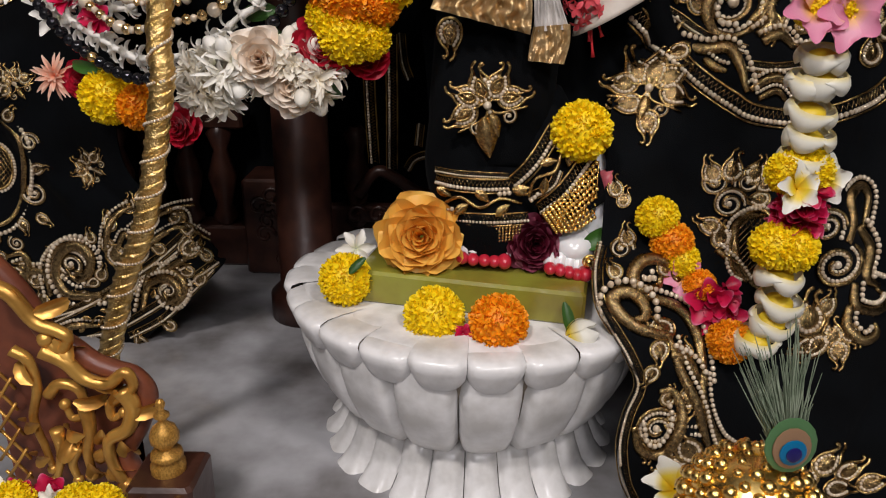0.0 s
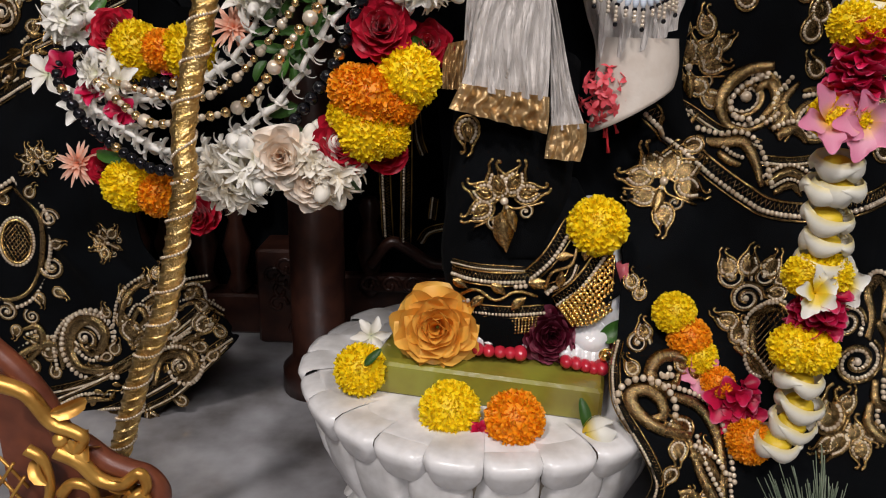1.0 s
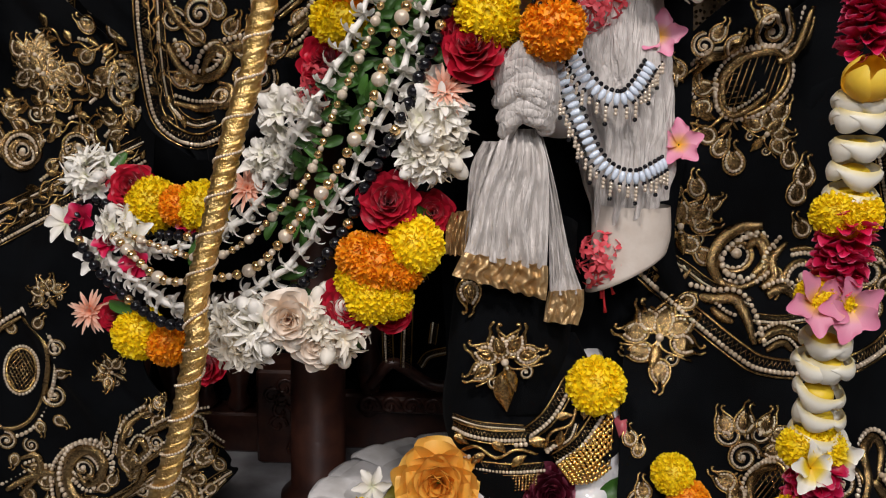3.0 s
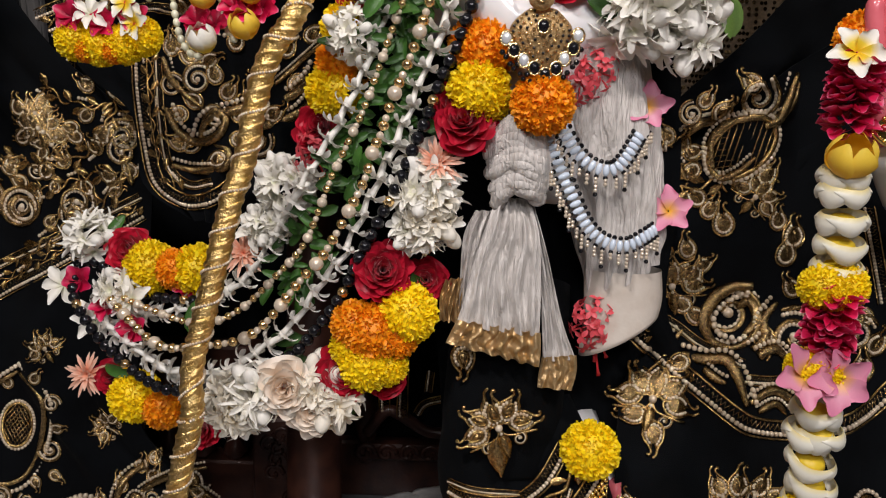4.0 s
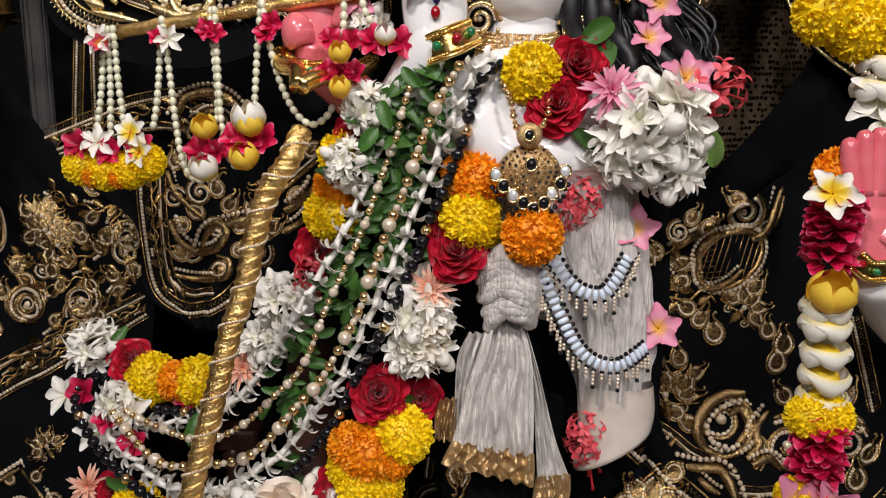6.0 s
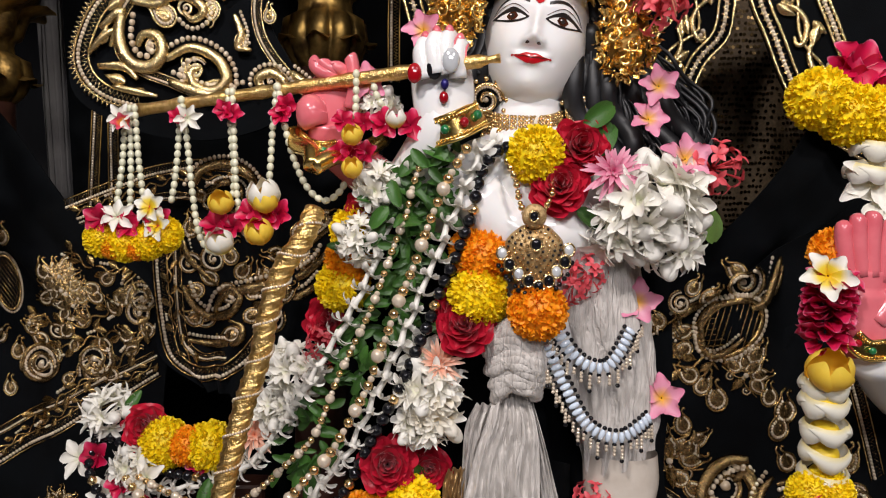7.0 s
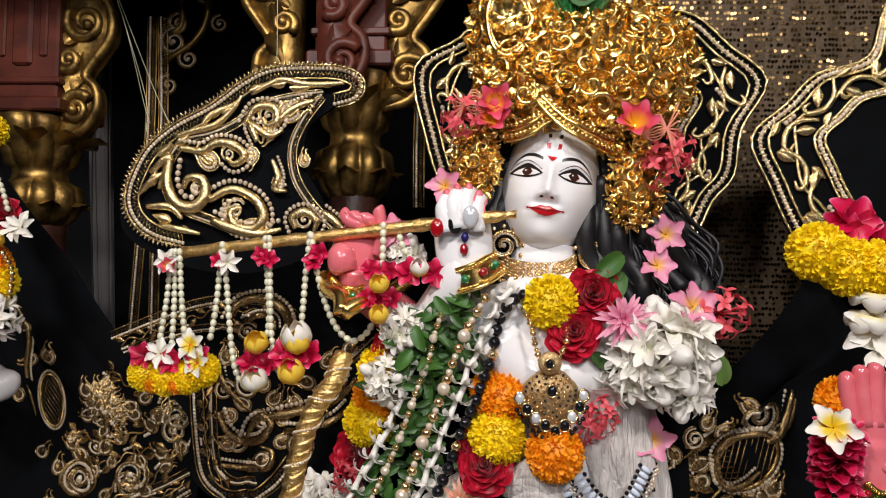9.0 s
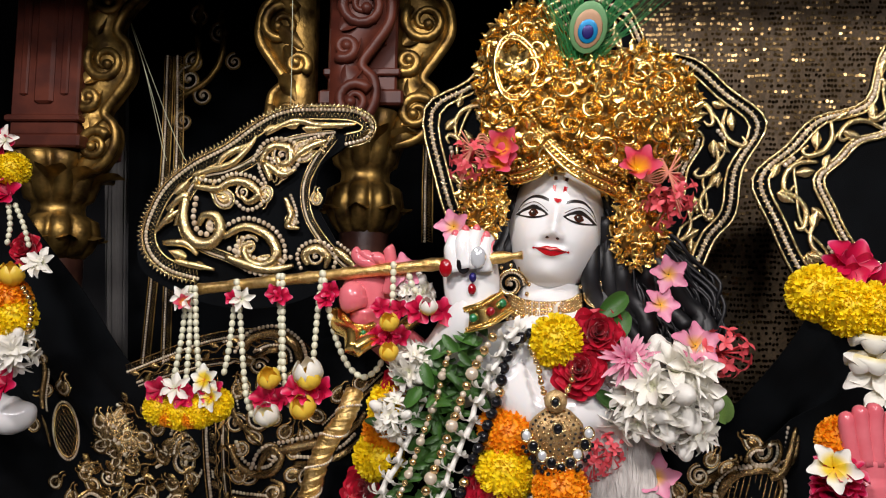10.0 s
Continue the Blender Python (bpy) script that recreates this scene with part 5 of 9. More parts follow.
shoulder = thing("shoulder_bouquet", "white tuberose bouquet with pink daisy and frangipani at the shoulder", "bouquet")
blooms(shoulder, [
    ("bunch", 0.075, [(0.230, 0.880, 1.041)]), ("bunch", 0.06, [(0.198, 0.890, 1.016), (0.255, 0.890, 1.003)]),
    ("white", 0.04, [(0.196, 0.860, 1.061), (0.269, 0.860, 1.048), (0.262, 0.860, 1.074)]), ("pinkd", 0.042, [(0.178, 0.855, 1.083)]),
    ("pink", 0.036, [(0.269, 0.870, 1.101)]), ("coral", 0.04, [(0.308, 0.890, 1.091)]),
])
for p, d in zip([(0.157, 0.870, 1.101), (0.135, 0.870, 1.040), (0.292, 0.870, 1.044), (0.142, 0.870, 1.138)], ((0.5, 0, 0.9), (0.6, 0, -0.4), (0.4, 0, -0.8), (0.9, 0, 0.7))):
    leaf_at(shoulder, p, d, 0.055, "leaf" if d[0] != 0.4 else "paleleaf")

rg = thing("frangipani_garland", "thick looped garland of folded white frangipani, magenta petals and marigolds", "garland")
UPW = (0, -0.25, 1)
for kind, r, pts in (
    ("whorl", 0.0265, [(0.410, 0.790, 0.841), (0.406, 0.780, 0.825), (0.408, 0.780, 0.794), (0.409, 0.780, 0.768), (0.409, 0.780, 0.742)] + [(0.399, 0.770, 0.583), (0.393, 0.770, 0.556)] + [(0.401, 0.765, 0.559), (0.395, 0.765, 0.527), (0.398, 0.765, 0.500), (0.397, 0.765, 0.477)] + [(0.389, 0.750, 0.343), (0.394, 0.750, 0.311), (0.387, 0.745, 0.288), (0.371, 0.740, 0.267)] + [(0.483, 0.840, 1.116), (0.475, 0.840, 1.087)]),
    ("tuft", 0.034, [(0.410, 0.785, 0.937), (0.406, 0.785, 0.915)] + [(0.403, 0.770, 0.691), (0.399, 0.770, 0.658)] + [(0.400, 0.760, 0.417), (0.398, 0.760, 0.397)] + [(0.340, 0.800, 0.279)]),
):
    for p in pts:
        bloom(rg, kind, p, r, UPW, 0.12)
blooms(rg, [
    ("ypet", 0.035, [(0.406, 0.785, 0.860)]), ("yellow", 0.024, [(0.389, 0.770, 0.724), (0.414, 0.770, 0.725), (0.402, 0.770, 0.722)]), ("yellow", 0.022, [(0.379, 0.765, 0.634), (0.401, 0.765, 0.632)]),
    ("yellow", 0.024, [(0.381, 0.760, 0.462), (0.405, 0.760, 0.464)]), ("yellow", 0.026, [(0.373, 0.745, 0.382), (0.396, 0.745, 0.379)]), ("frangi", 0.03, [(0.381, 0.735, 0.450)] + [(0.396, 0.765, 0.969)]),
    ("pink", 0.04, [(0.406, 0.750, 0.628), (0.369, 0.750, 0.630)]), ("frangi", 0.032, [(0.420, 0.760, 0.452)]),
    ("yellow", 0.026, [(0.270, 0.840, 0.382)]), ("orange", 0.026, [(0.289, 0.830, 0.353)]), ("yellow", 0.022, [(0.300, 0.820, 0.334)]), ("pink", 0.03, [(0.301, 0.810, 0.316)]), ("orange", 0.02, [(0.319, 0.800, 0.309)]),
    ("magenta", 0.034, [(0.326, 0.790, 0.295), (0.347, 0.790, 0.273), (0.335, 0.790, 0.261)]), ("orange", 0.026, [(0.349, 0.760, 0.254)]),
    ("magenta", 0.04, [(0.447, 0.860, 1.196), (0.492, 0.860, 1.182), (0.464, 0.860, 1.211)]), ("yellow", 0.037, [(0.417, 0.845, 1.173), (0.455, 0.845, 1.155), (0.486, 0.845, 1.152)]),
    ("white", 0.045, [(0.482, 0.840, 1.080), (0.491, 0.840, 1.052)]), ("orange", 0.03, [(0.432, 0.820, 0.991)]),
])

# loose flowers on the pedestal
for kind, r, p in (("yellow", 0.034, (-0.121, 0.860, 0.284)), ("yellow", 0.037, (-0.004, 0.795, 0.264)), ("orange", 0.035, (0.073, 0.770, 0.269)), ("peach", 0.053, (-0.023, 0.870, 0.341)), ("maroon", 0.034, (0.124, 0.870, 0.334)), ("yellow", 0.037, (0.175, 0.880, 0.480)), ("white", 0.03, (-0.115, 0.930, 0.301))):
    me = KIND[kind][0]
    ob = bloom(None, kind, p, r, (0, -1, 0.35), 0.15)
    tagged(ob, {"yellow": "fresh yellow marigold head lying on the pedestal", "orange": "fresh orange marigold head lying on the pedestal", "peach": "apricot rose in full bloom on the plinth", "maroon": "dark maroon carnation beside the toes", "white": "small white flower on the pedestal rim"}[kind], "flower", "loose flowers")


# ---- crown ----
crown = thing("crown", "tall gold filigree crown with dense leaf scrollwork", "crown")
cs = Shape()
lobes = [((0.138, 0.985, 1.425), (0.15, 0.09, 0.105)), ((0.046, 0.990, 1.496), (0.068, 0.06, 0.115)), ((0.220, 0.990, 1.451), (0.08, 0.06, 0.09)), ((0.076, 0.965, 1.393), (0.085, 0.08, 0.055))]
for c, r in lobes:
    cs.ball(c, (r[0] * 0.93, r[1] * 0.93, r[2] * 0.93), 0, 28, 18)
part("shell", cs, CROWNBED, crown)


def acanthus(sh, m, ln, wd, curl):
    """A lobed leaf from the origin of m along +x, ridged down the middle, its tip rolled."""
    rows = []
    for i in range(13):
        t = i / 12
        w = wd * 0.5 * (0.3 + math.sin(math.pi * min(1, t ** 0.8)) * (0.62 + 0.38 * abs(math.sin(4.5 * math.pi * t)))) if i < 12 else wd * 0.06
        ang = curl * t * t
        x, z = ln * (t - 0.3 * t * t * abs(curl) / 2.2), ln * 0.42 * math.sin(ang) * (1 if curl > 0 else -1) * t
        rows.append([m @ Vector((x, s * w, z + 0.16 * wd * (1 - abs(s)) - 0.1 * wd * abs(s))) for s in (-1, -0.55, 0, 0.55, 1)])
    sh.grid(rows)


def scroll_mesh(seed):
    """A gold scroll stem ending in a curl, with acanthus leaves thrown off along it."""
    g, sh = rnd(seed), Shape()
    side = 1 if seed % 2 else -1
    pts = []
    for i in range(18):
        t = i / 17
        q = 0.75 * (1 - 0.78 * t)
        b = side * (t * 6.8 - 1.2)
        pts.append((0.25 + q * math.cos(b), q * math.sin(b), 0.3 + 0.2 * math.sin(2.4 * t)))
    sh.tube(pts, [0.05 + 0.1 * math.sin(math.pi * min(1, 0.15 + 0.75 * i / 17)) for i in range(18)], 0, 8)
    sh.ball(pts[-1], 0.17, 0, 9, 6)
    for k in range(5):
        a = 72 * k + g.uniform(-18, 18)
        acanthus(sh, pose(0, 0, 0.12, 0, 0, a) @ pose(0.25, 0, 0, g.uniform(-25, 25), -g.uniform(5, 25), 0), g.uniform(0.95, 1.3), g.uniform(0.5, 0.7), g.uniform(1.2, 2.0))
    for k in range(3):
        a = g.uniform(0, 6.28)
        sh.ball((0.95 * math.cos(a), 0.95 * math.sin(a), 0.2), 0.1, 0, 8, 5)
    return sh.mesh("scroll_leaf", GOLD)


SCROLLS = [scroll_mesh(s) for s in range(8)]
g = rnd(21)


def cover(parent, c, r, count, size):
    """Scroll leaves scattered evenly over the front of an ellipsoid."""
    c = Vector(c)
    for i in range(count):
        z = 1 - 2 * (i + 0.5) / count
        a = i * 2.39996
        s = math.sqrt(1 - z * z)
        d = Vector((s * math.cos(a), s * math.sin(a), z))
        if d.y > 0.25:
            continue
        p = c + Vector((d.x * r[0], d.y * r[1], d.z * r[2])) * 0.95
        n = Vector((d.x / r[0], d.y / r[1], d.z / r[2])).normalized()
        part("scroll_leaf", SCROLLS[i % 8], None, parent, m=aim(p, n, g.uniform(0, 360), size * g.uniform(0.8, 1.2)))


for (c, r), n in zip(lobes, (150, 70, 74, 54)):
    cover(crown, c, r, n, 0.024)


def crown_band(name, pts, rows, label=""):
    """Beaded and looped gold bands side by side."""
    e = Gilt()
    for k in range(rows):
        line = [(p[0], p[1] - 0.003, p[2] + 0.0075 * k) for p in pts]
        (e.cord(line, 0.0026, 0) if k % 2 == 0 else e.pearls(line, 0.0032, None, 0))
        if k % 2 == 0:
            e.zigzag([(p[0], p[1] - 0.002, p[2] + 0.004) for p in line], 0.003, 0.004, 0.0014, 0)
    part(name, e, [GOLD, GOLD, GOLD], crown, label)


crown_band("brow_band", [(0.022, 0.920, 1.326), (0.040, 0.905, 1.326), (0.059, 0.893, 1.332), (0.076, 0.893, 1.344), (0.090, 0.893, 1.353), (0.101, 0.893, 1.361)], 4)
crown_band("cross_band", [(0.043, 0.900, 1.406), (0.056, 0.885, 1.386), (0.072, 0.885, 1.367), (0.086, 0.885, 1.352), (0.101, 0.885, 1.339), (0.121, 0.885, 1.326), (0.147, 0.900, 1.316), (0.179, 0.925, 1.307)], 4)
md = Gilt()
oval = smooth_path([(0.018, 0.922, 1.550), (0.036, 0.922, 1.546), (0.055, 0.922, 1.524), (0.060, 0.922, 1.496), (0.050, 0.922, 1.468), (0.029, 0.922, 1.451), (0.010, 0.922, 1.459), (0.000, 0.922, 1.483), (-0.002, 0.922, 1.513), (0.006, 0.922, 1.539), (0.018, 0.922, 1.550)], 6)
for o, r in ((0.0, 0.0034), (0.14, 0.0024)):
    mid = sum(oval, Vector()) / len(oval)
    md.tube([p.lerp(mid, o) for p in oval], r, 0, 8)
md.pearls([p.lerp(mid, 0.07) for p in oval], 0.0028, None, 0, 0)
md.ball(mid + Vector((0, 0.006, 0)), (0.016, 0.006, 0.03), 0, 14, 9)
for k in range(8):
    acanthus(md, Matrix.Translation(mid) @ pose(0, 0, 0, 90, 45 * k, 0), 0.034, 0.02, 1.2)
part("medallion_rim", md, [GOLD, GOLD, GOLD], crown, "oval beaded rim of the side medallion")
for c, r in (((-0.017, 0.930, 1.298), (0.03, 0.02, 0.052)), ((0.207, 0.930, 1.268), (0.034, 0.02, 0.06))):
    e = thing("ear_ornament", "gold filigree ear ornament hanging beside the face", "ornament", "ear ornaments")
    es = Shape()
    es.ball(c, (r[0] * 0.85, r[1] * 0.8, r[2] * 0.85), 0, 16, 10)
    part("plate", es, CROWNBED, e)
    cover(e, c, r, 34, 0.0145)

# ---- flute ----
fl = thing("flute", "gold banded flute held level at the lips", "flute")
fs = Shape()
fa, fb = Vector((-0.467, 1.000, 1.168)), Vector((0.038, 0.860, 1.219))
fpath = [fa.lerp(fb, i / 40) for i in range(41)]
fs.tube(fpath, [0.0085 + 0.0016 * (i % 5 == 0) - (0.004 if i > 38 else 0) for i in range(41)], 0, 12)
part("tube", fs, PALEGOLD, fl)

# ---- staff ----
st = thing("staff", "twisted gold staff wound with pearl wire, leaning against the garland", "staff")
ss = Shape()
sp = smooth_path([(-0.419, 0.800, 0.191), (-0.398, 0.800, 0.255), (-0.380, 0.800, 0.308), (-0.355, 0.800, 0.360), (-0.334, 0.800, 0.423), (-0.315, 0.800, 0.508), (-0.306, 0.800, 0.551)] + [(-0.308, 0.810, 0.602), (-0.287, 0.820, 0.695), (-0.267, 0.830, 0.787), (-0.250, 0.840, 0.846), (-0.240, 0.840, 0.899), (-0.222, 0.840, 0.958), (-0.196, 0.840, 0.997), (-0.187, 0.860, 1.031)], 10)
ss.tube(sp, 0.0125, 0, 20)
part("shaft", ss, PALEGOLD, st)
tw, wr = Shape(), Shape()
fine = spaced(sp, 0.003)
for ph in range(3):
    hel = []
    for i, (p, d) in enumerate(fine):
        q = aim(p, d).to_3x3()
        a = i * 0.003 / 0.045 * 2 * math.pi + ph * 2.094
        hel.append(p + q @ Vector((math.cos(a), math.sin(a), 0)) * 0.0105)
    tw = Shape()
    tw.tube(hel, 0.0038, 0, 8)
    part("twist", tw, PALEGOLD, st)
for i, (p, d) in enumerate(spaced(sp, 0.0016)):
    q = aim(p, d).to_3x3()
    a = i * 0.0016 / 0.045 * 2 * math.pi + 1.4
    wr.ball(p + q @ Vector((math.cos(a), math.sin(a), 0)) * 0.0142, 0.0019, 0, 5, 4)
part("pearl_wire", wr, SEED, st, "silver pearl wire")
cup = Shape()
cup.tube(smooth_path([(-0.194, 0.880, 1.085), (-0.201, 0.900, 1.107), (-0.226, 0.930, 1.118), (-0.234, 0.950, 1.134)], 5), 0.012, 0, 10)
cup.tube(smooth_path([(-0.194, 0.880, 1.085), (-0.170, 0.900, 1.100), (-0.143, 0.940, 1.107), (-0.114, 0.980, 1.132)], 5), 0.012, 0, 10)
part("fork", cup, GOLD, st)


# ---- embroidery on the dresses ----
def vine(sh, pts, size=0.016, step=0.02):
    """A waving stem with plump leaves on both sides."""
    path = smooth_path([Vector(p) for p in pts], 6)
    stem = []
    for i, (p, d) in enumerate(spaced(path, step)):
        s = d.cross(Vector((0, 1, 0))).normalized()
        side = 1 if i % 2 else -1
        stem.append(p + s * side * size * 0.25)
        ang = math.degrees(math.atan2(-d.x, d.z)) 
        sh.drop(p + s * -side * size * 0.45, size, ang + side * 35)
        if i % 3 == 0:
            sh.pearls([p + s * side * size * 0.5, p + s * side * size * 0.5 + d * size * 0.6], size * 0.11, None, 2, 2)
    if len(stem) > 2:
        sh.cord(stem, size * 0.1, 0, 4)


def curl(sh, pts, r=0.004, pearls=True):
    """A plump tapering scroll of bullion, with pearls beside it."""
    path = smooth_path([sh.on(p) for p in pts], 6)
    n = len(path) - 1
    sh.tube(path, [r * (0.35 + 0.75 * math.sin(math.pi * min(1.0, 0.15 + 0.8 * i / n))) for i in range(n + 1)], 1, 7)
    if pearls:
        off = []
        for i, p in enumerate(path):
            d = path[min(i + 1, n)] - path[max(i - 1, 0)]
            off.append(p + d.cross(Vector((0, 1, 0))).normalized() * r * 1.7)
        for p, d in spaced(off, r * 1.05):
            sh.ball(p, r * 0.5, 2, 6, 4)


# left neighbour's dress
E1 = Gilt().over(left_dress)
E1.border([(-0.879, 1.255, 0.537), (-0.752, 1.255, 0.607), (-0.658, 1.255, 0.660), (-0.551, 1.255, 0.724)], 0.011)
E1.border([(-0.873, 1.255, 0.593), (-0.747, 1.255, 0.657), (-0.655, 1.255, 0.704), (-0.554, 1.255, 0.755)], 0.007)
vine(E1, [(-0.856, 1.255, 0.566), (-0.750, 1.255, 0.630), (-0.656, 1.255, 0.682), (-0.555, 1.255, 0.738)], 0.018, 0.018)
for p, r, f in zip([(-0.763, 1.250, 0.727), (-0.664, 1.250, 0.742), (-0.581, 1.250, 0.833), (-0.732, 1.250, 0.796)], (0.042, 0.038, 0.03, 0.02), (1, -1, 1, -1)):
    E1.spiral(p, r, 40, f, 1.8)
for p, s, a in zip([(-0.724, 1.250, 0.870), (-0.638, 1.250, 0.895), (-0.607, 1.250, 0.791), (-0.701, 1.250, 0.769), (-0.774, 1.250, 0.814), (-0.595, 1.250, 0.763), (-0.820, 1.250, 0.689), (-0.711, 1.250, 0.707)], (0.04, 0.03, 0.03, 0.024, 0.024, 0.026, 0.03, 0.026), (20, -40, 60, 0, 90, -60, 10, -50)):
    (E1.sprig if s > 0.035 else E1.paisley)(p, s * (1.6 if s > 0.035 else 1), a)
for p, a in zip([(-0.758, 1.290, 0.466), (-0.647, 1.290, 0.316)] + [(-0.750, 1.290, 0.895), (-0.724, 1.290, 0.840)], (30, 65, 20, 40)):
    E1.sprig(p, 0.055, a)
E1.lattice((-0.825, 1.300, 0.312), 0.028, 0.042, -10)
E1.cord([(-0.816, 1.300, 0.418), (-0.873, 1.300, 0.377), (-0.897, 1.300, 0.298), (-0.879, 1.300, 0.206), (-0.824, 1.300, 0.208), (-0.786, 1.300, 0.267), (-0.773, 1.300, 0.359), (-0.816, 1.300, 0.418)], 0.005, 1)
E1.pearls([(-0.814, 1.300, 0.432), (-0.881, 1.300, 0.382), (-0.908, 1.300, 0.297), (-0.886, 1.300, 0.192), (-0.820, 1.300, 0.191), (-0.773, 1.300, 0.262), (-0.759, 1.300, 0.365), (-0.814, 1.300, 0.432)], 0.0036)
for p, r, a, f in zip([(-0.759, 1.290, 0.267), (-0.859, 1.290, 0.176), (-0.751, 1.290, 0.362), (-0.811, 1.290, 0.166), (-0.878, 1.290, 0.424)], (0.026, 0.022, 0.02, 0.018, 0.03), (180, 90, 0, 120, 30), (1, -1, 1, 1, -1)):
    E1.spiral(p, r, a, f, 1.7)
for p, s, a in zip([(-0.833, 1.290, 0.398), (-0.779, 1.290, 0.411), (-0.744, 1.290, 0.312), (-0.752, 1.290, 0.215), (-0.847, 1.290, 0.135), (-0.791, 1.290, 0.202), (-0.884, 1.290, 0.256)], (0.026,) * 7, (40, -30, -70, -120, 170, 200, 80)):
    E1.paisley(p, s, a)
E1.border([(-0.760, 1.210, 0.040), (-0.670, 1.210, 0.069), (-0.568, 1.210, 0.122), (-0.478, 1.210, 0.185), (-0.445, 1.250, 0.226)], 0.008)
E1.border([(-0.710, 1.200, -0.010), (-0.620, 1.200, 0.021), (-0.517, 1.200, 0.082), (-0.449, 1.200, 0.134), (-0.400, 1.200, 0.171)], 0.008)
vine(E1, [(-0.730, 1.205, 0.015), (-0.628, 1.205, 0.052), (-0.526, 1.205, 0.111), (-0.447, 1.205, 0.171)], 0.02, 0.02)
for p, r, a, f in zip([(-0.674, 1.215, 0.154), (-0.501, 1.215, 0.104), (-0.566, 1.215, 0.114), (-0.746, 1.215, 0.128), (-0.459, 1.215, 0.189), (-0.538, 1.215, 0.209)], (0.034, 0.026, 0.018, 0.024, 0.02, 0.02), (0, 60, 0, 90, 30, 80), (1, -1, 1, -1, 1, 1)):
    E1.spiral(p, r, a, f, 1.9)
for p, s, a in zip([(-0.604, 1.220, 0.193), (-0.534, 1.220, 0.250), (-0.474, 1.220, 0.246), (-0.456, 1.220, 0.225), (-0.767, 1.220, 0.143), (-0.716, 1.220, 0.166), (-0.641, 1.220, 0.116), (-0.584, 1.220, 0.151), (-0.512, 1.220, 0.186), (-0.632, 1.220, 0.206)], (0.03, 0.03, 0.026, 0.03, 0.03, 0.026, 0.024, 0.028, 0.028, 0.024), (20, -30, -60, 50, 80, -20, 120, -40, 70, 20)):
    E1.paisley(p, s, a, 1 if a > 0 else -1)
for pts, r in (([(-0.719, 1.210, 0.091), (-0.717, 1.210, 0.147), (-0.684, 1.210, 0.187), (-0.641, 1.210, 0.185), (-0.635, 1.210, 0.146), (-0.663, 1.210, 0.124), (-0.683, 1.210, 0.145)], 0.008), ([(-0.541, 1.200, 0.102), (-0.526, 1.200, 0.143), (-0.488, 1.200, 0.152), (-0.463, 1.200, 0.122), (-0.483, 1.200, 0.086), (-0.509, 1.200, 0.098)], 0.007), ([(-0.600, 1.230, 0.178), (-0.552, 1.230, 0.223), (-0.487, 1.230, 0.257), (-0.440, 1.230, 0.268)], 0.006), ([(-0.589, 1.220, 0.149), (-0.529, 1.220, 0.194), (-0.466, 1.220, 0.228), (-0.415, 1.220, 0.204)], 0.006), ([(-0.798, 1.220, 0.091), (-0.758, 1.220, 0.137), (-0.762, 1.220, 0.171), (-0.794, 1.220, 0.164)], 0.007), ([(-0.625, 1.210, 0.087), (-0.584, 1.210, 0.116), (-0.559, 1.210, 0.150), (-0.566, 1.210, 0.172), (-0.588, 1.210, 0.161)], 0.006)):
    curl(E1, pts, r)
for p, s, a in zip([(-0.790, 1.210, 0.049), (-0.736, 1.210, 0.085), (-0.618, 1.210, 0.138), (-0.441, 1.210, 0.191), (-0.422, 1.210, 0.180), (-0.461, 1.210, 0.146), (-0.656, 1.210, 0.092), (-0.591, 1.210, 0.070)], (0.028,) * 8, (60, 10, -30, -60, 40, 100, 70, -20)):
    E1.paisley(p, s, a, 1 if a > 0 else -1)
E1.lattice((-0.835, 1.270, 0.881), 0.022, 0.05, 12)
for p, s, a in zip([(-0.843, 1.265, 0.969), (-0.895, 1.265, 1.024), (-0.879, 1.265, 0.958), (-0.898, 1.265, 0.891), (-0.846, 1.265, 0.784), (-0.789, 1.265, 0.797), (-0.724, 1.265, 0.863), (-0.722, 1.265, 0.918)], (0.036, 0.03, 0.03, 0.03, 0.03, 0.028, 0.045, 0.03), (10, 80, 110, 20, -30, 60, 0, -20)):
    (E1.sprig if s > 0.04 else E1.paisley)(p, s * (1.4 if s > 0.04 else 1), a)
curl(E1, [(-0.913, 1.260, 1.079), (-0.880, 1.260, 1.013), (-0.881, 1.260, 0.936), (-0.858, 1.260, 0.850)], 0.005)
vine(E1, [(-0.790, 1.265, 0.818), (-0.699, 1.265, 0.805), (-0.622, 1.265, 0.856), (-0.592, 1.265, 0.932)], 0.026, 0.024)
for p, r in zip([(-0.573, 1.240, 0.859), (-0.756, 1.240, 0.731), (-0.663, 1.240, 0.721)], (0.034, 0.04, 0.03)):
    E1.spiral(p, r, 200, -1, 2.0)
vine(E1, [(-0.777, 1.240, 0.627), (-0.694, 1.240, 0.690), (-0.602, 1.240, 0.752), (-0.550, 1.240, 0.832)], 0.026, 0.024)
vine(E1, [(-0.716, 1.250, 0.945), (-0.659, 1.250, 0.912), (-0.581, 1.250, 0.909), (-0.552, 1.250, 0.890)], 0.024, 0.024)
vine(E1, [(-0.730, 1.240, 0.759), (-0.690, 1.240, 0.770), (-0.630, 1.240, 0.791), (-0.566, 1.240, 0.793)], 0.024, 0.022)
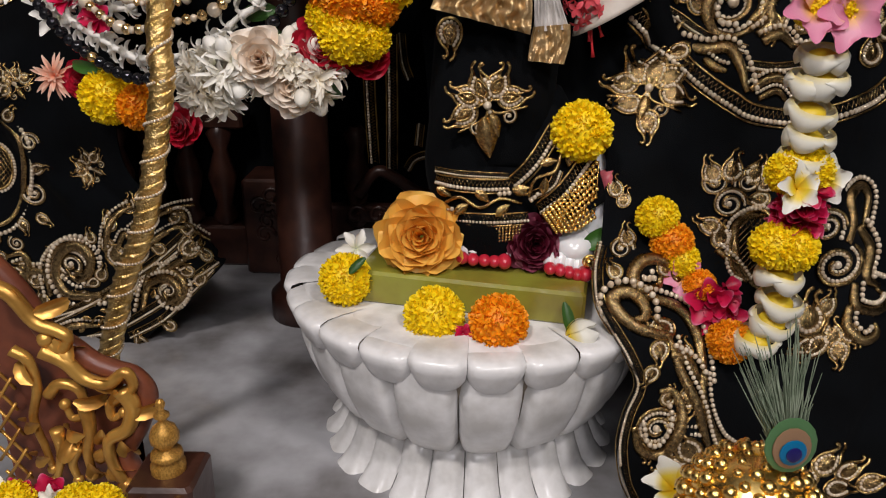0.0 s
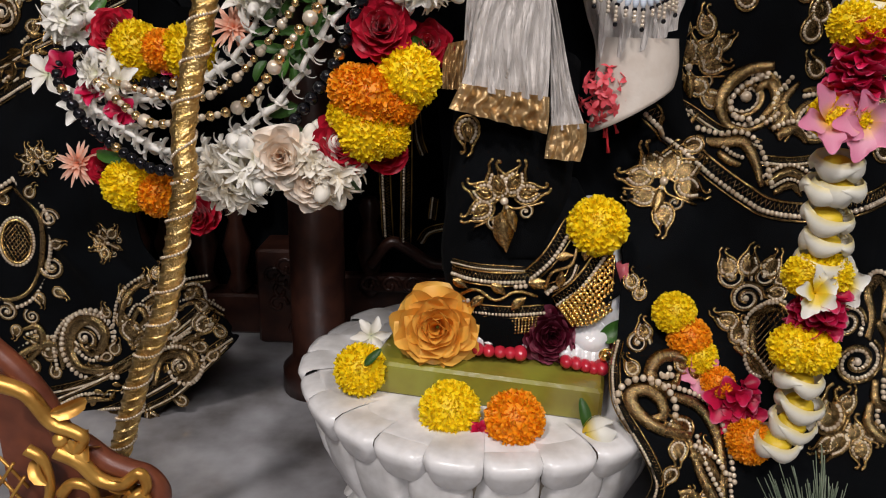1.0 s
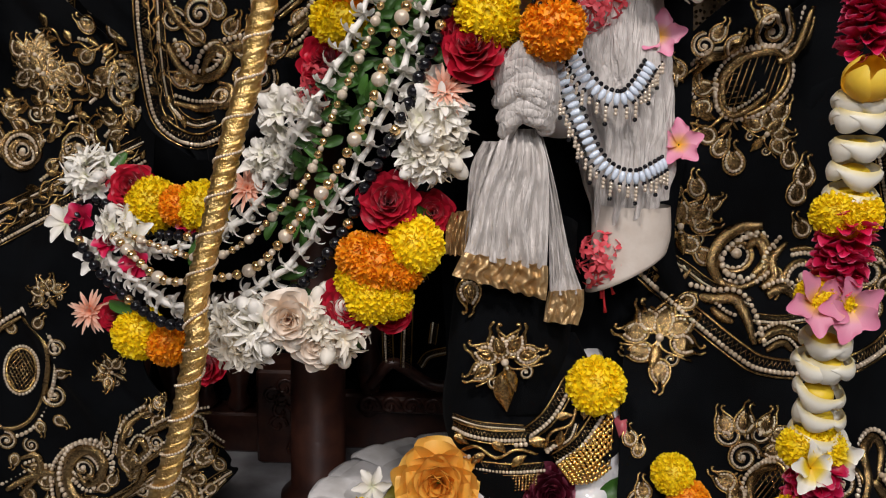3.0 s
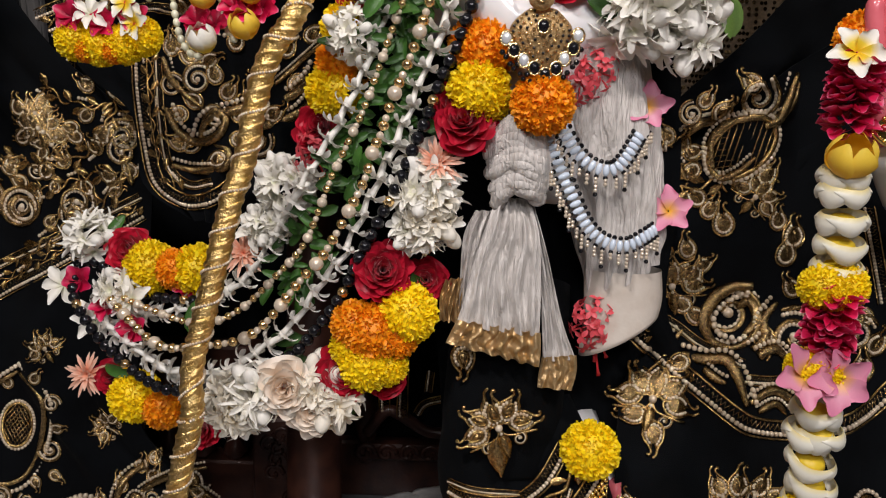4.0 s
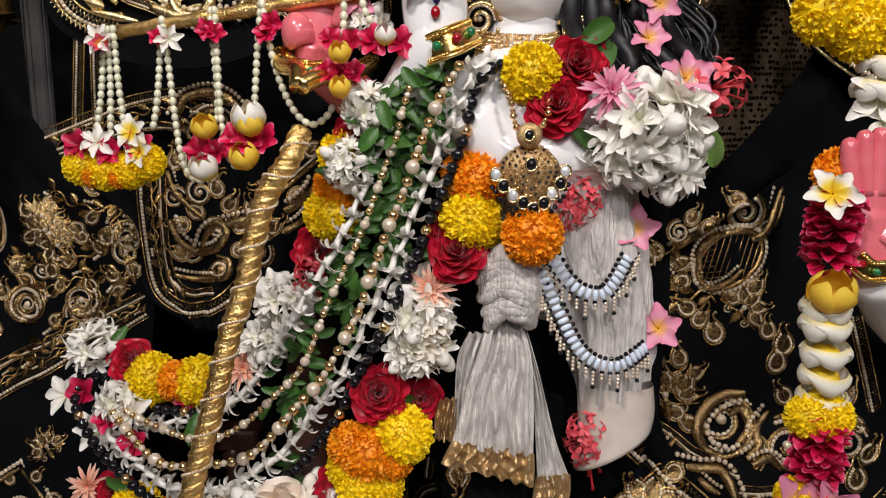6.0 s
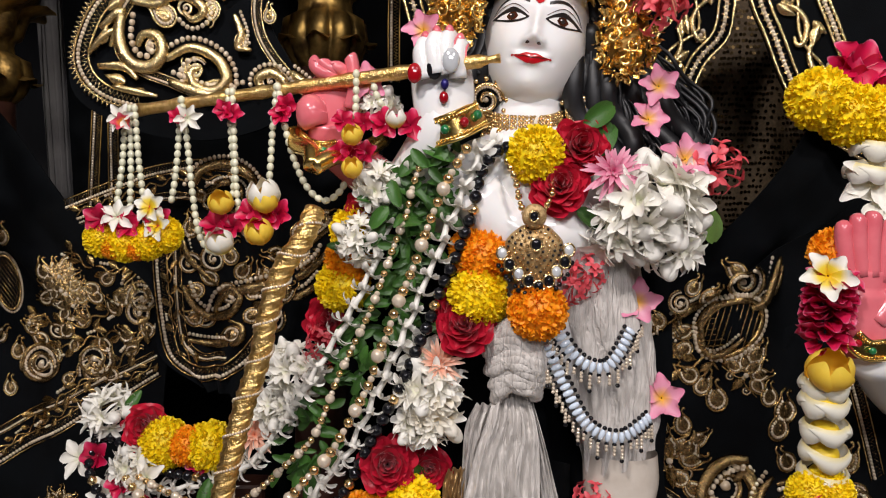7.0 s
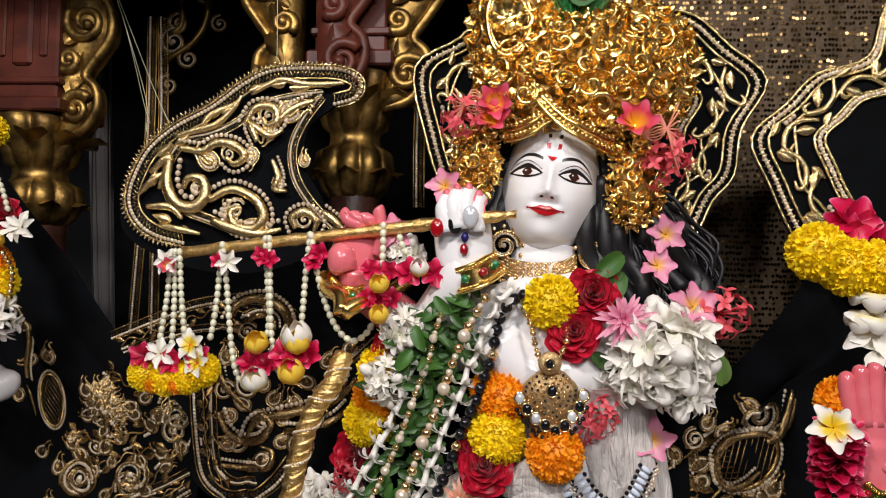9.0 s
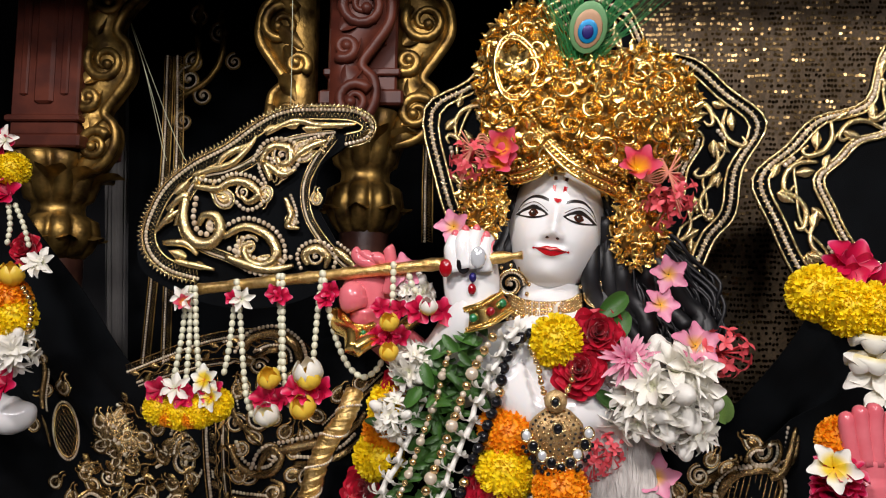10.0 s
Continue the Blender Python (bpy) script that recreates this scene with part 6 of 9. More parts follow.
for p, s, a in zip([(-0.688, 1.260, 0.817), (-0.633, 1.260, 0.842), (-0.564, 1.260, 0.876), (-0.674, 1.260, 0.873), (-0.762, 1.260, 0.906), (-0.617, 1.260, 0.865), (-0.573, 1.260, 0.802), (-0.742, 1.260, 0.749), (-0.642, 1.260, 0.713), (-0.769, 1.260, 0.776), (-0.810, 1.260, 0.756)] + [(-0.651, 1.260, 0.769), (-0.617, 1.260, 0.859), (-0.667, 1.260, 0.858), (-0.720, 1.260, 0.797), (-0.779, 1.260, 0.806), (-0.594, 1.260, 0.938), (-0.643, 1.260, 0.947), (-0.756, 1.260, 0.856)], (0.032,) * 19, (0, 50, -30, 80, 20, -60, 40, -20, 110, 60, 0, 30, -40, 70, 10, -70, 20, 60, -30)):
    E1.paisley(p, s, a, 1 if a >= 0 else -1)
curl(E1, [(-0.626, 1.215, 0.094), (-0.684, 1.215, 0.092), (-0.703, 1.215, 0.131), (-0.686, 1.215, 0.177), (-0.653, 1.215, 0.191), (-0.635, 1.215, 0.167), (-0.648, 1.215, 0.135), (-0.669, 1.215, 0.141)], 0.0105)
curl(E1, [(-0.554, 1.215, 0.061), (-0.535, 1.215, 0.114), (-0.497, 1.215, 0.127), (-0.478, 1.215, 0.102), (-0.500, 1.215, 0.083), (-0.512, 1.215, 0.101)], 0.009)
curl(E1, [(-0.820, 1.215, 0.104), (-0.775, 1.215, 0.129), (-0.732, 1.215, 0.139), (-0.693, 1.215, 0.109)], 0.008)
curl(E1, [(-0.607, 1.215, 0.180), (-0.593, 1.215, 0.230), (-0.565, 1.215, 0.258), (-0.522, 1.215, 0.276)], 0.007)
curl(E1, [(-0.587, 1.215, 0.180), (-0.568, 1.215, 0.214), (-0.557, 1.215, 0.198), (-0.571, 1.215, 0.181)], 0.006)
curl(E1, [(-0.523, 1.215, 0.126), (-0.474, 1.215, 0.162), (-0.431, 1.215, 0.180)], 0.007)
curl(E1, [(-0.760, 1.215, -0.012), (-0.691, 1.215, 0.027), (-0.637, 1.215, 0.029)], 0.007)
curl(E1, [(-0.731, 1.215, -0.047), (-0.673, 1.215, -0.008), (-0.596, 1.215, 0.006)], 0.006)
curl(E1, [(-0.701, 1.215, -0.070), (-0.645, 1.215, -0.050)], 0.006)
curl(E1, [(-0.483, 1.215, 0.250), (-0.458, 1.215, 0.256), (-0.454, 1.215, 0.229)], 0.006)
E1.border([(-0.755, 1.215, 0.024), (-0.665, 1.215, 0.069), (-0.576, 1.215, 0.124), (-0.509, 1.215, 0.172), (-0.444, 1.215, 0.229)], 0.008)
E1.border([(-0.581, 1.205, 0.013), (-0.514, 1.205, 0.051), (-0.458, 1.205, 0.105), (-0.412, 1.205, 0.155)], 0.007)
E1.paisley((-0.585, 1.210, 0.171), 0.045, 200)
E1.paisley((-0.449, 1.210, 0.193), 0.04, -40, -1)
E1.paisley((-0.776, 1.210, 0.097), 0.03, 30)
E1.paisley((-0.741, 1.210, 0.121), 0.03, 0)
E1.paisley((-0.801, 1.210, 0.067), 0.03, 60)
E1.paisley((-0.775, 1.210, 0.062), 0.028, 20)
E1.paisley((-0.590, 1.210, 0.237), 0.03, 20)
E1.paisley((-0.551, 1.210, 0.271), 0.03, -20, -1)
E1.paisley((-0.525, 1.210, 0.288), 0.03, -30, -1)
E1.paisley((-0.563, 1.210, -0.001), 0.03, 30)
E1.paisley((-0.506, 1.210, 0.036), 0.028, 60)
E1.paisley((-0.437, 1.210, 0.131), 0.028, -40, -1)
gilt(left_dress, E1)

# side panel with the braid loop
E2 = Gilt().over(skirt)
E2.border([(-0.470, 1.075, 1.019), (-0.470, 1.075, 0.929), (-0.462, 1.075, 0.846), (-0.450, 1.075, 0.795), (-0.420, 1.075, 0.770), (-0.386, 1.075, 0.766), (-0.343, 1.075, 0.789), (-0.308, 1.075, 0.832)], 0.011)
E2.border([(-0.444, 1.075, 0.979), (-0.442, 1.075, 0.897), (-0.432, 1.075, 0.821), (-0.403, 1.075, 0.792), (-0.368, 1.075, 0.797)], 0.006)
E2.border([(-0.620, 1.080, 1.030), (-0.547, 1.080, 1.060), (-0.479, 1.080, 1.085), (-0.402, 1.080, 1.096), (-0.333, 1.080, 1.084), (-0.293, 1.080, 1.042)], 0.008)
E2.border([(-0.601, 1.085, 1.006), (-0.528, 1.085, 1.032), (-0.460, 1.085, 1.047), (-0.411, 1.085, 1.044)], 0.006)
curl(E2, [(-0.419, 1.070, 1.060), (-0.402, 1.070, 1.088), (-0.361, 1.070, 1.097), (-0.328, 1.070, 1.078), (-0.321, 1.070, 1.046), (-0.342, 1.070, 1.022), (-0.366, 1.070, 1.029)], 0.007)
curl(E2, [(-0.394, 1.070, 1.053), (-0.369, 1.070, 1.069), (-0.345, 1.070, 1.062), (-0.341, 1.070, 1.042)], 0.005)
curl(E2, [(-0.432, 1.070, 0.905), (-0.416, 1.070, 0.872), (-0.387, 1.070, 0.856), (-0.357, 1.070, 0.865), (-0.344, 1.070, 0.890), (-0.360, 1.070, 0.903), (-0.377, 1.070, 0.890)], 0.007)
curl(E2, [(-0.426, 1.070, 0.821), (-0.392, 1.070, 0.814), (-0.349, 1.070, 0.819), (-0.341, 1.070, 0.844), (-0.361, 1.070, 0.852)], 0.006)
curl(E2, [(-0.379, 1.060, 0.861), (-0.366, 1.060, 0.890), (-0.328, 1.060, 0.903), (-0.287, 1.060, 0.913), (-0.245, 1.060, 0.926), (-0.216, 1.060, 0.951), (-0.205, 1.060, 0.971)], 0.008)
curl(E2, [(-0.320, 1.060, 0.879), (-0.279, 1.060, 0.884), (-0.237, 1.060, 0.901), (-0.212, 1.060, 0.927)], 0.007)
curl(E2, [(-0.434, 1.070, 0.979), (-0.422, 1.070, 0.947), (-0.398, 1.070, 0.922), (-0.377, 1.070, 0.906)], 0.006)
curl(E2, [(-0.272, 1.070, 0.942), (-0.239, 1.070, 0.971), (-0.206, 1.070, 1.000), (-0.173, 1.070, 1.033)], 0.004)
for p, r, f in zip([(-0.384, 1.070, 0.947), (-0.361, 1.070, 0.898), (-0.422, 1.070, 0.938), (-0.298, 1.070, 0.858), (-0.387, 1.070, 1.037), (-0.399, 1.070, 0.856)], (0.026, 0.022, 0.02, 0.026, 0.02, 0.02), (1, -1, 1, -1, 1, -1)):
    E2.spiral(p, r, 30, f, 1.7)
for p, s, a in zip([(-0.421, 1.070, 0.996), (-0.396, 1.070, 0.980), (-0.359, 1.070, 0.956), (-0.339, 1.070, 0.932), (-0.415, 1.070, 0.897), (-0.273, 1.070, 0.900), (-0.306, 1.070, 0.925), (-0.358, 1.070, 0.831), (-0.323, 1.070, 0.862), (-0.239, 1.070, 0.947), (-0.379, 1.070, 1.005), (-0.416, 1.070, 0.855)], (0.03,) * 12, (0, 60, 20, -40, 90, -60, 30, 120, -80, -50, 10, 70)):
    E2.paisley(p, s, a, 1 if a > 0 else -1)
vine(E2, [(-0.453, 1.070, 0.979), (-0.454, 1.070, 0.896), (-0.442, 1.070, 0.821), (-0.410, 1.070, 0.779)], 0.018, 0.02)
vine(E2, [(-0.604, 1.080, 1.018), (-0.517, 1.080, 1.051), (-0.430, 1.080, 1.077), (-0.352, 1.080, 1.074)], 0.018, 0.018)
for p, s, a in zip([(-0.417, 1.080, 1.002), (-0.368, 1.080, 0.975), (-0.330, 1.080, 1.004), (-0.291, 1.080, 0.958), (-0.409, 1.080, 1.049), (-0.254, 1.080, 0.996), (-0.216, 1.080, 1.016), (-0.395, 1.080, 0.918), (-0.327, 1.080, 0.902)], (0.03, 0.028, 0.03, 0.03, 0.024, 0.03, 0.03, 0.03, 0.03), (30, -60, 0, 100, 40, -30, -50, 60, 0)):
    E2.paisley(p, s, a)
gilt(skirt, E2)

# skirt behind the legs: sprigs and drops
E3 = Gilt().over(main_skirt)
E3.paisley((0.011, 0.970, 0.570), 0.036, 190)
gilt(main_skirt, E3)

# right dress
E4 = Gilt().over(right_dress)
E4.border([(0.246, 0.960, 0.615), (0.287, 0.960, 0.580), (0.337, 0.960, 0.540), (0.387, 0.960, 0.505), (0.420, 0.960, 0.489), (0.475, 0.960, 0.484), (0.530, 0.960, 0.492), (0.574, 0.960, 0.514), (0.609, 0.960, 0.552)], 0.0125)
E4.border([(0.256, 0.960, 0.647), (0.300, 0.960, 0.624), (0.340, 0.960, 0.597), (0.397, 0.960, 0.575)], 0.006)
E4.border([(0.402, 0.960, 0.554), (0.438, 0.960, 0.552), (0.476, 0.960, 0.558)], 0.007)
E4.border([(0.544, 0.960, 0.794), (0.562, 0.960, 0.733), (0.581, 0.960, 0.664)], 0.009)
curl(E4, [(0.263, 0.960, 0.647), (0.281, 0.960, 0.608), (0.294, 0.960, 0.596), (0.312, 0.960, 0.617)], 0.006)
curl(E4, [(0.310, 0.960, 0.584), (0.342, 0.960, 0.577), (0.373, 0.960, 0.578), (0.391, 0.960, 0.554), (0.405, 0.960, 0.518)], 0.008)
curl(E4, [(0.343, 0.960, 0.565), (0.359, 0.960, 0.553), (0.375, 0.960, 0.547)], 0.006)
curl(E4, [(0.409, 0.960, 0.522), (0.439, 0.960, 0.539), (0.471, 0.960, 0.523), (0.493, 0.960, 0.499)], 0.006)
curl(E4, [(0.422, 0.960, 0.510), (0.444, 0.960, 0.521), (0.461, 0.960, 0.507)], 0.005)
E4.spiral((0.372, 0.960, 0.642), 0.05, 250, 1, 1.8)
E4.spiral((0.463, 0.960, 0.613), 0.042, 120, -1, 1.8)
E4.spiral((0.385, 0.960, 0.936), 0.03, 60, -1, 1.8)
E4.spiral((0.298, 0.960, 0.911), 0.018, 90, 1, 1.8)
E4.spiral((0.547, 0.960, 0.623), 0.03, 20, 1, 1.8)
curl(E4, [(0.403, 0.960, 0.682), (0.373, 0.960, 0.678), (0.347, 0.960, 0.657), (0.338, 0.960, 0.629), (0.352, 0.960, 0.602), (0.379, 0.960, 0.594)], 0.009)
curl(E4, [(0.383, 0.960, 0.650), (0.401, 0.960, 0.659), (0.411, 0.960, 0.635), (0.394, 0.960, 0.611)], 0.008)
curl(E4, [(0.407, 0.960, 0.595), (0.424, 0.960, 0.612), (0.419, 0.960, 0.635), (0.436, 0.960, 0.660)], 0.007)
curl(E4, [(0.415, 0.960, 0.587), (0.438, 0.960, 0.596), (0.458, 0.960, 0.580)], 0.007)
E4.lattice((0.379, 0.985, 0.870), 0.034, 0.05, -48)
curl(E4, [(0.342, 0.985, 0.840), (0.337, 0.985, 0.875), (0.353, 0.985, 0.898), (0.379, 0.985, 0.908), (0.409, 0.985, 0.909)], 0.006)
curl(E4, [(0.406, 0.985, 0.899), (0.424, 0.985, 0.907), (0.434, 0.985, 0.930), (0.445, 0.985, 0.971)], 0.007)
curl(E4, [(0.417, 0.985, 0.911), (0.435, 0.985, 0.919), (0.444, 0.985, 0.938), (0.448, 0.985, 0.960)], 0.005)
curl(E4, [(0.339, 0.985, 0.833), (0.355, 0.985, 0.827), (0.377, 0.985, 0.837), (0.398, 0.985, 0.857)], 0.005)
curl(E4, [(0.310, 0.985, 0.855), (0.297, 0.985, 0.877), (0.315, 0.985, 0.897), (0.341, 0.985, 0.907), (0.362, 0.985, 0.928)], 0.006)
E4.sprig((0.292, 0.985, 0.851), 0.06, 30)
E4.sprig((0.300, 0.985, 0.674), 0.075, 10)
E4.sprig((0.264, 0.985, 0.677), 0.05, -20)
E4.sprig((0.403, 0.985, 0.803), 0.055, -40)
E4.paisley((0.274, 0.985, 0.884), 0.028, 40)
E4.paisley((0.324, 0.985, 0.931), 0.026, -40, -1)
E4.paisley((0.348, 0.985, 0.917), 0.03, -50, -1)
E4.paisley((0.382, 0.985, 0.955), 0.03, 60)
E4.paisley((0.269, 0.985, 0.842), 0.03, 90)
E4.paisley((0.312, 0.985, 0.836), 0.028, 120)
E4.paisley((0.343, 0.985, 0.786), 0.03, -30, -1)
E4.paisley((0.363, 0.985, 0.767), 0.036, 20)
E4.paisley((0.416, 0.985, 0.834), 0.032, -40, -1)
E4.paisley((0.316, 0.985, 0.730), 0.03, 20)
E4.paisley((0.322, 0.985, 0.801), 0.03, 60)
E4.paisley((0.281, 0.985, 0.725), 0.03, 70)
E4.paisley((0.326, 0.985, 0.691), 0.034, -40, -1)
E4.paisley((0.314, 0.985, 0.650), 0.03, 60)
E4.paisley((0.341, 0.985, 0.707), 0.026, -60, -1)
E4.paisley((0.437, 0.985, 0.773), 0.028, 10)
E4.paisley((0.453, 0.985, 0.726), 0.034, 0)
E4.paisley((0.465, 0.985, 0.678), 0.03, 40)
E4.paisley((0.334, 0.985, 0.634), 0.03, 60)
E4.paisley((0.315, 0.985, 0.568), 0.03, 110)
E4.paisley((0.432, 0.985, 0.604), 0.034, 200)
vine(E4, [(0.276, 0.985, 0.804), (0.310, 0.985, 0.812), (0.348, 0.985, 0.821), (0.380, 0.985, 0.806)], 0.024, 0.024)
E4.paisley((0.493, 0.960, 0.701), 0.03, 20)
E4.paisley((0.450, 0.960, 0.754), 0.036, 10)
E4.paisley((0.540, 0.960, 0.686), 0.034, -30, -1)
E4.paisley((0.560, 0.960, 0.575), 0.036, 10)
E4.paisley((0.552, 0.960, 0.647), 0.03, 60)
E4.paisley((0.576, 0.960, 0.608), 0.034, -40, -1)
E4.paisley((0.509, 0.960, 0.458), 0.001, 0)
E4.sprig((0.274, 0.955, 0.524), 0.085, -12)
E4.paisley((0.277, 0.955, 0.475), 0.036, 190)
E4.paisley((0.248, 0.955, 0.503), 0.034, 100)
# lower part of the dress
E4.lattice((0.400, 0.860, 0.344), 0.026, 0.046, -8)
curl(E4, [(0.428, 0.860, 0.273), (0.388, 0.860, 0.312), (0.376, 0.860, 0.359), (0.388, 0.860, 0.378), (0.409, 0.860, 0.382)], 0.006)
E4.spiral((0.365, 0.860, 0.396), 0.024, 0, 1, 1.8)
E4.spiral((0.517, 0.860, 0.315), 0.034, 60, -1, 1.8)
E4.spiral((0.345, 0.860, 0.425), 0.02, 90, 1, 1.8)
E4.spiral((0.384, 0.860, 0.427), 0.02, 200, -1, 1.8)
E4.spiral((0.494, 0.860, 0.368), 0.026, 0, 1, 1.8)
E4.spiral((0.235, 0.860, 0.333), 0.018, 0, 1, 1.8)
E4.paisley((0.338, 0.860, 0.439), 0.03, 30)
E4.paisley((0.363, 0.860, 0.443), 0.032, 0)
E4.paisley((0.392, 0.860, 0.440), 0.03, -30, -1)
E4.paisley((0.409, 0.860, 0.426), 0.028, -60, -1)
E4.paisley((0.344, 0.860, 0.366), 0.03, 70)
E4.paisley((0.360, 0.860, 0.351), 0.03, 10)
E4.paisley((0.402, 0.860, 0.404), 0.026, 100)
E4.paisley((0.494, 0.860, 0.241), 0.05, 10)
E4.paisley((0.514, 0.860, 0.258), 0.03, -20, -1)
E4.paisley((0.530, 0.860, 0.217), 0.034, 20)
E4.paisley((0.510, 0.860, 0.199), 0.036, 150)
E4.paisley((0.543, 0.860, 0.191), 0.034, 200)
E4.paisley((0.553, 0.860, 0.217), 0.03, 230)
E4.paisley((0.495, 0.860, 0.199), 0.03, 120)
E4.paisley((0.228, 0.860, 0.302), 0.024, 40)
E4.paisley((0.241, 0.860, 0.349), 0.026, 20)
E4.paisley((0.220, 0.860, 0.416), 0.024, 20)
E4.paisley((0.232, 0.860, 0.401), 0.022, 0)
curl(E4, [(0.525, 0.860, 0.346), (0.525, 0.860, 0.377), (0.515, 0.860, 0.406), (0.525, 0.860, 0.425), (0.539, 0.860, 0.410), (0.541, 0.860, 0.369)], 0.007)
curl(E4, [(0.534, 0.860, 0.369), (0.555, 0.860, 0.339), (0.557, 0.860, 0.299), (0.578, 0.860, 0.288)], 0.008)
curl(E4, [(0.544, 0.860, 0.291), (0.551, 0.860, 0.259), (0.579, 0.860, 0.251), (0.593, 0.860, 0.268), (0.575, 0.860, 0.284)], 0.007)
curl(E4, [(0.544, 0.860, 0.259), (0.546, 0.860, 0.230), (0.570, 0.860, 0.209), (0.587, 0.860, 0.218), (0.583, 0.860, 0.234)], 0.007)
curl(E4, [(0.292, 0.800, 0.313), (0.275, 0.800, 0.338), (0.248, 0.800, 0.341), (0.236, 0.800, 0.323), (0.245, 0.800, 0.304), (0.266, 0.800, 0.305), (0.271, 0.800, 0.320)], 0.008)
curl(E4, [(0.292, 0.800, 0.239), (0.251, 0.800, 0.250), (0.221, 0.800, 0.273), (0.215, 0.800, 0.292), (0.232, 0.800, 0.298), (0.251, 0.800, 0.285), (0.256, 0.800, 0.266), (0.243, 0.800, 0.262)], 0.009)
curl(E4, [(0.236, 0.800, 0.296), (0.271, 0.800, 0.289), (0.301, 0.800, 0.275), (0.323, 0.800, 0.244), (0.336, 0.800, 0.204), (0.344, 0.800, 0.171)], 0.007)
curl(E4, [(0.281, 0.770, 0.251), (0.297, 0.770, 0.212), (0.324, 0.770, 0.164), (0.342, 0.770, 0.114), (0.358, 0.770, 0.080)], 0.006)
curl(E4, [(0.325, 0.770, 0.205), (0.336, 0.770, 0.156), (0.357, 0.770, 0.115), (0.377, 0.770, 0.098)], 0.006)
curl(E4, [(0.284, 0.770, 0.232), (0.306, 0.770, 0.220), (0.323, 0.770, 0.197)], 0.007)
curl(E4, [(0.250, 0.770, 0.130), (0.261, 0.770, 0.096), (0.288, 0.770, 0.088), (0.306, 0.770, 0.114), (0.309, 0.770, 0.148), (0.294, 0.770, 0.180), (0.276, 0.770, 0.180)], 0.007)
E4.spiral((0.279, 0.770, 0.126), 0.03, 60, 1, 1.8)
E4.paisley((0.272, 0.780, 0.261), 0.034, 60)
E4.paisley((0.304, 0.780, 0.230), 0.026, 20)
E4.paisley((0.273, 0.780, 0.230), 0.028, 190)
E4.paisley((0.266, 0.780, 0.198), 0.024, 160)
E4.paisley((0.292, 0.780, 0.166), 0.024, -20, -1)
E4.paisley((0.307, 0.780, 0.132), 0.03, -60, -1)
E4.paisley((0.317, 0.780, 0.166), 0.03, 10)
E4.paisley((0.269, 0.780, 0.342), 0.026, 20)
E4.paisley((0.272, 0.780, 0.089), 0.028, 200)
E4.paisley((0.327, 0.780, 0.090), 0.04, 40)
E4.paisley((0.365, 0.780, 0.055), 0.034, 80)
E4.paisley((0.308, 0.780, 0.063), 0.034, 120)
E4.paisley((0.512, 0.780, 0.071), 0.04, -40, -1)
E4.paisley((0.544, 0.780, 0.058), 0.036, -60, -1)
E4.paisley((0.578, 0.780, 0.040), 0.036, -80, -1)
E4.paisley((0.490, 0.780, 0.048), 0.036, 10)
E4.paisley((0.535, 0.780, 0.031), 0.036, -100, -1)
E4.pearls([(0.284, 0.770, 0.083), (0.334, 0.770, 0.069)], 0.0024)
E4.pearls([(0.290, 0.770, 0.093), (0.334, 0.770, 0.081)], 0.0024)
E4.pearls([(0.295, 0.770, 0.102), (0.335, 0.770, 0.094)], 0.0024)
E4.pearls([(0.300, 0.770, 0.112), (0.335, 0.770, 0.106)], 0.0024)
E4.pearls([(0.306, 0.770, 0.121), (0.336, 0.770, 0.118)], 0.0024)
E4.pearls([(0.311, 0.770, 0.131), (0.336, 0.770, 0.130)], 0.0024)
E4.border([(0.189, 0.770, 0.373), (0.186, 0.770, 0.338), (0.194, 0.770, 0.294), (0.217, 0.770, 0.257), (0.237, 0.770, 0.225), (0.252, 0.770, 0.188), (0.242, 0.770, 0.146), (0.238, 0.770, 0.100), (0.248, 0.770, 0.047), (0.265, 0.770, 0.011)], 0.0065)
curl(E4, [(0.333, 0.800, 0.357), (0.358, 0.800, 0.336), (0.375, 0.800, 0.314)], 0.005)
gilt(right_dress, E4)
# trouser cuffs above the feet
cuffs = thing("trouser_leg", "black velvet trouser leg with gold embroidered cuff bands", "trouser leg", "trouser legs")
cl = Shape()
a = smooth_path([(0.078, 1.000, 0.671), (0.072, 0.960, 0.575), (0.064, 0.945, 0.479), (0.054, 0.940, 0.422), (0.062, 0.925, 0.383), (0.070, 0.915, 0.343), (0.074, 0.915, 0.314)], 5)
cl.tube(a, [(0.082, 0.07)] * 10 + [(0.08 - 0.0011 * i, 0.066 - 0.001 * i) for i in range(len(a) - 10)], 0, 20)
part("leg_cloth", cl, VELVET, cuffs)
E6 = Gilt()
for pts, w in (([(-0.005, 0.900, 0.410), (0.016, 0.875, 0.412), (0.051, 0.866, 0.411), (0.090, 0.870, 0.411)], 0.009), ([(0.017, 0.885, 0.364), (0.038, 0.872, 0.366), (0.074, 0.866, 0.367), (0.114, 0.870, 0.369)], 0.008), ([(0.029, 0.880, 0.329), (0.062, 0.872, 0.329), (0.098, 0.872, 0.334)], 0.006), ([(-0.006, 0.900, 0.423), (0.029, 0.872, 0.425), (0.086, 0.868, 0.424)], 0.004)):
    E6.border(pts, w)
vine(E6, [(0.005, 0.885, 0.388), (0.037, 0.866, 0.390), (0.073, 0.866, 0.389), (0.105, 0.866, 0.396)], 0.024, 0.026)
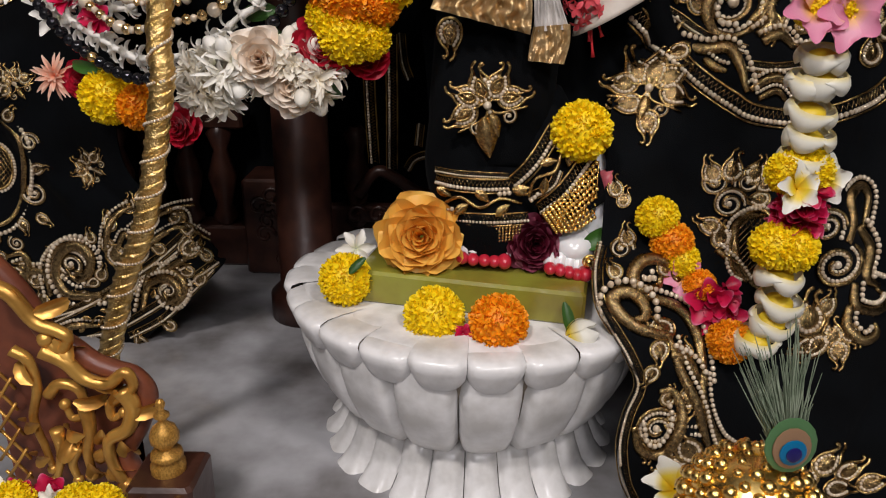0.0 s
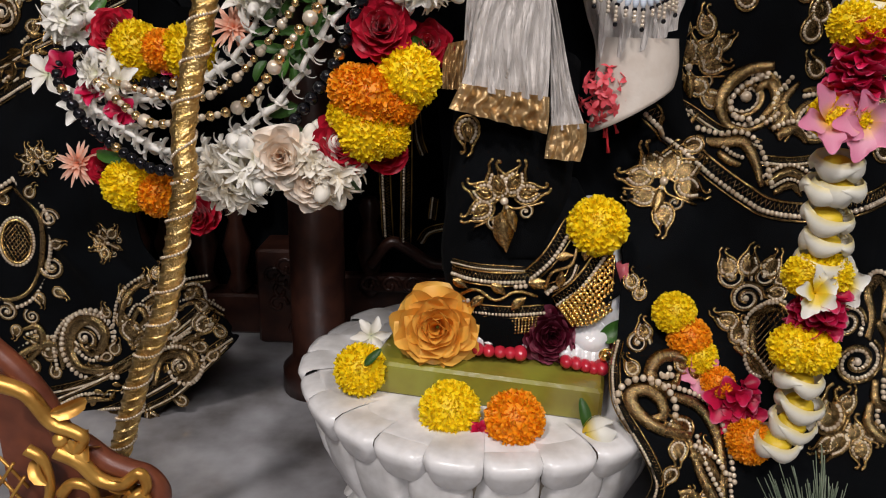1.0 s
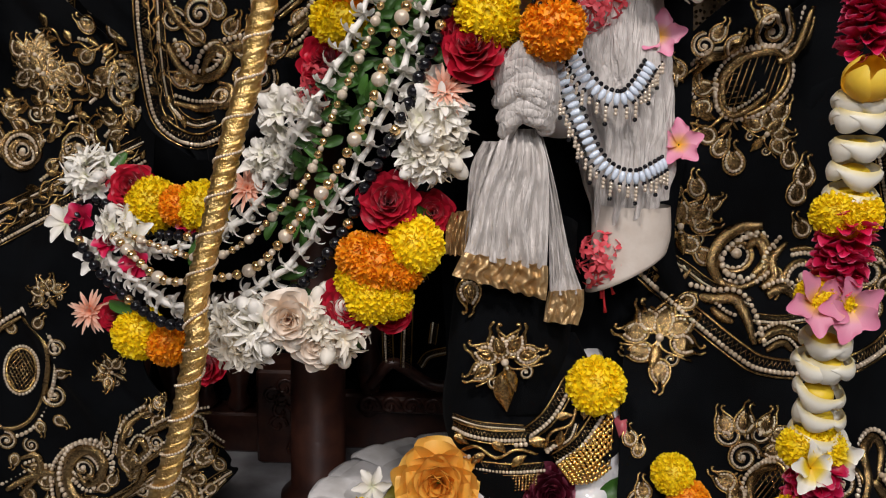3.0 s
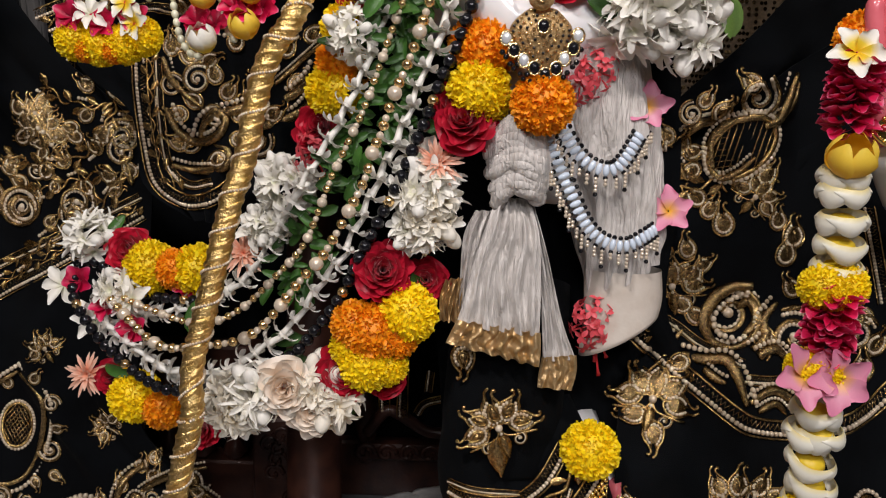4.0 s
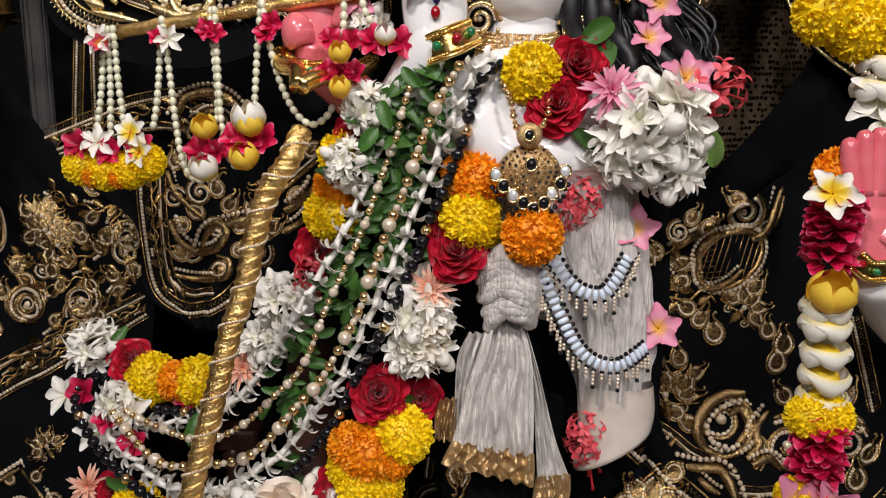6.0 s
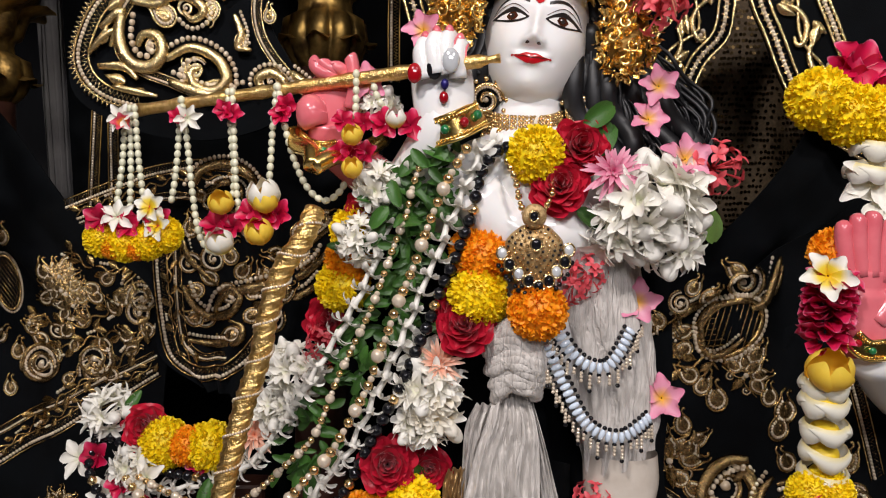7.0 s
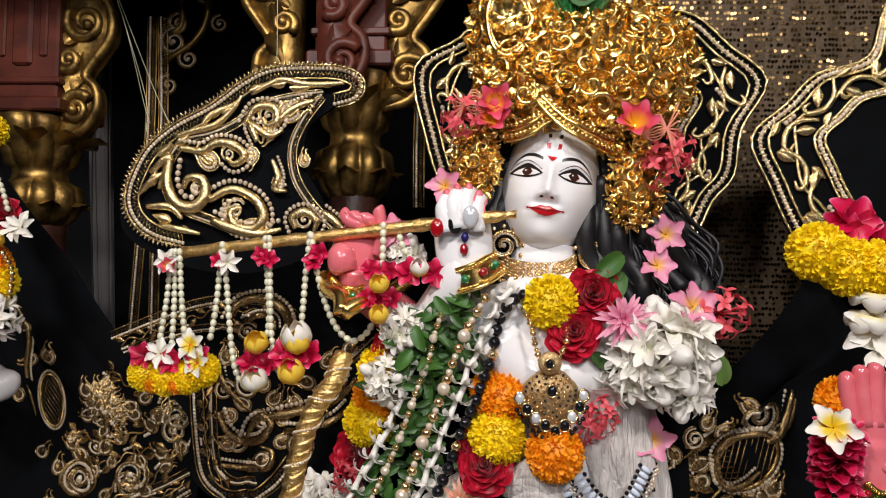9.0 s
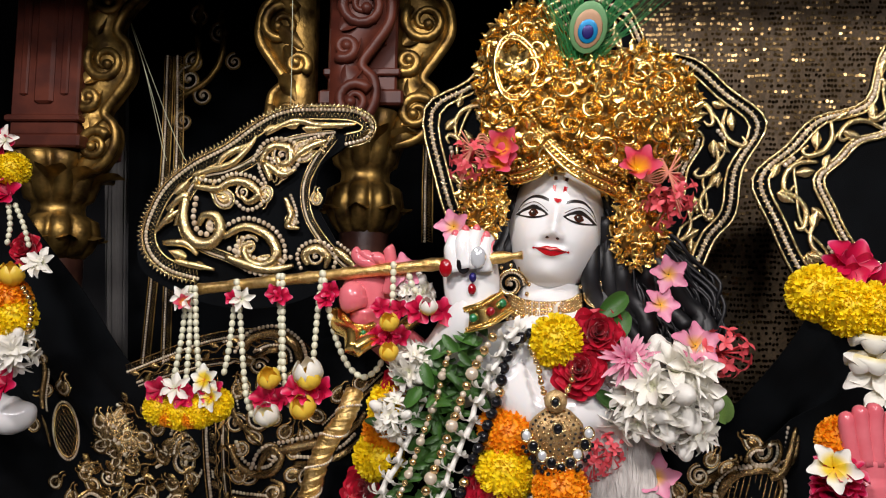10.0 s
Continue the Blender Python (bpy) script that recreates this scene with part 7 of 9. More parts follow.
for k in range(5):
    E6.pearls([(0.028, 0.880, 0.352), (0.060, 0.868, 0.354), (0.107, 0.868, 0.358)] if k == 0 else [(p[0], p[1], p[2] - 0.0042 * k) for p in [(0.028, 0.880, 0.352), (0.060, 0.868, 0.354), (0.107, 0.868, 0.358)]], 0.0019, None, 0)
gilt(cuffs, E6, "gold cuff bands")
E6b = Gilt()
E6b.sprig((0.056, 0.868, 0.512), 0.074, 22)
E6b.drop((0.056, 0.868, 0.478), 0.05, 190)
E6b.paisley((0.009, 0.900, 0.591), 0.036, 190)
gilt(cuffs, E6b, "gold lotus sprig")
cuff2 = thing("trouser_leg", "black velvet trouser leg with gold cuff bands and chain anklet", "trouser leg", "trouser legs")
cl = Shape()
a = smooth_path([(0.111, 0.970, 0.486), (0.140, 0.940, 0.445), (0.167, 0.925, 0.405), (0.188, 0.915, 0.367)], 5)
cl.tube(a, [(0.062 - 0.0013 * i, 0.05) for i in range(len(a))], 0, 20)
part("leg_cloth", cl, VELVET, cuff2)
E7 = Gilt()
for pts, w in (([(0.087, 0.885, 0.403), (0.117, 0.872, 0.440), (0.145, 0.890, 0.483)], 0.01), ([(0.128, 0.872, 0.379), (0.157, 0.862, 0.410), (0.190, 0.885, 0.449)], 0.01), ([(0.113, 0.872, 0.396), (0.139, 0.862, 0.414), (0.149, 0.870, 0.434)], 0.006)):
    E7.border(pts, w)
vine(E7, [(0.108, 0.866, 0.401), (0.131, 0.862, 0.428), (0.162, 0.876, 0.461)], 0.022, 0.024)
gilt(cuff2, E7, "slanting gold cuff bands")
ank = Gilt()
top_line, low_line = smooth_path([(0.132, 0.862, 0.378), (0.161, 0.862, 0.407), (0.200, 0.880, 0.443)], 6), smooth_path([(0.150, 0.862, 0.354), (0.175, 0.862, 0.358), (0.200, 0.875, 0.370)], 6)
for k in range(9):
    u = k / 8
    ank.pearls([p.lerp(q, u) for p, q in zip(top_line, low_line)], 0.0026, 0.0062, 0, 2)
for i in range(0, 13):
    ank.cord([top_line[i], low_line[i]], 0.0012, 0, 2, 4)
part("anklet", ank, [GOLD, GOLD, GOLD], cuff2, "gold chain mesh anklet")


# ---- stiff embroidered fan panels ----
def stiff_panel(name, outline, centre, label, category, y_back=0.008):
    """A flat velvet board filled round a centre point."""
    sh = Shape()
    ring = smooth_path(outline + [outline[0]], 4)
    c = Vector(centre)
    rows = [[c.lerp(p, t) for p in ring] for t in (0.02, 0.5, 1.0)]
    sh.grid(rows)
    sh.grid([rows[-1], [p + Vector((0, y_back, 0)) for p in ring]])
    sh.grid([[p + Vector((0, y_back, 0)) for p in r] for r in rows[::-1]])
    return solid(name, sh, VELVET, label, category), ring


def inset(ring, c, t, dy=0.0):
    c = Vector(c)
    return [c.lerp(p, t) + Vector((0, dy, 0)) for p in ring]


def star_board(outline, c, label):
    ob, ring = stiff_panel("halo_board", outline, c, label, "halo board")
    e = Gilt()
    n = len(ring)
    for t, w in ((0.955, 0.009), (0.62, 0.007)):
        rr = inset(ring, c, t, -0.004)
        for s, slot in ((0.0, 2), (0.011, 0), (-0.011, 0)):
            q = [Vector(c).lerp(p, 1 + s / 0.22) for p in rr]
            if slot == 2:
                e.zigzag(q, 0.0055, 0.005, 0.0022, 1, 2)
                e.pearls(q, 0.0028, 0.0056, 2, 0)
            else:
                e.cord(q, 0.0026, 0, 0)
    mid = inset(ring, c, 0.79, -0.004)
    vine(e, mid[::4] + [mid[0]], 0.03, 0.05)
    for i, (p, d) in enumerate(spaced(mid, 0.062)):
        s = d.cross(Vector((0, 1, 0))).normalized() * (1 if i % 2 else -1)
        curl(e, [p - d * 0.034 + s * 0.014, p - d * 0.012 - s * 0.004, p + d * 0.012 - s * 0.006, p + d * 0.032 + s * 0.008, p + d * 0.03 + s * 0.018, p + d * 0.018 + s * 0.016], 0.0046, False)
        e.drop(p - s * 0.02 + d * 0.02, 0.026, math.degrees(math.atan2(-d.x, d.z)) + 20)
    gilt(ob, e, "pale gold thread and pearl embroidery", [PALECORD, PALECORD, SEED, VELVET])
    return ob


star_board([(0.157, 1.100, 1.700), (0.225, 1.100, 1.664), (0.263, 1.100, 1.594), (0.338, 1.100, 1.571), (0.394, 1.100, 1.520), (0.453, 1.100, 1.463), (0.412, 1.100, 1.384), (0.400, 1.100, 1.308), (0.365, 1.100, 1.265), (0.330, 1.100, 1.199), (0.242, 1.100, 1.136), (0.158, 1.100, 1.107), (0.074, 1.100, 1.133), (-0.012, 1.100, 1.218), (-0.071, 1.100, 1.284), (-0.102, 1.100, 1.372), (-0.121, 1.100, 1.486), (-0.046, 1.100, 1.536), (0.002, 1.100, 1.596), (0.080, 1.100, 1.660)], (0.158, 1.100, 1.383), "black velvet halo board with gold scrolled border behind the crown")
star_board([(0.672, 1.020, 1.639), (0.601, 1.020, 1.558), (0.573, 1.020, 1.477), (0.496, 1.020, 1.450), (0.452, 1.020, 1.405), (0.400, 1.020, 1.353), (0.426, 1.020, 1.281), (0.457, 1.020, 1.211), (0.498, 1.020, 1.160), (0.580, 1.020, 1.110), (0.653, 1.020, 1.094), (0.745, 1.020, 1.147), (0.829, 1.020, 1.216), (0.873, 1.020, 1.285), (0.909, 1.020, 1.363), (0.863, 1.020, 1.432), (0.799, 1.020, 1.468), (0.736, 1.020, 1.557)], (0.662, 1.020, 1.353), "black velvet halo board with gold scrolled border beside the garland")
fan, fring = stiff_panel("fan_panel", [(-0.220, 1.120, 1.464), (-0.256, 1.120, 1.490), (-0.317, 1.120, 1.501), (-0.379, 1.120, 1.495), (-0.439, 1.120, 1.464), (-0.500, 1.120, 1.423), (-0.560, 1.120, 1.385), (-0.604, 1.120, 1.332), (-0.632, 1.120, 1.261), (-0.624, 1.120, 1.205), (-0.571, 1.120, 1.169), (-0.488, 1.120, 1.142), (-0.396, 1.120, 1.139), (-0.307, 1.120, 1.165), (-0.259, 1.120, 1.215), (-0.280, 1.120, 1.265), (-0.312, 1.120, 1.324), (-0.309, 1.120, 1.385), (-0.264, 1.120, 1.425)], (-0.433, 1.120, 1.303), "stiff black velvet fan panel with heavy gold border scrolls", "fan panel")
F = Gilt()
F.border([(-0.261, 1.110, 1.433), (-0.228, 1.110, 1.443), (-0.221, 1.110, 1.465), (-0.249, 1.110, 1.481), (-0.304, 1.110, 1.484), (-0.363, 1.110, 1.481), (-0.410, 1.110, 1.461), (-0.470, 1.110, 1.417), (-0.530, 1.110, 1.385), (-0.576, 1.110, 1.346), (-0.601, 1.110, 1.298), (-0.608, 1.110, 1.260), (-0.594, 1.110, 1.228), (-0.563, 1.110, 1.206), (-0.514, 1.110, 1.193)], 0.012)
F.zigzag([(-0.222, 1.106, 1.432), (-0.215, 1.106, 1.467), (-0.243, 1.106, 1.489), (-0.304, 1.106, 1.495), (-0.366, 1.106, 1.492), (-0.419, 1.106, 1.471), (-0.479, 1.106, 1.428), (-0.539, 1.106, 1.397), (-0.586, 1.106, 1.356), (-0.614, 1.106, 1.302), (-0.622, 1.106, 1.257), (-0.605, 1.106, 1.220), (-0.567, 1.106, 1.193), (-0.514, 1.106, 1.181)], 0.005, 0.004, 0.0022)
F.border([(-0.281, 1.110, 1.445), (-0.328, 1.110, 1.440), (-0.385, 1.110, 1.425), (-0.433, 1.110, 1.392), (-0.473, 1.110, 1.374), (-0.514, 1.110, 1.364), (-0.538, 1.110, 1.339), (-0.550, 1.110, 1.301), (-0.540, 1.110, 1.263), (-0.506, 1.110, 1.241), (-0.467, 1.110, 1.227), (-0.416, 1.110, 1.205)], 0.0075)
F.border([(-0.281, 1.110, 1.441), (-0.312, 1.110, 1.398), (-0.330, 1.110, 1.353), (-0.324, 1.110, 1.303), (-0.297, 1.110, 1.259), (-0.262, 1.110, 1.223), (-0.241, 1.110, 1.207)], 0.0075)
curl(F, [(-0.542, 1.107, 1.331), (-0.545, 1.107, 1.290), (-0.528, 1.107, 1.256), (-0.497, 1.107, 1.249), (-0.478, 1.107, 1.269), (-0.484, 1.107, 1.296), (-0.507, 1.107, 1.299), (-0.517, 1.107, 1.281)], 0.0105)
curl(F, [(-0.472, 1.107, 1.261), (-0.433, 1.107, 1.280), (-0.392, 1.107, 1.264), (-0.376, 1.107, 1.233), (-0.395, 1.107, 1.213), (-0.425, 1.107, 1.220), (-0.434, 1.107, 1.242), (-0.416, 1.107, 1.250)], 0.009)
curl(F, [(-0.527, 1.107, 1.351), (-0.486, 1.107, 1.346), (-0.461, 1.107, 1.359), (-0.431, 1.107, 1.356), (-0.412, 1.107, 1.337), (-0.429, 1.107, 1.323), (-0.445, 1.107, 1.336)], 0.008)
curl(F, [(-0.412, 1.107, 1.392), (-0.394, 1.107, 1.420), (-0.362, 1.107, 1.420), (-0.356, 1.107, 1.397), (-0.373, 1.107, 1.390), (-0.382, 1.107, 1.404)], 0.008)
curl(F, [(-0.356, 1.107, 1.397), (-0.327, 1.107, 1.420), (-0.292, 1.107, 1.434)], 0.007)
curl(F, [(-0.390, 1.107, 1.362), (-0.402, 1.107, 1.392), (-0.371, 1.107, 1.372), (-0.346, 1.107, 1.382)], 0.007)
curl(F, [(-0.466, 1.107, 1.227), (-0.425, 1.107, 1.212), (-0.385, 1.107, 1.205), (-0.345, 1.107, 1.213)], 0.009)
curl(F, [(-0.320, 1.107, 1.214), (-0.326, 1.107, 1.233), (-0.306, 1.107, 1.243), (-0.286, 1.107, 1.229), (-0.290, 1.107, 1.209)], 0.008)
curl(F, [(-0.364, 1.107, 1.332), (-0.353, 1.107, 1.302), (-0.359, 1.107, 1.282), (-0.337, 1.107, 1.278)], 0.006)
curl(F, [(-0.276, 1.107, 1.244), (-0.256, 1.107, 1.229), (-0.236, 1.107, 1.210)], 0.007)
curl(F, [(-0.575, 1.107, 1.308), (-0.542, 1.107, 1.336), (-0.560, 1.107, 1.280)], 0.007, False)
curl(F, [(-0.579, 1.107, 1.250), (-0.538, 1.107, 1.249), (-0.517, 1.107, 1.229)], 0.007, False)
curl(F, [(-0.533, 1.107, 1.371), (-0.498, 1.107, 1.381), (-0.462, 1.107, 1.392), (-0.433, 1.107, 1.420), (-0.419, 1.107, 1.442)], 0.006, False)
curl(F, [(-0.403, 1.107, 1.444), (-0.354, 1.107, 1.468), (-0.313, 1.107, 1.461), (-0.273, 1.107, 1.461), (-0.243, 1.107, 1.463)], 0.006, False)
curl(F, [(-0.595, 1.107, 1.270), (-0.571, 1.107, 1.295), (-0.553, 1.107, 1.308)], 0.006, False)
curl(F, [(-0.557, 1.107, 1.218), (-0.521, 1.107, 1.211), (-0.485, 1.107, 1.204)], 0.006, False)
curl(F, [(-0.488, 1.107, 1.386), (-0.473, 1.107, 1.407), (-0.433, 1.107, 1.427)], 0.006, False)
F.drop((-0.553, 1.108, 1.346), 0.034, -50)
F.drop((-0.523, 1.108, 1.363), 0.028, -60)
F.drop((-0.571, 1.108, 1.295), 0.03, -20)
F.drop((-0.549, 1.108, 1.229), 0.034, 70)
F.drop((-0.443, 1.108, 1.417), 0.03, -60)
F.drop((-0.396, 1.108, 1.453), 0.03, -70)
F.drop((-0.323, 1.108, 1.455), 0.034, -90)
F.drop((-0.273, 1.108, 1.461), 0.024, -90)
F.drop((-0.514, 1.108, 1.211), 0.026, 80)
F.drop((-0.354, 1.108, 1.461), 0.026, 100)
F.paisley((-0.476, 1.108, 1.331), 0.04, 60)
F.paisley((-0.332, 1.108, 1.414), 0.044, -70)
F.paisley((-0.400, 1.108, 1.337), 0.03, 180)
F.paisley((-0.395, 1.108, 1.213), 0.045, 80)
F.paisley((-0.353, 1.108, 1.292), 0.026, 0)
F.paisley((-0.437, 1.108, 1.242), 0.028, 30)
F.paisley((-0.309, 1.108, 1.332), 0.024, 10)
F.paisley((-0.371, 1.108, 1.377), 0.03, 160)
F.spiral((-0.372, 1.107, 1.407), 0.022, 30, 1, 1.6)
F.spiral((-0.426, 1.107, 1.247), 0.02, 30, 1, 1.6)
F.spiral((-0.440, 1.107, 1.341), 0.016, 30, 1, 1.6)
F.spiral((-0.306, 1.107, 1.229), 0.02, 30, 1, 1.6)
F.spiral((-0.493, 1.107, 1.281), 0.014, 30, 1, 1.6)
gilt(fan, F, "pale gold thread and pearl embroidery", [PALECORD, PALECORD, SEED, VELVET])


# ---- satin cloths of the statue ----
def leg_cloth():
    top = thing("satin_wrap", "crinkled white satin leg wrap with a plain cream lower edge", "wrap")
    sh = Shape()
    path = smooth_path([(0.129, 0.965, 1.007), (0.150, 0.965, 0.957), (0.179, 0.962, 0.890), (0.199, 0.960, 0.823), (0.215, 0.955, 0.747), (0.220, 0.950, 0.694)], 8)
    rows = []
    for i, p in enumerate(path):
        t = i / (len(path) - 1)
        r = 0.112 - 0.064 * t ** 0.7
        rows.append([p + Vector((r * math.cos(a) * 0.92, r * 0.8 * math.sin(a), 0.02 * math.cos(a) * (0.3 + t))) * (1) + Vector((math.cos(a), math.sin(a), 0)) * (0.004 * math.sin(11 * a + 9 * t + 2 * math.sin(5 * t)) + 0.005 * noise.noise((math.cos(a) * 5 + 9 * t, math.sin(a) * 5, 4 * t))) for a in [2 * math.pi * j / 120 for j in range(120)]])
    sh.grid(rows[::-1], 0, True)
    part("pleated_cloth", sh, SATIN, top)
    s2 = Shape()
    path = smooth_path([(0.219, 0.950, 0.706), (0.221, 0.945, 0.657), (0.216, 0.940, 0.619)], 6)
    rows = [[p + Vector((0.051 * math.cos(a), 0.04 * math.sin(a), 0.03 * math.cos(a) * (i / (len(path) - 1)))) for a in [2 * math.pi * j / 40 for j in range(40)]] for i, p in enumerate(path)]
    rows.append([path[-1] + Vector((0.03 * math.cos(a), 0.03 * math.sin(a), 0.02 * math.cos(a))) for a in [2 * math.pi * j / 40 for j in range(40)]])
    s2.grid(rows[::-1], 0, True)
    part("lower_edge", s2, CREAM, top, "plain cream satin")


leg_cloth()
sash = thing("knotted_sash", "knotted crinkled white satin sash with a gold tissue hem", "sash")


def pleats(name, lefts, rights, m, folds, waves, seed, parent=sash, label=""):
    ob = cloth(name, lefts, rights, m, "", "", folds, waves, 0.002, 60, 8, seed)
    for key in ("label", "category", "kind"):
        if key in ob:
            del ob[key]
    ob.parent = parent
    return tagged(ob, label)


pleats("tail", [(0.043, 0.885, 0.800), (0.032, 0.868, 0.772), (0.017, 0.868, 0.723), (0.006, 0.868, 0.673), (-0.002, 0.868, 0.645)], [(0.083, 0.885, 0.801), (0.095, 0.865, 0.760), (0.100, 0.865, 0.697), (0.101, 0.865, 0.632)], SATIN, 0.006, 5, 1)
pleats("hem", [(-0.001, 0.864, 0.651), (-0.009, 0.864, 0.634), (-0.014, 0.864, 0.622)], [(0.102, 0.861, 0.638), (0.103, 0.861, 0.616), (0.102, 0.861, 0.595)], TISSUE, 0.006, 6, 1, sash, "gold tissue hem")
pleats("narrow_tail", [(0.073, 0.890, 0.800), (0.095, 0.880, 0.737), (0.104, 0.880, 0.665), (0.109, 0.880, 0.597)], [(0.088, 0.890, 0.800), (0.107, 0.878, 0.737), (0.130, 0.878, 0.652), (0.150, 0.878, 0.601)], SATIN, 0.004, 3, 4)
pleats("hem", [(0.107, 0.876, 0.603), (0.104, 0.876, 0.582), (0.103, 0.876, 0.564)], [(0.150, 0.874, 0.607), (0.151, 0.874, 0.586), (0.146, 0.874, 0.561)], TISSUE, 0.003, 2, 4, sash, "gold tissue hem")
pleats("side_tail", [(0.018, 0.890, 0.784), (0.005, 0.890, 0.754), (0.002, 0.890, 0.711), (0.001, 0.890, 0.656)], [(0.047, 0.882, 0.785), (0.041, 0.882, 0.756), (0.028, 0.882, 0.692), (0.020, 0.882, 0.646)], SATIN, 0.006, 3, 8)
pleats("hem", [(-0.017, 0.892, 0.695), (-0.023, 0.892, 0.673), (-0.023, 0.892, 0.642)], [(0.008, 0.888, 0.700), (0.005, 0.888, 0.675), (0.001, 0.888, 0.642)], TISSUE, 0.006, 3, 8, sash, "gold tissue hem")
pleats("waist_fold", [(0.025, 0.890, 0.939), (0.030, 0.890, 0.902), (0.037, 0.890, 0.864), (0.044, 0.890, 0.826)], [(0.094, 0.885, 0.928), (0.093, 0.885, 0.891), (0.091, 0.885, 0.859), (0.087, 0.885, 0.827)], SATIN, 0.008, 5, 12)
kn = Shape()
for k, pts in enumerate(([(0.035, 0.880, 0.863), (0.055, 0.858, 0.877), (0.081, 0.856, 0.863), (0.098, 0.875, 0.833)], [(0.037, 0.880, 0.841), (0.059, 0.856, 0.853), (0.085, 0.855, 0.844), (0.095, 0.875, 0.820)], [(0.043, 0.880, 0.822), (0.061, 0.860, 0.830), (0.084, 0.860, 0.823), (0.095, 0.875, 0.812)], [(0.097, 0.880, 0.865), (0.076, 0.862, 0.844), (0.055, 0.865, 0.822), (0.047, 0.880, 0.806)])):
    for o in (-1.3, -0.65, 0, 0.65, 1.3):
        path = smooth_path(pts, 8)
        path = [p + Vector((0.25 * o, 0.18 * o * o, o)) * 0.0085 + Vector((0.0, 0.0, 0.0022 * math.sin(0.6 * i + 3 * o))) for i, p in enumerate(path)]
        kn = Shape()
        kn.tube(path, [(0.0105 + 0.0014 * math.sin(i * 0.8 + o), 0.012) for i in range(len(path))], 0, 10)
        part("knot_fold", kn, SATIN, sash)


def bead_belt(pts, label, size=0.0064):
    """Pale glass beads laid crosswise between two rows of jet, with a pearl fringe below."""
    top = thing("bead_belt", label, "belt", "bead belts")
    for i, (p, d) in enumerate(spaced(smooth_path(pts), size * 1.45)):
        s = Vector((0, -1, 0)).cross(d).normalized()
        s = s if s.z < 0 else -s
        part("glass_bead", KIND["pale"][0], None, top, m=aim(p, s, 0, size))
        for o in (-1.45, 1.45):
            part("black_bead", KIND["jet"][0], None, top, m=Matrix.Translation(p + s * size * o) @ Matrix.Scale(size * 0.48, 4))
        for k in range(2 + i % 3):
            q = p + s * size * (1.9 + 0.02 * k) + Vector((0, -0.002, -size * 0.72 * k))
            part("small_pearl", KIND["smallpearl"][0], None, top, m=Matrix.Translation(q) @ Matrix.Scale(size * 0.4, 4))
        if i % 3 == 2:
            part("black_bead", KIND["jet"][0], None, top, m=Matrix.Translation(p + s * size * 1.9 + Vector((0, -0.002, -size * 2.9))) @ Matrix.Scale(size * 0.45, 4))


bead_belt([(0.113, 0.872, 0.892), (0.133, 0.868, 0.861), (0.154, 0.868, 0.843), (0.180, 0.872, 0.839), (0.199, 0.885, 0.855), (0.217, 0.905, 0.880), (0.228, 0.920, 0.893)], "upper belt of pale glass and black beads with pearl fringe")
bead_belt([(0.098, 0.870, 0.881), (0.114, 0.868, 0.846), (0.131, 0.870, 0.810), (0.152, 0.875, 0.772), (0.177, 0.880, 0.751), (0.206, 0.885, 0.746), (0.232, 0.900, 0.756), (0.251, 0.920, 0.764)], "lower belt of pale glass and black beads with pearl fringe")

# ---- jewellery ----
pend = thing("pendant", "gold shield pendant set with dark and clear stones on a chain", "pendant")
ps = Shape()
outline = [(0.069, 0.836, 1.017), (0.056, 0.836, 1.007), (0.048, 0.836, 0.995), (0.052, 0.836, 0.978), (0.064, 0.836, 0.961), (0.085, 0.836, 0.946), (0.105, 0.836, 0.961), (0.115, 0.836, 0.979), (0.118, 0.836, 0.996), (0.109, 0.836, 1.008), (0.095, 0.836, 1.018)]
ctr = Vector((0.082, 0.826, 0.988))
ring = smooth_path(outline + [outline[0]], 4)
ps.grid([[ctr.lerp(p, t) + Vector((0, 0.006 * t * t, 0)) for p in ring] for t in (0.02, 0.4, 0.75, 1.0)] + [[p + Vector((0, 0.012, 0)) for p in ring]], 0)
ps.ball((0.081, 0.832, 1.028), (0.015, 0.008, 0.015), 0, 18, 9)
part("plate", ps, PENDGOLD, pend)
st_ = Shape()
for t in (0.3, 0.5, 0.7, 0.9):
    for p, d in spaced([ctr.lerp(q, t) + Vector((0, 0.006 * t * t - 0.002, 0)) for q in ring], 0.0062):
        st_.ball(p, 0.0019, 0 if PICK.random() < 0.35 else 1, 6, 4)
part("stone_setting", st_, [BLACKPAINT, BEADGOLD], pend, "tiny dark and clear stones")
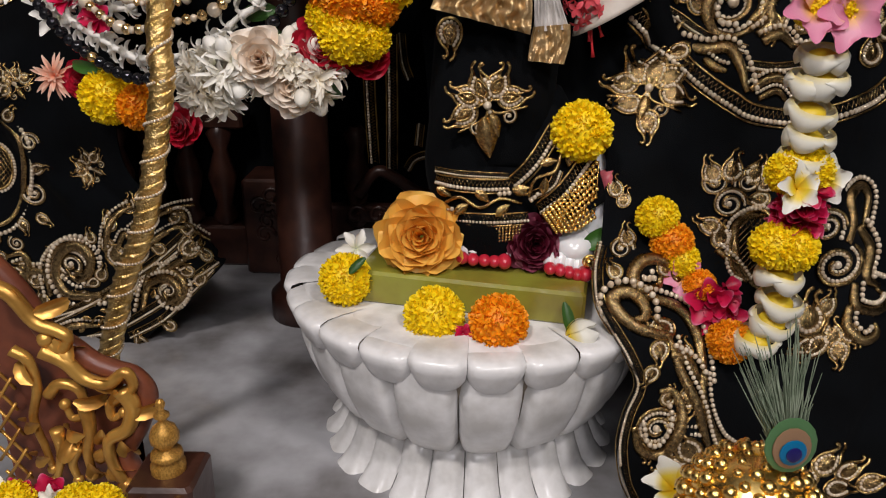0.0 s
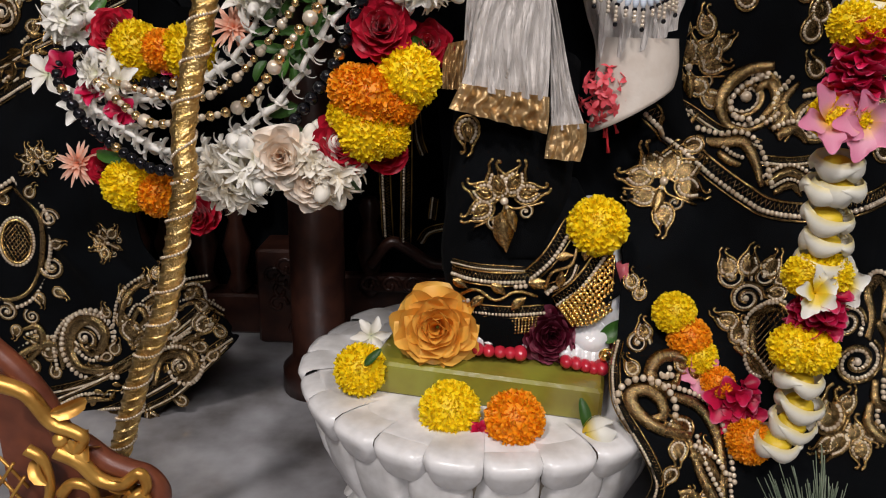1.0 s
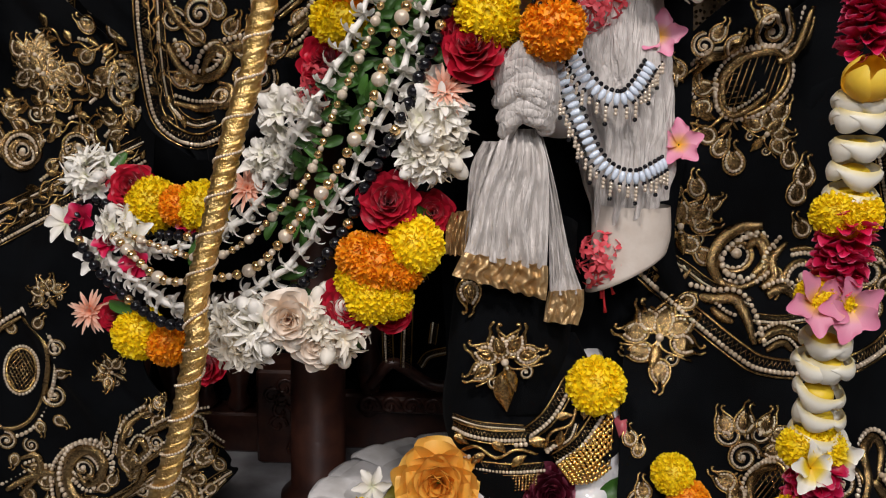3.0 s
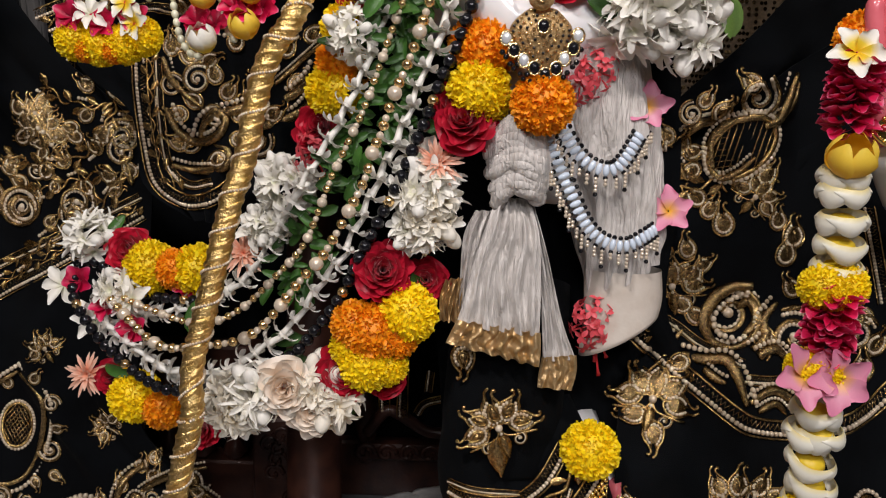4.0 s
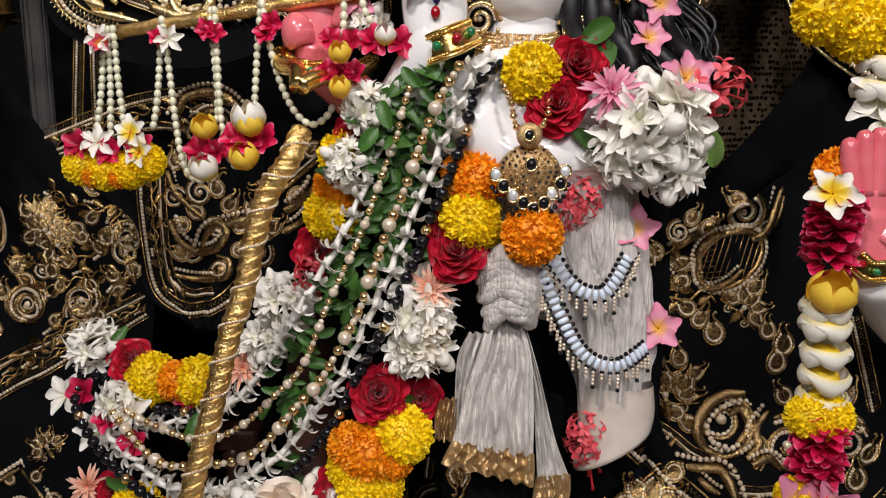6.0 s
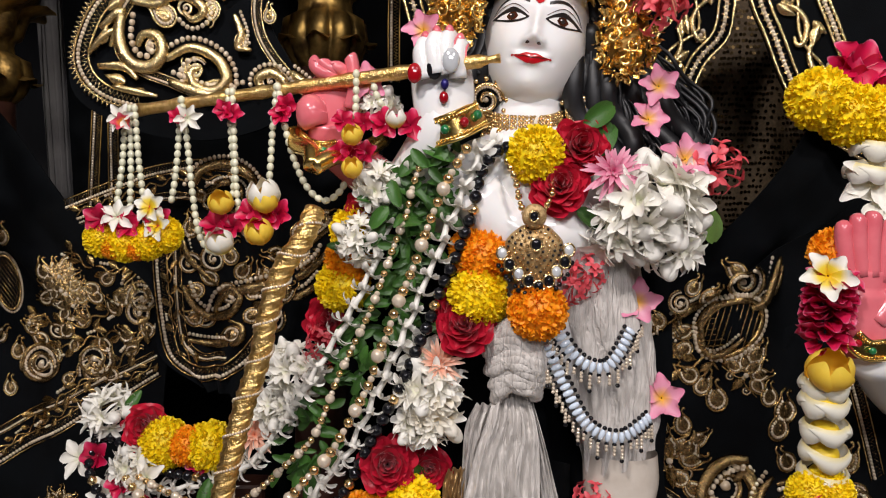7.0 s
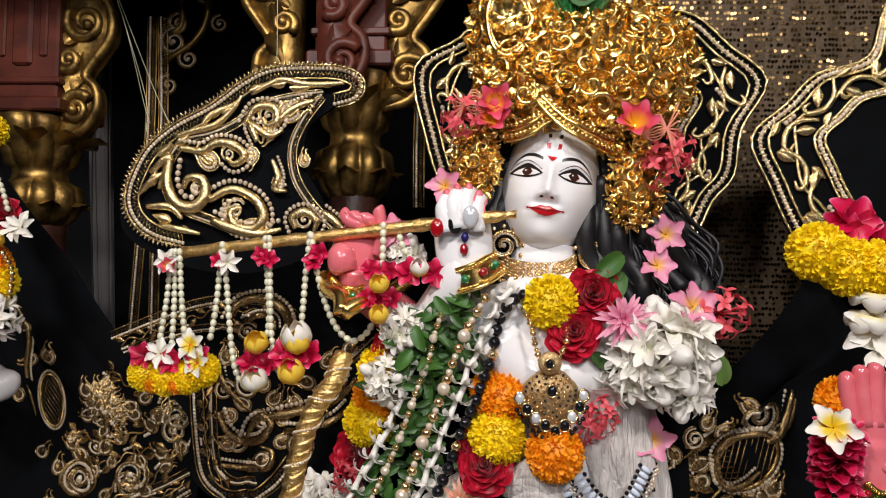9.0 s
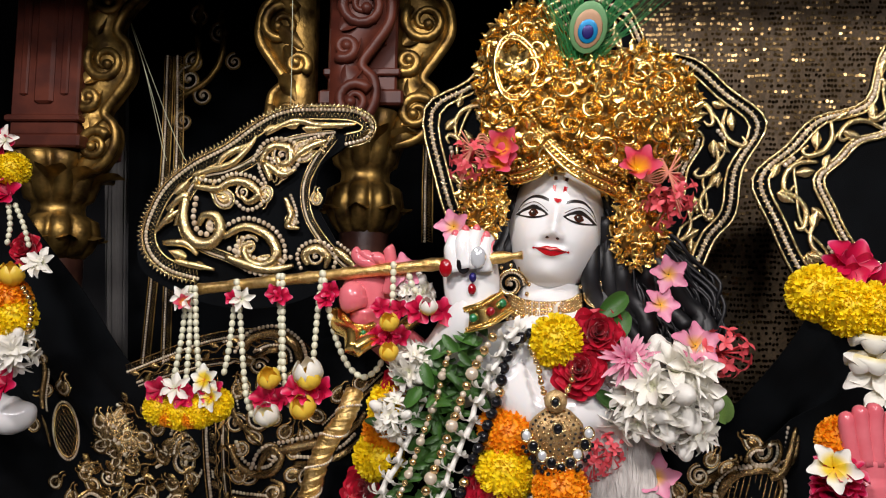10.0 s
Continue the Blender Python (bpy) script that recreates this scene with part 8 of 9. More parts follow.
for k, (p, r) in enumerate((((0.083, 0.820, 0.995), 0.007), ((0.080, 0.823, 1.028), 0.006), ((0.044, 0.835, 0.983), 0.007), ((0.053, 0.832, 0.970), 0.007), ((0.064, 0.830, 0.959), 0.007), ((0.076, 0.828, 0.951), 0.007), ((0.088, 0.828, 0.944), 0.007), ((0.100, 0.830, 0.951), 0.007), ((0.109, 0.832, 0.962), 0.007), ((0.119, 0.834, 0.974), 0.007), ((0.124, 0.836, 0.988), 0.007))):
    g2 = Shape()
    g2.ball(p, (r * 0.85, 0.004, r), 1, 12, 7)
    g2.tube([Vector(p) + Vector((r * 0.95 * math.cos(a * 0.523), 0, r * 1.1 * math.sin(a * 0.523))) for a in range(13)], 0.0016, 0, 6)
    part("stone", g2, [BEADGOLD, CRYSTAL if k in (2, 4, 8, 10) else JET], pend)
    if k > 1:
        for o in ((-0.004, 0), (0.004, 0), (0, -0.005)):
            part("black_bead", KIND["jet"][0], None, pend, m=Matrix.Translation(Vector(p) + Vector((o[0], 0, -r - 0.008 + o[1]))) @ Matrix.Scale(0.0032, 4))
for pts in ([(0.050, 0.870, 1.095), (0.059, 0.845, 1.071), (0.063, 0.845, 1.050), (0.069, 0.836, 1.030)], [(0.105, 0.860, 1.078), (0.104, 0.845, 1.058), (0.097, 0.845, 1.040), (0.090, 0.836, 1.029)]):
    strand(pend, pts, [("gold", 0.0042), ("gold", 0.003)])
chok = thing("choker", "gold bead choker in many rows", "necklace")
for k in range(7):
    pts = [(0.021, 0.960, 1.170), (0.041, 0.925, 1.159), (0.070, 0.913, 1.155), (0.105, 0.925, 1.158), (0.130, 0.960, 1.169)]
    strand(chok, [(p[0], p[1] - 0.0012 * k, p[2] - 0.0048 * k) for p in pts], [("gold", 0.0026)])
for k in range(2):
    pts = [(0.020, 0.925, 1.132), (0.048, 0.905, 1.128), (0.084, 0.900, 1.128), (0.122, 0.910, 1.134)]
    strand(chok, [(p[0], p[1], p[2] - 0.007 * k) for p in pts], [("gold", 0.0034), ("pearl", 0.003)])


def bracelet(pts, width, label):
    top = thing("bracelet", label, "bracelet", "bracelets")
    e = Gilt()
    path = smooth_path(pts, 6)
    n = len(path) - 1
    off = []
    for i, p in enumerate(path):
        d = path[min(i + 1, n)] - path[max(i - 1, 0)]
        off.append(d.cross(Vector((0, 1, 0))).normalized())
    e.grid([[p + s * width * u + Vector((0, 0.002, 0)) for u in (-0.5, 0, 0.5)] for p, s in zip(path, off)])
    for u in (-0.5, 0.5):
        e.tube([p + s * width * u for p, s in zip(path, off)], width * 0.08, 0, 7)
        e.pearls([p + s * width * u * 0.75 for p, s in zip(path, off)], width * 0.07, None, 0, 0)
    part("band", e, [GOLD, GOLD, GOLD], top)
    for k, (p, d) in enumerate(spaced(path, width * 0.85, width * 0.3)):
        g2 = Shape()
        g2.ball(p + Vector((0, -0.002, 0)), width * 0.2, 0, 9, 6)
        part("stone", g2, (RUBY, EMERALD)[k % 2], top)


bracelet([(-0.052, 0.895, 1.126), (-0.033, 0.872, 1.131), (-0.008, 0.866, 1.140), (0.019, 0.895, 1.158)], 0.032, "broad gold bracelet with red and green stones")
bracelet([(-0.229, 0.940, 1.127), (-0.206, 0.912, 1.112), (-0.183, 0.908, 1.108), (-0.161, 0.935, 1.117)], 0.022, "gold bracelet with red stones at the rosy wrist")
for p, r, m, lab in (((-0.066, 0.862, 1.200), 0.011, RUBY, "red stone finger ornament"), ((-0.042, 0.862, 1.206), 0.012, JET, "black drop finger ornament"), ((-0.022, 0.855, 1.215), 0.013, CRYSTAL, "clear faceted finger ornament"), ((-0.029, 0.866, 1.188), 0.006, EYEBLUE, "small blue enamel ornament"), ((-0.030, 0.870, 1.172), 0.007, RUBY, "small red and green enamel ornament")):
    g2 = Shape()
    g2.ball(p, (r * 0.85, 0.005, r * 1.15), 0, 12, 7)
    solid("finger_ornament", g2, m, lab, "ornament", "finger ornaments")
for c in ((0.152, 0.950, 1.166), (0.025, 0.950, 1.182)):
    eo = Gilt()
    eo.spiral(c, 0.024, 0, 1, 1.6, 0.2)
    for k in range(12):
        eo.ball(Vector(c) + Vector((0.028 * math.cos(k * 0.5236), 0, 0.028 * math.sin(k * 0.5236))), 0.0036, 0, 7, 5)
    solid("earring", eo, [BEADGOLD, BEADGOLD, SEED], "round antique gold earring with pearls", "earring", "earrings")

# ---- pearl tassels on the flute ----
PB = [("ivorybead", 0.0054)]


def tassel(strands, label, rows):
    top = thing("pearl_tassel", label, "tassel", "flute tassels")
    for pts in strands:
        strand(top, pts, PB)
    blooms(top, rows)


tassel(([(-0.483, 0.990, 1.167), (-0.487, 0.990, 1.098), (-0.497, 0.990, 1.029)], [(-0.474, 0.985, 1.168), (-0.473, 0.985, 1.099), (-0.475, 0.985, 1.029)], [(-0.465, 0.980, 1.168), (-0.460, 0.980, 1.099), (-0.453, 0.980, 1.038)]), "ivory bead tassel ending in frangipani and yellow marigolds", [
    ("red", 0.018, [(-0.478, 0.975, 1.147)]), ("white", 0.024, [(-0.481, 0.975, 1.153)]), ("magenta", 0.024, [(-0.507, 0.965, 1.013), (-0.428, 0.965, 1.015), (-0.465, 0.965, 1.005)]), ("white", 0.026, [(-0.481, 0.960, 1.016)]), ("frangi", 0.024, [(-0.434, 0.955, 1.031), (-0.424, 0.955, 1.006)]), ("yellow", 0.026, [(-0.509, 0.975, 0.984), (-0.477, 0.975, 0.978), (-0.446, 0.975, 0.981), (-0.423, 0.975, 0.992)]), ("orange", 0.018, [(-0.492, 0.970, 0.974), (-0.457, 0.970, 0.973)])])
tassel(([(-0.398, 0.975, 1.179), (-0.401, 0.975, 1.127), (-0.406, 0.975, 1.074), (-0.413, 0.975, 1.033)], [(-0.395, 0.970, 1.179), (-0.386, 0.970, 1.110), (-0.381, 0.970, 1.058), (-0.372, 0.970, 0.999), (-0.358, 0.970, 0.972), (-0.338, 0.970, 0.967)]), "ivory bead loop with a red and white blossom", [("magenta", 0.014, [(-0.398, 0.962, 1.154)]), ("white", 0.022, [(-0.384, 0.962, 1.153)])])
tassel(([(-0.325, 0.955, 1.188), (-0.321, 0.955, 1.128), (-0.317, 0.955, 1.078), (-0.320, 0.955, 1.040)], [(-0.318, 0.950, 1.188), (-0.315, 0.950, 1.112), (-0.312, 0.950, 1.053), (-0.305, 0.950, 1.007), (-0.294, 0.950, 0.988)]), "ivory bead tassel with red and yellow frangipani buds", [("magenta", 0.017, [(-0.326, 0.945, 1.162), (-0.316, 0.945, 1.156)]), ("ypet", 0.024, [(-0.327, 0.945, 1.036)]), ("magenta", 0.023, [(-0.338, 0.945, 1.007), (-0.315, 0.945, 1.005)]), ("wpet", 0.026, [(-0.327, 0.940, 0.983)])])
tassel(([(-0.254, 0.935, 1.193), (-0.259, 0.935, 1.138), (-0.262, 0.935, 1.088), (-0.264, 0.935, 1.059)], [(-0.251, 0.930, 1.192), (-0.241, 0.930, 1.138), (-0.226, 0.930, 1.089), (-0.207, 0.930, 1.055), (-0.186, 0.930, 1.043), (-0.167, 0.930, 1.056), (-0.159, 0.930, 1.073)]), "ivory bead loop with red and yellow frangipani buds", [("magenta", 0.018, [(-0.244, 0.925, 1.155), (-0.237, 0.925, 1.167)]), ("wpet", 0.03, [(-0.264, 0.925, 1.046)]), ("ypet", 0.024, [(-0.261, 0.920, 1.039)]), ("magenta", 0.024, [(-0.283, 0.925, 1.023), (-0.250, 0.925, 1.024), (-0.267, 0.925, 1.019)]), ("ypet", 0.026, [(-0.269, 0.920, 0.998)])])
tassel(([(-0.143, 0.900, 1.205), (-0.143, 0.900, 1.173), (-0.144, 0.900, 1.148)], [(-0.123, 0.905, 1.199), (-0.116, 0.905, 1.177), (-0.103, 0.905, 1.157)]), "short ivory bead tassel with magenta and yellow frangipani", [("magenta", 0.018, [(-0.158, 0.895, 1.144), (-0.132, 0.895, 1.142), (-0.147, 0.895, 1.101), (-0.128, 0.895, 1.104), (-0.161, 0.895, 1.103)]), ("ypet", 0.019, [(-0.143, 0.885, 1.123), (-0.143, 0.885, 1.082)]), ("wpet", 0.018, [(-0.090, 0.890, 1.145)]), ("magenta", 0.024, [(-0.104, 0.890, 1.141), (-0.072, 0.890, 1.140)]), ("bunch", 0.036, [(-0.114, 0.930, 1.165), (-0.116, 0.930, 1.067)])])

# ---- crown and hair flowers ----
deco = thing("crown_blossoms", "red and pink frangipani with coral ixora tucked in the crown", "flowers")
blooms(deco, [("red", 0.038, [(0.194, 0.870, 1.339)]), ("red", 0.034, [(0.009, 0.900, 1.375), (0.003, 0.900, 1.352)]), ("coral", 0.034, [(0.248, 0.900, 1.309), (0.240, 0.900, 1.289), (-0.036, 0.900, 1.356)]), ("pink", 0.028, [(-0.058, 0.900, 1.261)]), ("pink", 0.03, [(0.247, 0.920, 1.198), (-0.130, 0.920, 1.198)]), ("frangi", 0.001, [(0.235, 0.920, 1.155)])])
bloom(deco, "pink", (0.234, 0.915, 1.155), 0.03)
sta = Shape()
for k in range(9):
    a, b = Vector((0.205, 0.880, 1.326)), Vector((0.252, 0.870, 1.340))
    sta.tube(smooth_path([a, a.lerp(b, 0.5) + Vector((0, 0, 0.004 * k - 0.01)), b + Vector((0, 0, -0.012 * k + 0.03))], 4), 0.001, 0, 4)
    a, b = Vector((0.003, 0.890, 1.366)), Vector((-0.049, 0.880, 1.376))
    sta.tube(smooth_path([a, a.lerp(b, 0.5) + Vector((0, 0, 0.004 * k - 0.012)), b + Vector((0, 0, -0.01 * k + 0.02))], 4), 0.001, 0, 4)
tagged(part("stamen_spray", sta, BLUSHP, deco), kind="stuff")
lonely = thing("frangipani_trim", "pink frangipani blossoms pinned to the satin wrap", "flowers")
blooms(lonely, [("pink", 0.034, [(0.268, 0.930, 0.786)] + [(0.228, 0.920, 0.916)])])
hang = thing("ixora_sprig", "coral pink ixora cluster hanging by the sash", "flower")
blooms(hang, [("coral", 0.034, [(0.179, 0.930, 0.643), (0.178, 0.930, 0.632)])])
sd = Shape()
for k, pts in enumerate(([(0.179, 0.925, 0.633), (0.184, 0.925, 0.603), (0.190, 0.925, 0.565)], [(0.173, 0.925, 0.633), (0.179, 0.925, 0.610), (0.184, 0.925, 0.584)], [(0.182, 0.925, 0.633), (0.191, 0.925, 0.611), (0.199, 0.925, 0.590)])):
    sd.tube(smooth_path(pts, 4), [0.0016] * 8 + [0.003], 0, 5)
part("stems", sd, CORAL, hang)


# ---- peacock feathers ----
def feather(base, tip, width, label, seed, barb=BARBS, long=1.0, spread=1.0, count=300):
    """A feather from its base to the middle of its eye."""
    top = thing("peacock_feather", label, "feather", "peacock feathers")
    g, b, t = rnd(seed), Vector(base), Vector(tip)
    d = t - b
    s = d.cross(Vector((0, 1, 0))).normalized()
    L = d.length
    d.normalize()
    sh = Shape()
    sh.tube([b, t], [0.002, 0.001], 0, 6, True, [0.2, 0.2])
    for i in range(count):
        u = g.uniform(0.1, 1.15)
        side = 1 if i % 2 else -1
        ln = width * g.uniform(0.8, 1.7) * (long if u > 0.45 else 1.0)
        p = b + d * L * min(u, 1.0)
        out = (s * side * g.uniform(0.12, 1.0) * spread + d * g.uniform(0.7, 1.4)).normalized() if u < 1 else (s * side * g.uniform(0, 0.8) * spread + d).normalized()
        q = p + out * ln * 0.5 + Vector((0, -g.uniform(0, 0.01), 0))
        r = p + out * ln + d * ln * 0.25 + Vector((0, g.uniform(-0.01, 0.01), 0))
        sh.tube(smooth_path([p, q, r], 3), [0.0006] * 5 + [0.0005, 0.0003], 0, 3, False, [i / 6 for i in range(7)])
    tagged(part("vane", sh, barb, top), kind="stuff")
    for k, (r0, r1, o, m, nm) in enumerate(((1.0, 1.35, 0.0, EYEGREEN, "green_ring"), (0.74, 1.0, -0.08, EYEBRONZE, "bronze_ring"), (0.52, 0.62, -0.22, EYETEAL, "teal_spot"), (0.3, 0.36, -0.26, EYEBLUE, "blue_spot"))):
        e = Shape()
        e.ball((0, 0, 0), 1.0, 0, 24, 8)
        w = width * 0.5
        nrm = d.cross(s).normalized()
        nrm = nrm if nrm.y > 0 else -nrm
        rot = Matrix((s, nrm, d)).transposed().to_4x4()
        part(nm, e, m, top, m=Matrix.Translation(t + d * w * o - nrm * (0.014 + 0.0018 * k)) @ rot @ Matrix.Diagonal((w * r0, 0.0015, w * r1, 1)))
    return top


feather((0.120, 0.950, 1.474), (0.134, 0.930, 1.561), 0.056, "peacock feather standing in the crown", 2, BARBS, 1.7, 1.5, 190)
feather((0.292, 0.490, 0.269), (0.279, 0.485, 0.315), 0.042, "peacock feather standing in the beaded topknot", 3, PALEBARB, 1.25, 0.42, 200)

# ---- statue to the side: raised rosy palm; other neighbour's forearm ----
n2 = Shape()
n2.tube(smooth_path([(0.467, 0.800, 0.881), (0.457, 0.800, 0.914), (0.453, 0.800, 0.946), (0.454, 0.800, 0.973)], 6), [(0.03, 0.02)] * 6 + [(0.037, 0.02)] * 7 + [(0.033, 0.016)] * 6, 0, 18)
for k, f in enumerate(([(0.436, 0.795, 0.960), (0.429, 0.795, 0.992), (0.426, 0.795, 1.018), (0.428, 0.795, 1.030)], [(0.447, 0.793, 0.967), (0.442, 0.793, 1.006), (0.441, 0.793, 1.028), (0.443, 0.793, 1.038)], [(0.459, 0.793, 0.967), (0.457, 0.793, 1.006), (0.458, 0.793, 1.032), (0.460, 0.793, 1.041)], [(0.471, 0.795, 0.961), (0.474, 0.795, 1.000), (0.477, 0.795, 1.022), (0.479, 0.795, 1.032)])):
    n2.tube(smooth_path(f, 5), [0.0097] * 11 + [0.0094, 0.0088, 0.0078, 0.006, 0.003], 0, 10)
n2.tube(smooth_path([(0.463, 0.790, 0.916), (0.481, 0.790, 0.942), (0.490, 0.790, 0.968)], 5), 0.013, 0, 10)
n2.tube(smooth_path([(0.467, 0.800, 0.888), (0.566, 0.900, 0.808), (0.679, 0.980, 0.755)], 5), 0.034, 1, 14)
n2.lathe([(0.2, 0.0), (0.17, 0.5), (0.12, 0.8), (0.06, 1.0), (0.02, 1.05)], (0.85, 1.3, 0), 24, 1)
n2.tube([(0.679, 0.980, 0.755), (0.85, 1.3, 0.9)], 0.034, 1, 12)
solid("statue", n2, [ROSY, SKIN], "white marble statue arm with a raised rosy palm", "statue")
bracelet([(0.432, 0.775, 0.898), (0.449, 0.775, 0.886), (0.471, 0.775, 0.887)], 0.022, "gold bracelet below the raised palm")
n3 = Shape()
n3.tube(smooth_path([(-0.965, 1.160, 0.979), (-0.908, 1.160, 0.941), (-0.864, 1.160, 0.935), (-0.831, 1.160, 0.949)], 6), [0.035] * 12 + [0.032, 0.03, 0.027, 0.024, 0.02, 0.014, 0.006], 0, 16)
n3.tube(smooth_path([(-0.972, 1.200, 0.963), (-1.309, 1.450, 1.000)], 5), 0.035, 0, 12)
n3.lathe([(0.2, 0.0), (0.17, 0.5), (0.12, 0.9), (0.06, 1.15), (0.02, 1.2)], (-1.15, 1.55, 0), 24)
n3.tube([(-1.1, 1.5, 0.95), (-1.309, 1.450, 1.000)], 0.03, 0, 10)
solid("statue", n3, SKIN, "white marble statue forearm beside the black dress", "statue")
lg = thing("side_garland", "marigold and tuberose garland with pearl strings on the neighbouring dress", "garland")
blooms(lg, [("magenta", 0.034, [(-0.876, 1.100, 1.424), (-0.865, 1.100, 1.332), (-0.878, 1.100, 1.368)]), ("yellow", 0.03, [(-0.860, 1.100, 1.378)]), ("white", 0.03, [(-0.801, 1.090, 1.206), (-0.788, 1.090, 1.211), (-0.869, 1.090, 1.427)]), ("ypet", 0.03, [(-0.835, 1.090, 1.186)]), ("orange", 0.038, [(-0.852, 1.100, 1.146)]), ("yellow", 0.038, [(-0.840, 1.100, 1.117), (-0.859, 1.100, 1.096)]), ("bunch", 0.05, [(-0.836, 1.100, 1.057)]), ("magenta", 0.034, [(-0.839, 1.090, 1.000)]), ("rose", 0.026, [(-0.827, 1.100, 1.236)])])
strand(lg, [(-0.856, 1.090, 1.310), (-0.851, 1.090, 1.275), (-0.855, 1.090, 1.240)], PB)
strand(lg, [(-0.843, 1.090, 1.311), (-0.826, 1.090, 1.276), (-0.813, 1.090, 1.236)], PB)
strand(lg, [(-0.814, 1.080, 1.166), (-0.797, 1.080, 1.137), (-0.799, 1.080, 1.089)], [("gold", 0.005)])

# ---- back of the shrine: threads, braids, brackets, bench ----
th = Shape()
for pts in ([(-0.891, 1.500, 1.860), (-0.781, 1.400, 1.666), (-0.686, 1.300, 1.476), (-0.648, 1.250, 1.425)], [(-0.891, 1.500, 1.860), (-0.772, 1.400, 1.666), (-0.622, 1.200, 1.486), (-0.554, 1.120, 1.402)], [(-0.891, 1.500, 1.860), (-0.789, 1.400, 1.691), (-0.683, 1.300, 1.488), (-0.655, 1.250, 1.408)], [(-0.366, 1.110, 1.774), (-0.362, 1.110, 1.586), (-0.361, 1.110, 1.498)]):
    th.tube(smooth_path(pts, 5), 0.0006, 0, 4)
solid("hanging_threads", th, WHITEP, "thin white threads holding up the fan panel", "thread", kind="stuff")
br = thing("hanging_braid", "dark velvet bands edged with dull silver braid hanging behind", "braid")
eb = Gilt()
for pts in ([(-0.795, 1.550, 1.745), (-0.793, 1.550, 1.464), (-0.806, 1.550, 1.245), (-0.820, 1.550, 0.996)], [(-0.770, 1.550, 1.745), (-0.761, 1.550, 1.465), (-0.771, 1.550, 1.245), (-0.770, 1.550, 0.997)], [(-0.138, 1.400, 1.563), (-0.141, 1.400, 1.439), (-0.140, 1.400, 1.281)], [(-0.146, 1.450, 0.522), (-0.143, 1.450, 0.423), (-0.137, 1.450, 0.295)], [(-0.100, 1.450, 0.554), (-0.099, 1.450, 0.423), (-0.100, 1.450, 0.283)]):
    eb.border(pts, 0.011)
for p, r in zip([(-0.765, 1.600, 1.704), (-0.727, 1.600, 1.661), (-0.775, 1.600, 1.596), (-0.651, 1.600, 1.747), (-0.690, 1.600, 1.820), (-0.743, 1.600, 1.865), (-0.753, 1.600, 1.748)], (0.04, 0.03, 0.03, 0.025, 0.03, 0.03, 0.03)):
    eb.spiral(p, r, 90, 1, 1.5)
eb.cord([(-0.739, 1.600, 1.938), (-0.746, 1.600, 1.821), (-0.745, 1.600, 1.748), (-0.773, 1.600, 1.719)], 0.008, 1)
eb.cord([(-0.690, 1.600, 1.879), (-0.681, 1.600, 1.776), (-0.714, 1.600, 1.704), (-0.799, 1.600, 1.646)], 0.008, 1)
for pts in ([(-0.083, 1.500, 0.552), (-0.077, 1.500, 0.496), (-0.065, 1.500, 0.462)], [(-0.071, 1.500, 0.271), (-0.053, 1.500, 0.296), (-0.005, 1.500, 0.310)], [(-0.042, 1.500, 0.369), (-0.047, 1.500, 0.321)]):
    eb.border(pts, 0.008)
# dark gold here carries the shade of the low-lit back in its colour
tagged(part("embroidery", eb, [DULLGOLD, DULLGOLD, SEED], br), kind="stuff")


def bracket(at, flip, label, mats=DULLGOLD):
    """A solid carved scroll bracket beside a column."""
    sh = Shape()
    c = Vector(at)
    P = lambda x, z, y=0.0: c + Vector((flip * x, y, z))
    edge = [(0.0, -0.2), (0.05, -0.185), (0.085, -0.14), (0.085, -0.09), (0.06, -0.06), (0.085, -0.02), (0.115, 0.03), (0.11, 0.09), (0.08, 0.13), (0.1, 0.18), (0.14, 0.23), (0.15, 0.3)]
    rim_ = smooth_path([P(x, z) for x, z in edge], 5)
    sh.grid([[Vector((c.x, c.y + 0.02, p.z)) for p in rim_], [Vector((c.x, c.y - 0.03, p.z)) for p in rim_], [Vector(((c.x + p.x) / 2, c.y - 0.036, p.z)) for p in rim_], [p + Vector((0, -0.022, 0)) for p in rim_], [p + Vector((0, 0.02, 0)) for p in rim_]])
    sh.tube([p + Vector((0, -0.02, 0)) for p in rim_], 0.011, 0, 8)
    for cx, cz, r, a0 in ((0.05, -0.135, 0.036, 0.6), (0.065, 0.055, 0.045, 2.4), (0.07, 0.2, 0.04, 1.2), (0.03, -0.03, 0.024, 4.0)):
        path = [P(cx + r * (1 - 0.8 * i / 22) * math.cos(a0 + flip * i * 0.42), cz + r * (1 - 0.8 * i / 22) * math.sin(a0 + flip * i * 0.42), -0.036) for i in range(23)]
        sh.tube(path, [0.012 - 0.0003 * i for i in range(23)], 0, 8)
        sh.ball(path[-1], 0.012, 0, 9, 6)
    for k in range(8):
        sh.petal(Matrix.Translation(P(0.02 + 0.012 * (k % 3), -0.16 + 0.055 * k, -0.036)) @ pose(0, 0, 0, 90, -40 - 25 * (k % 3), 0 if flip > 0 else 180), 0.06, 0.036, -1.0, 0.6, 0, 6, 2)
    return solid("carved_bracket", sh, mats, label, "bracket", "brackets")


bracket((-0.207, 1.330, 1.669), 1, "gilt carved leaf bracket on the column")
bracket((-0.374, 1.330, 1.664), -1, "gilt carved leaf bracket in shadow on the column")
bracket((-0.933, 1.430, 1.624), 1, "gilt carved leaf bracket on the shadowed column")
bracket((-0.321, 1.260, 1.674), 1, "carved red wood bracket on the column", REDWOOD)
bench = thing("carved_throne", "dark carved wooden throne standing behind on the floor", "throne", at=(0, 0, 0))


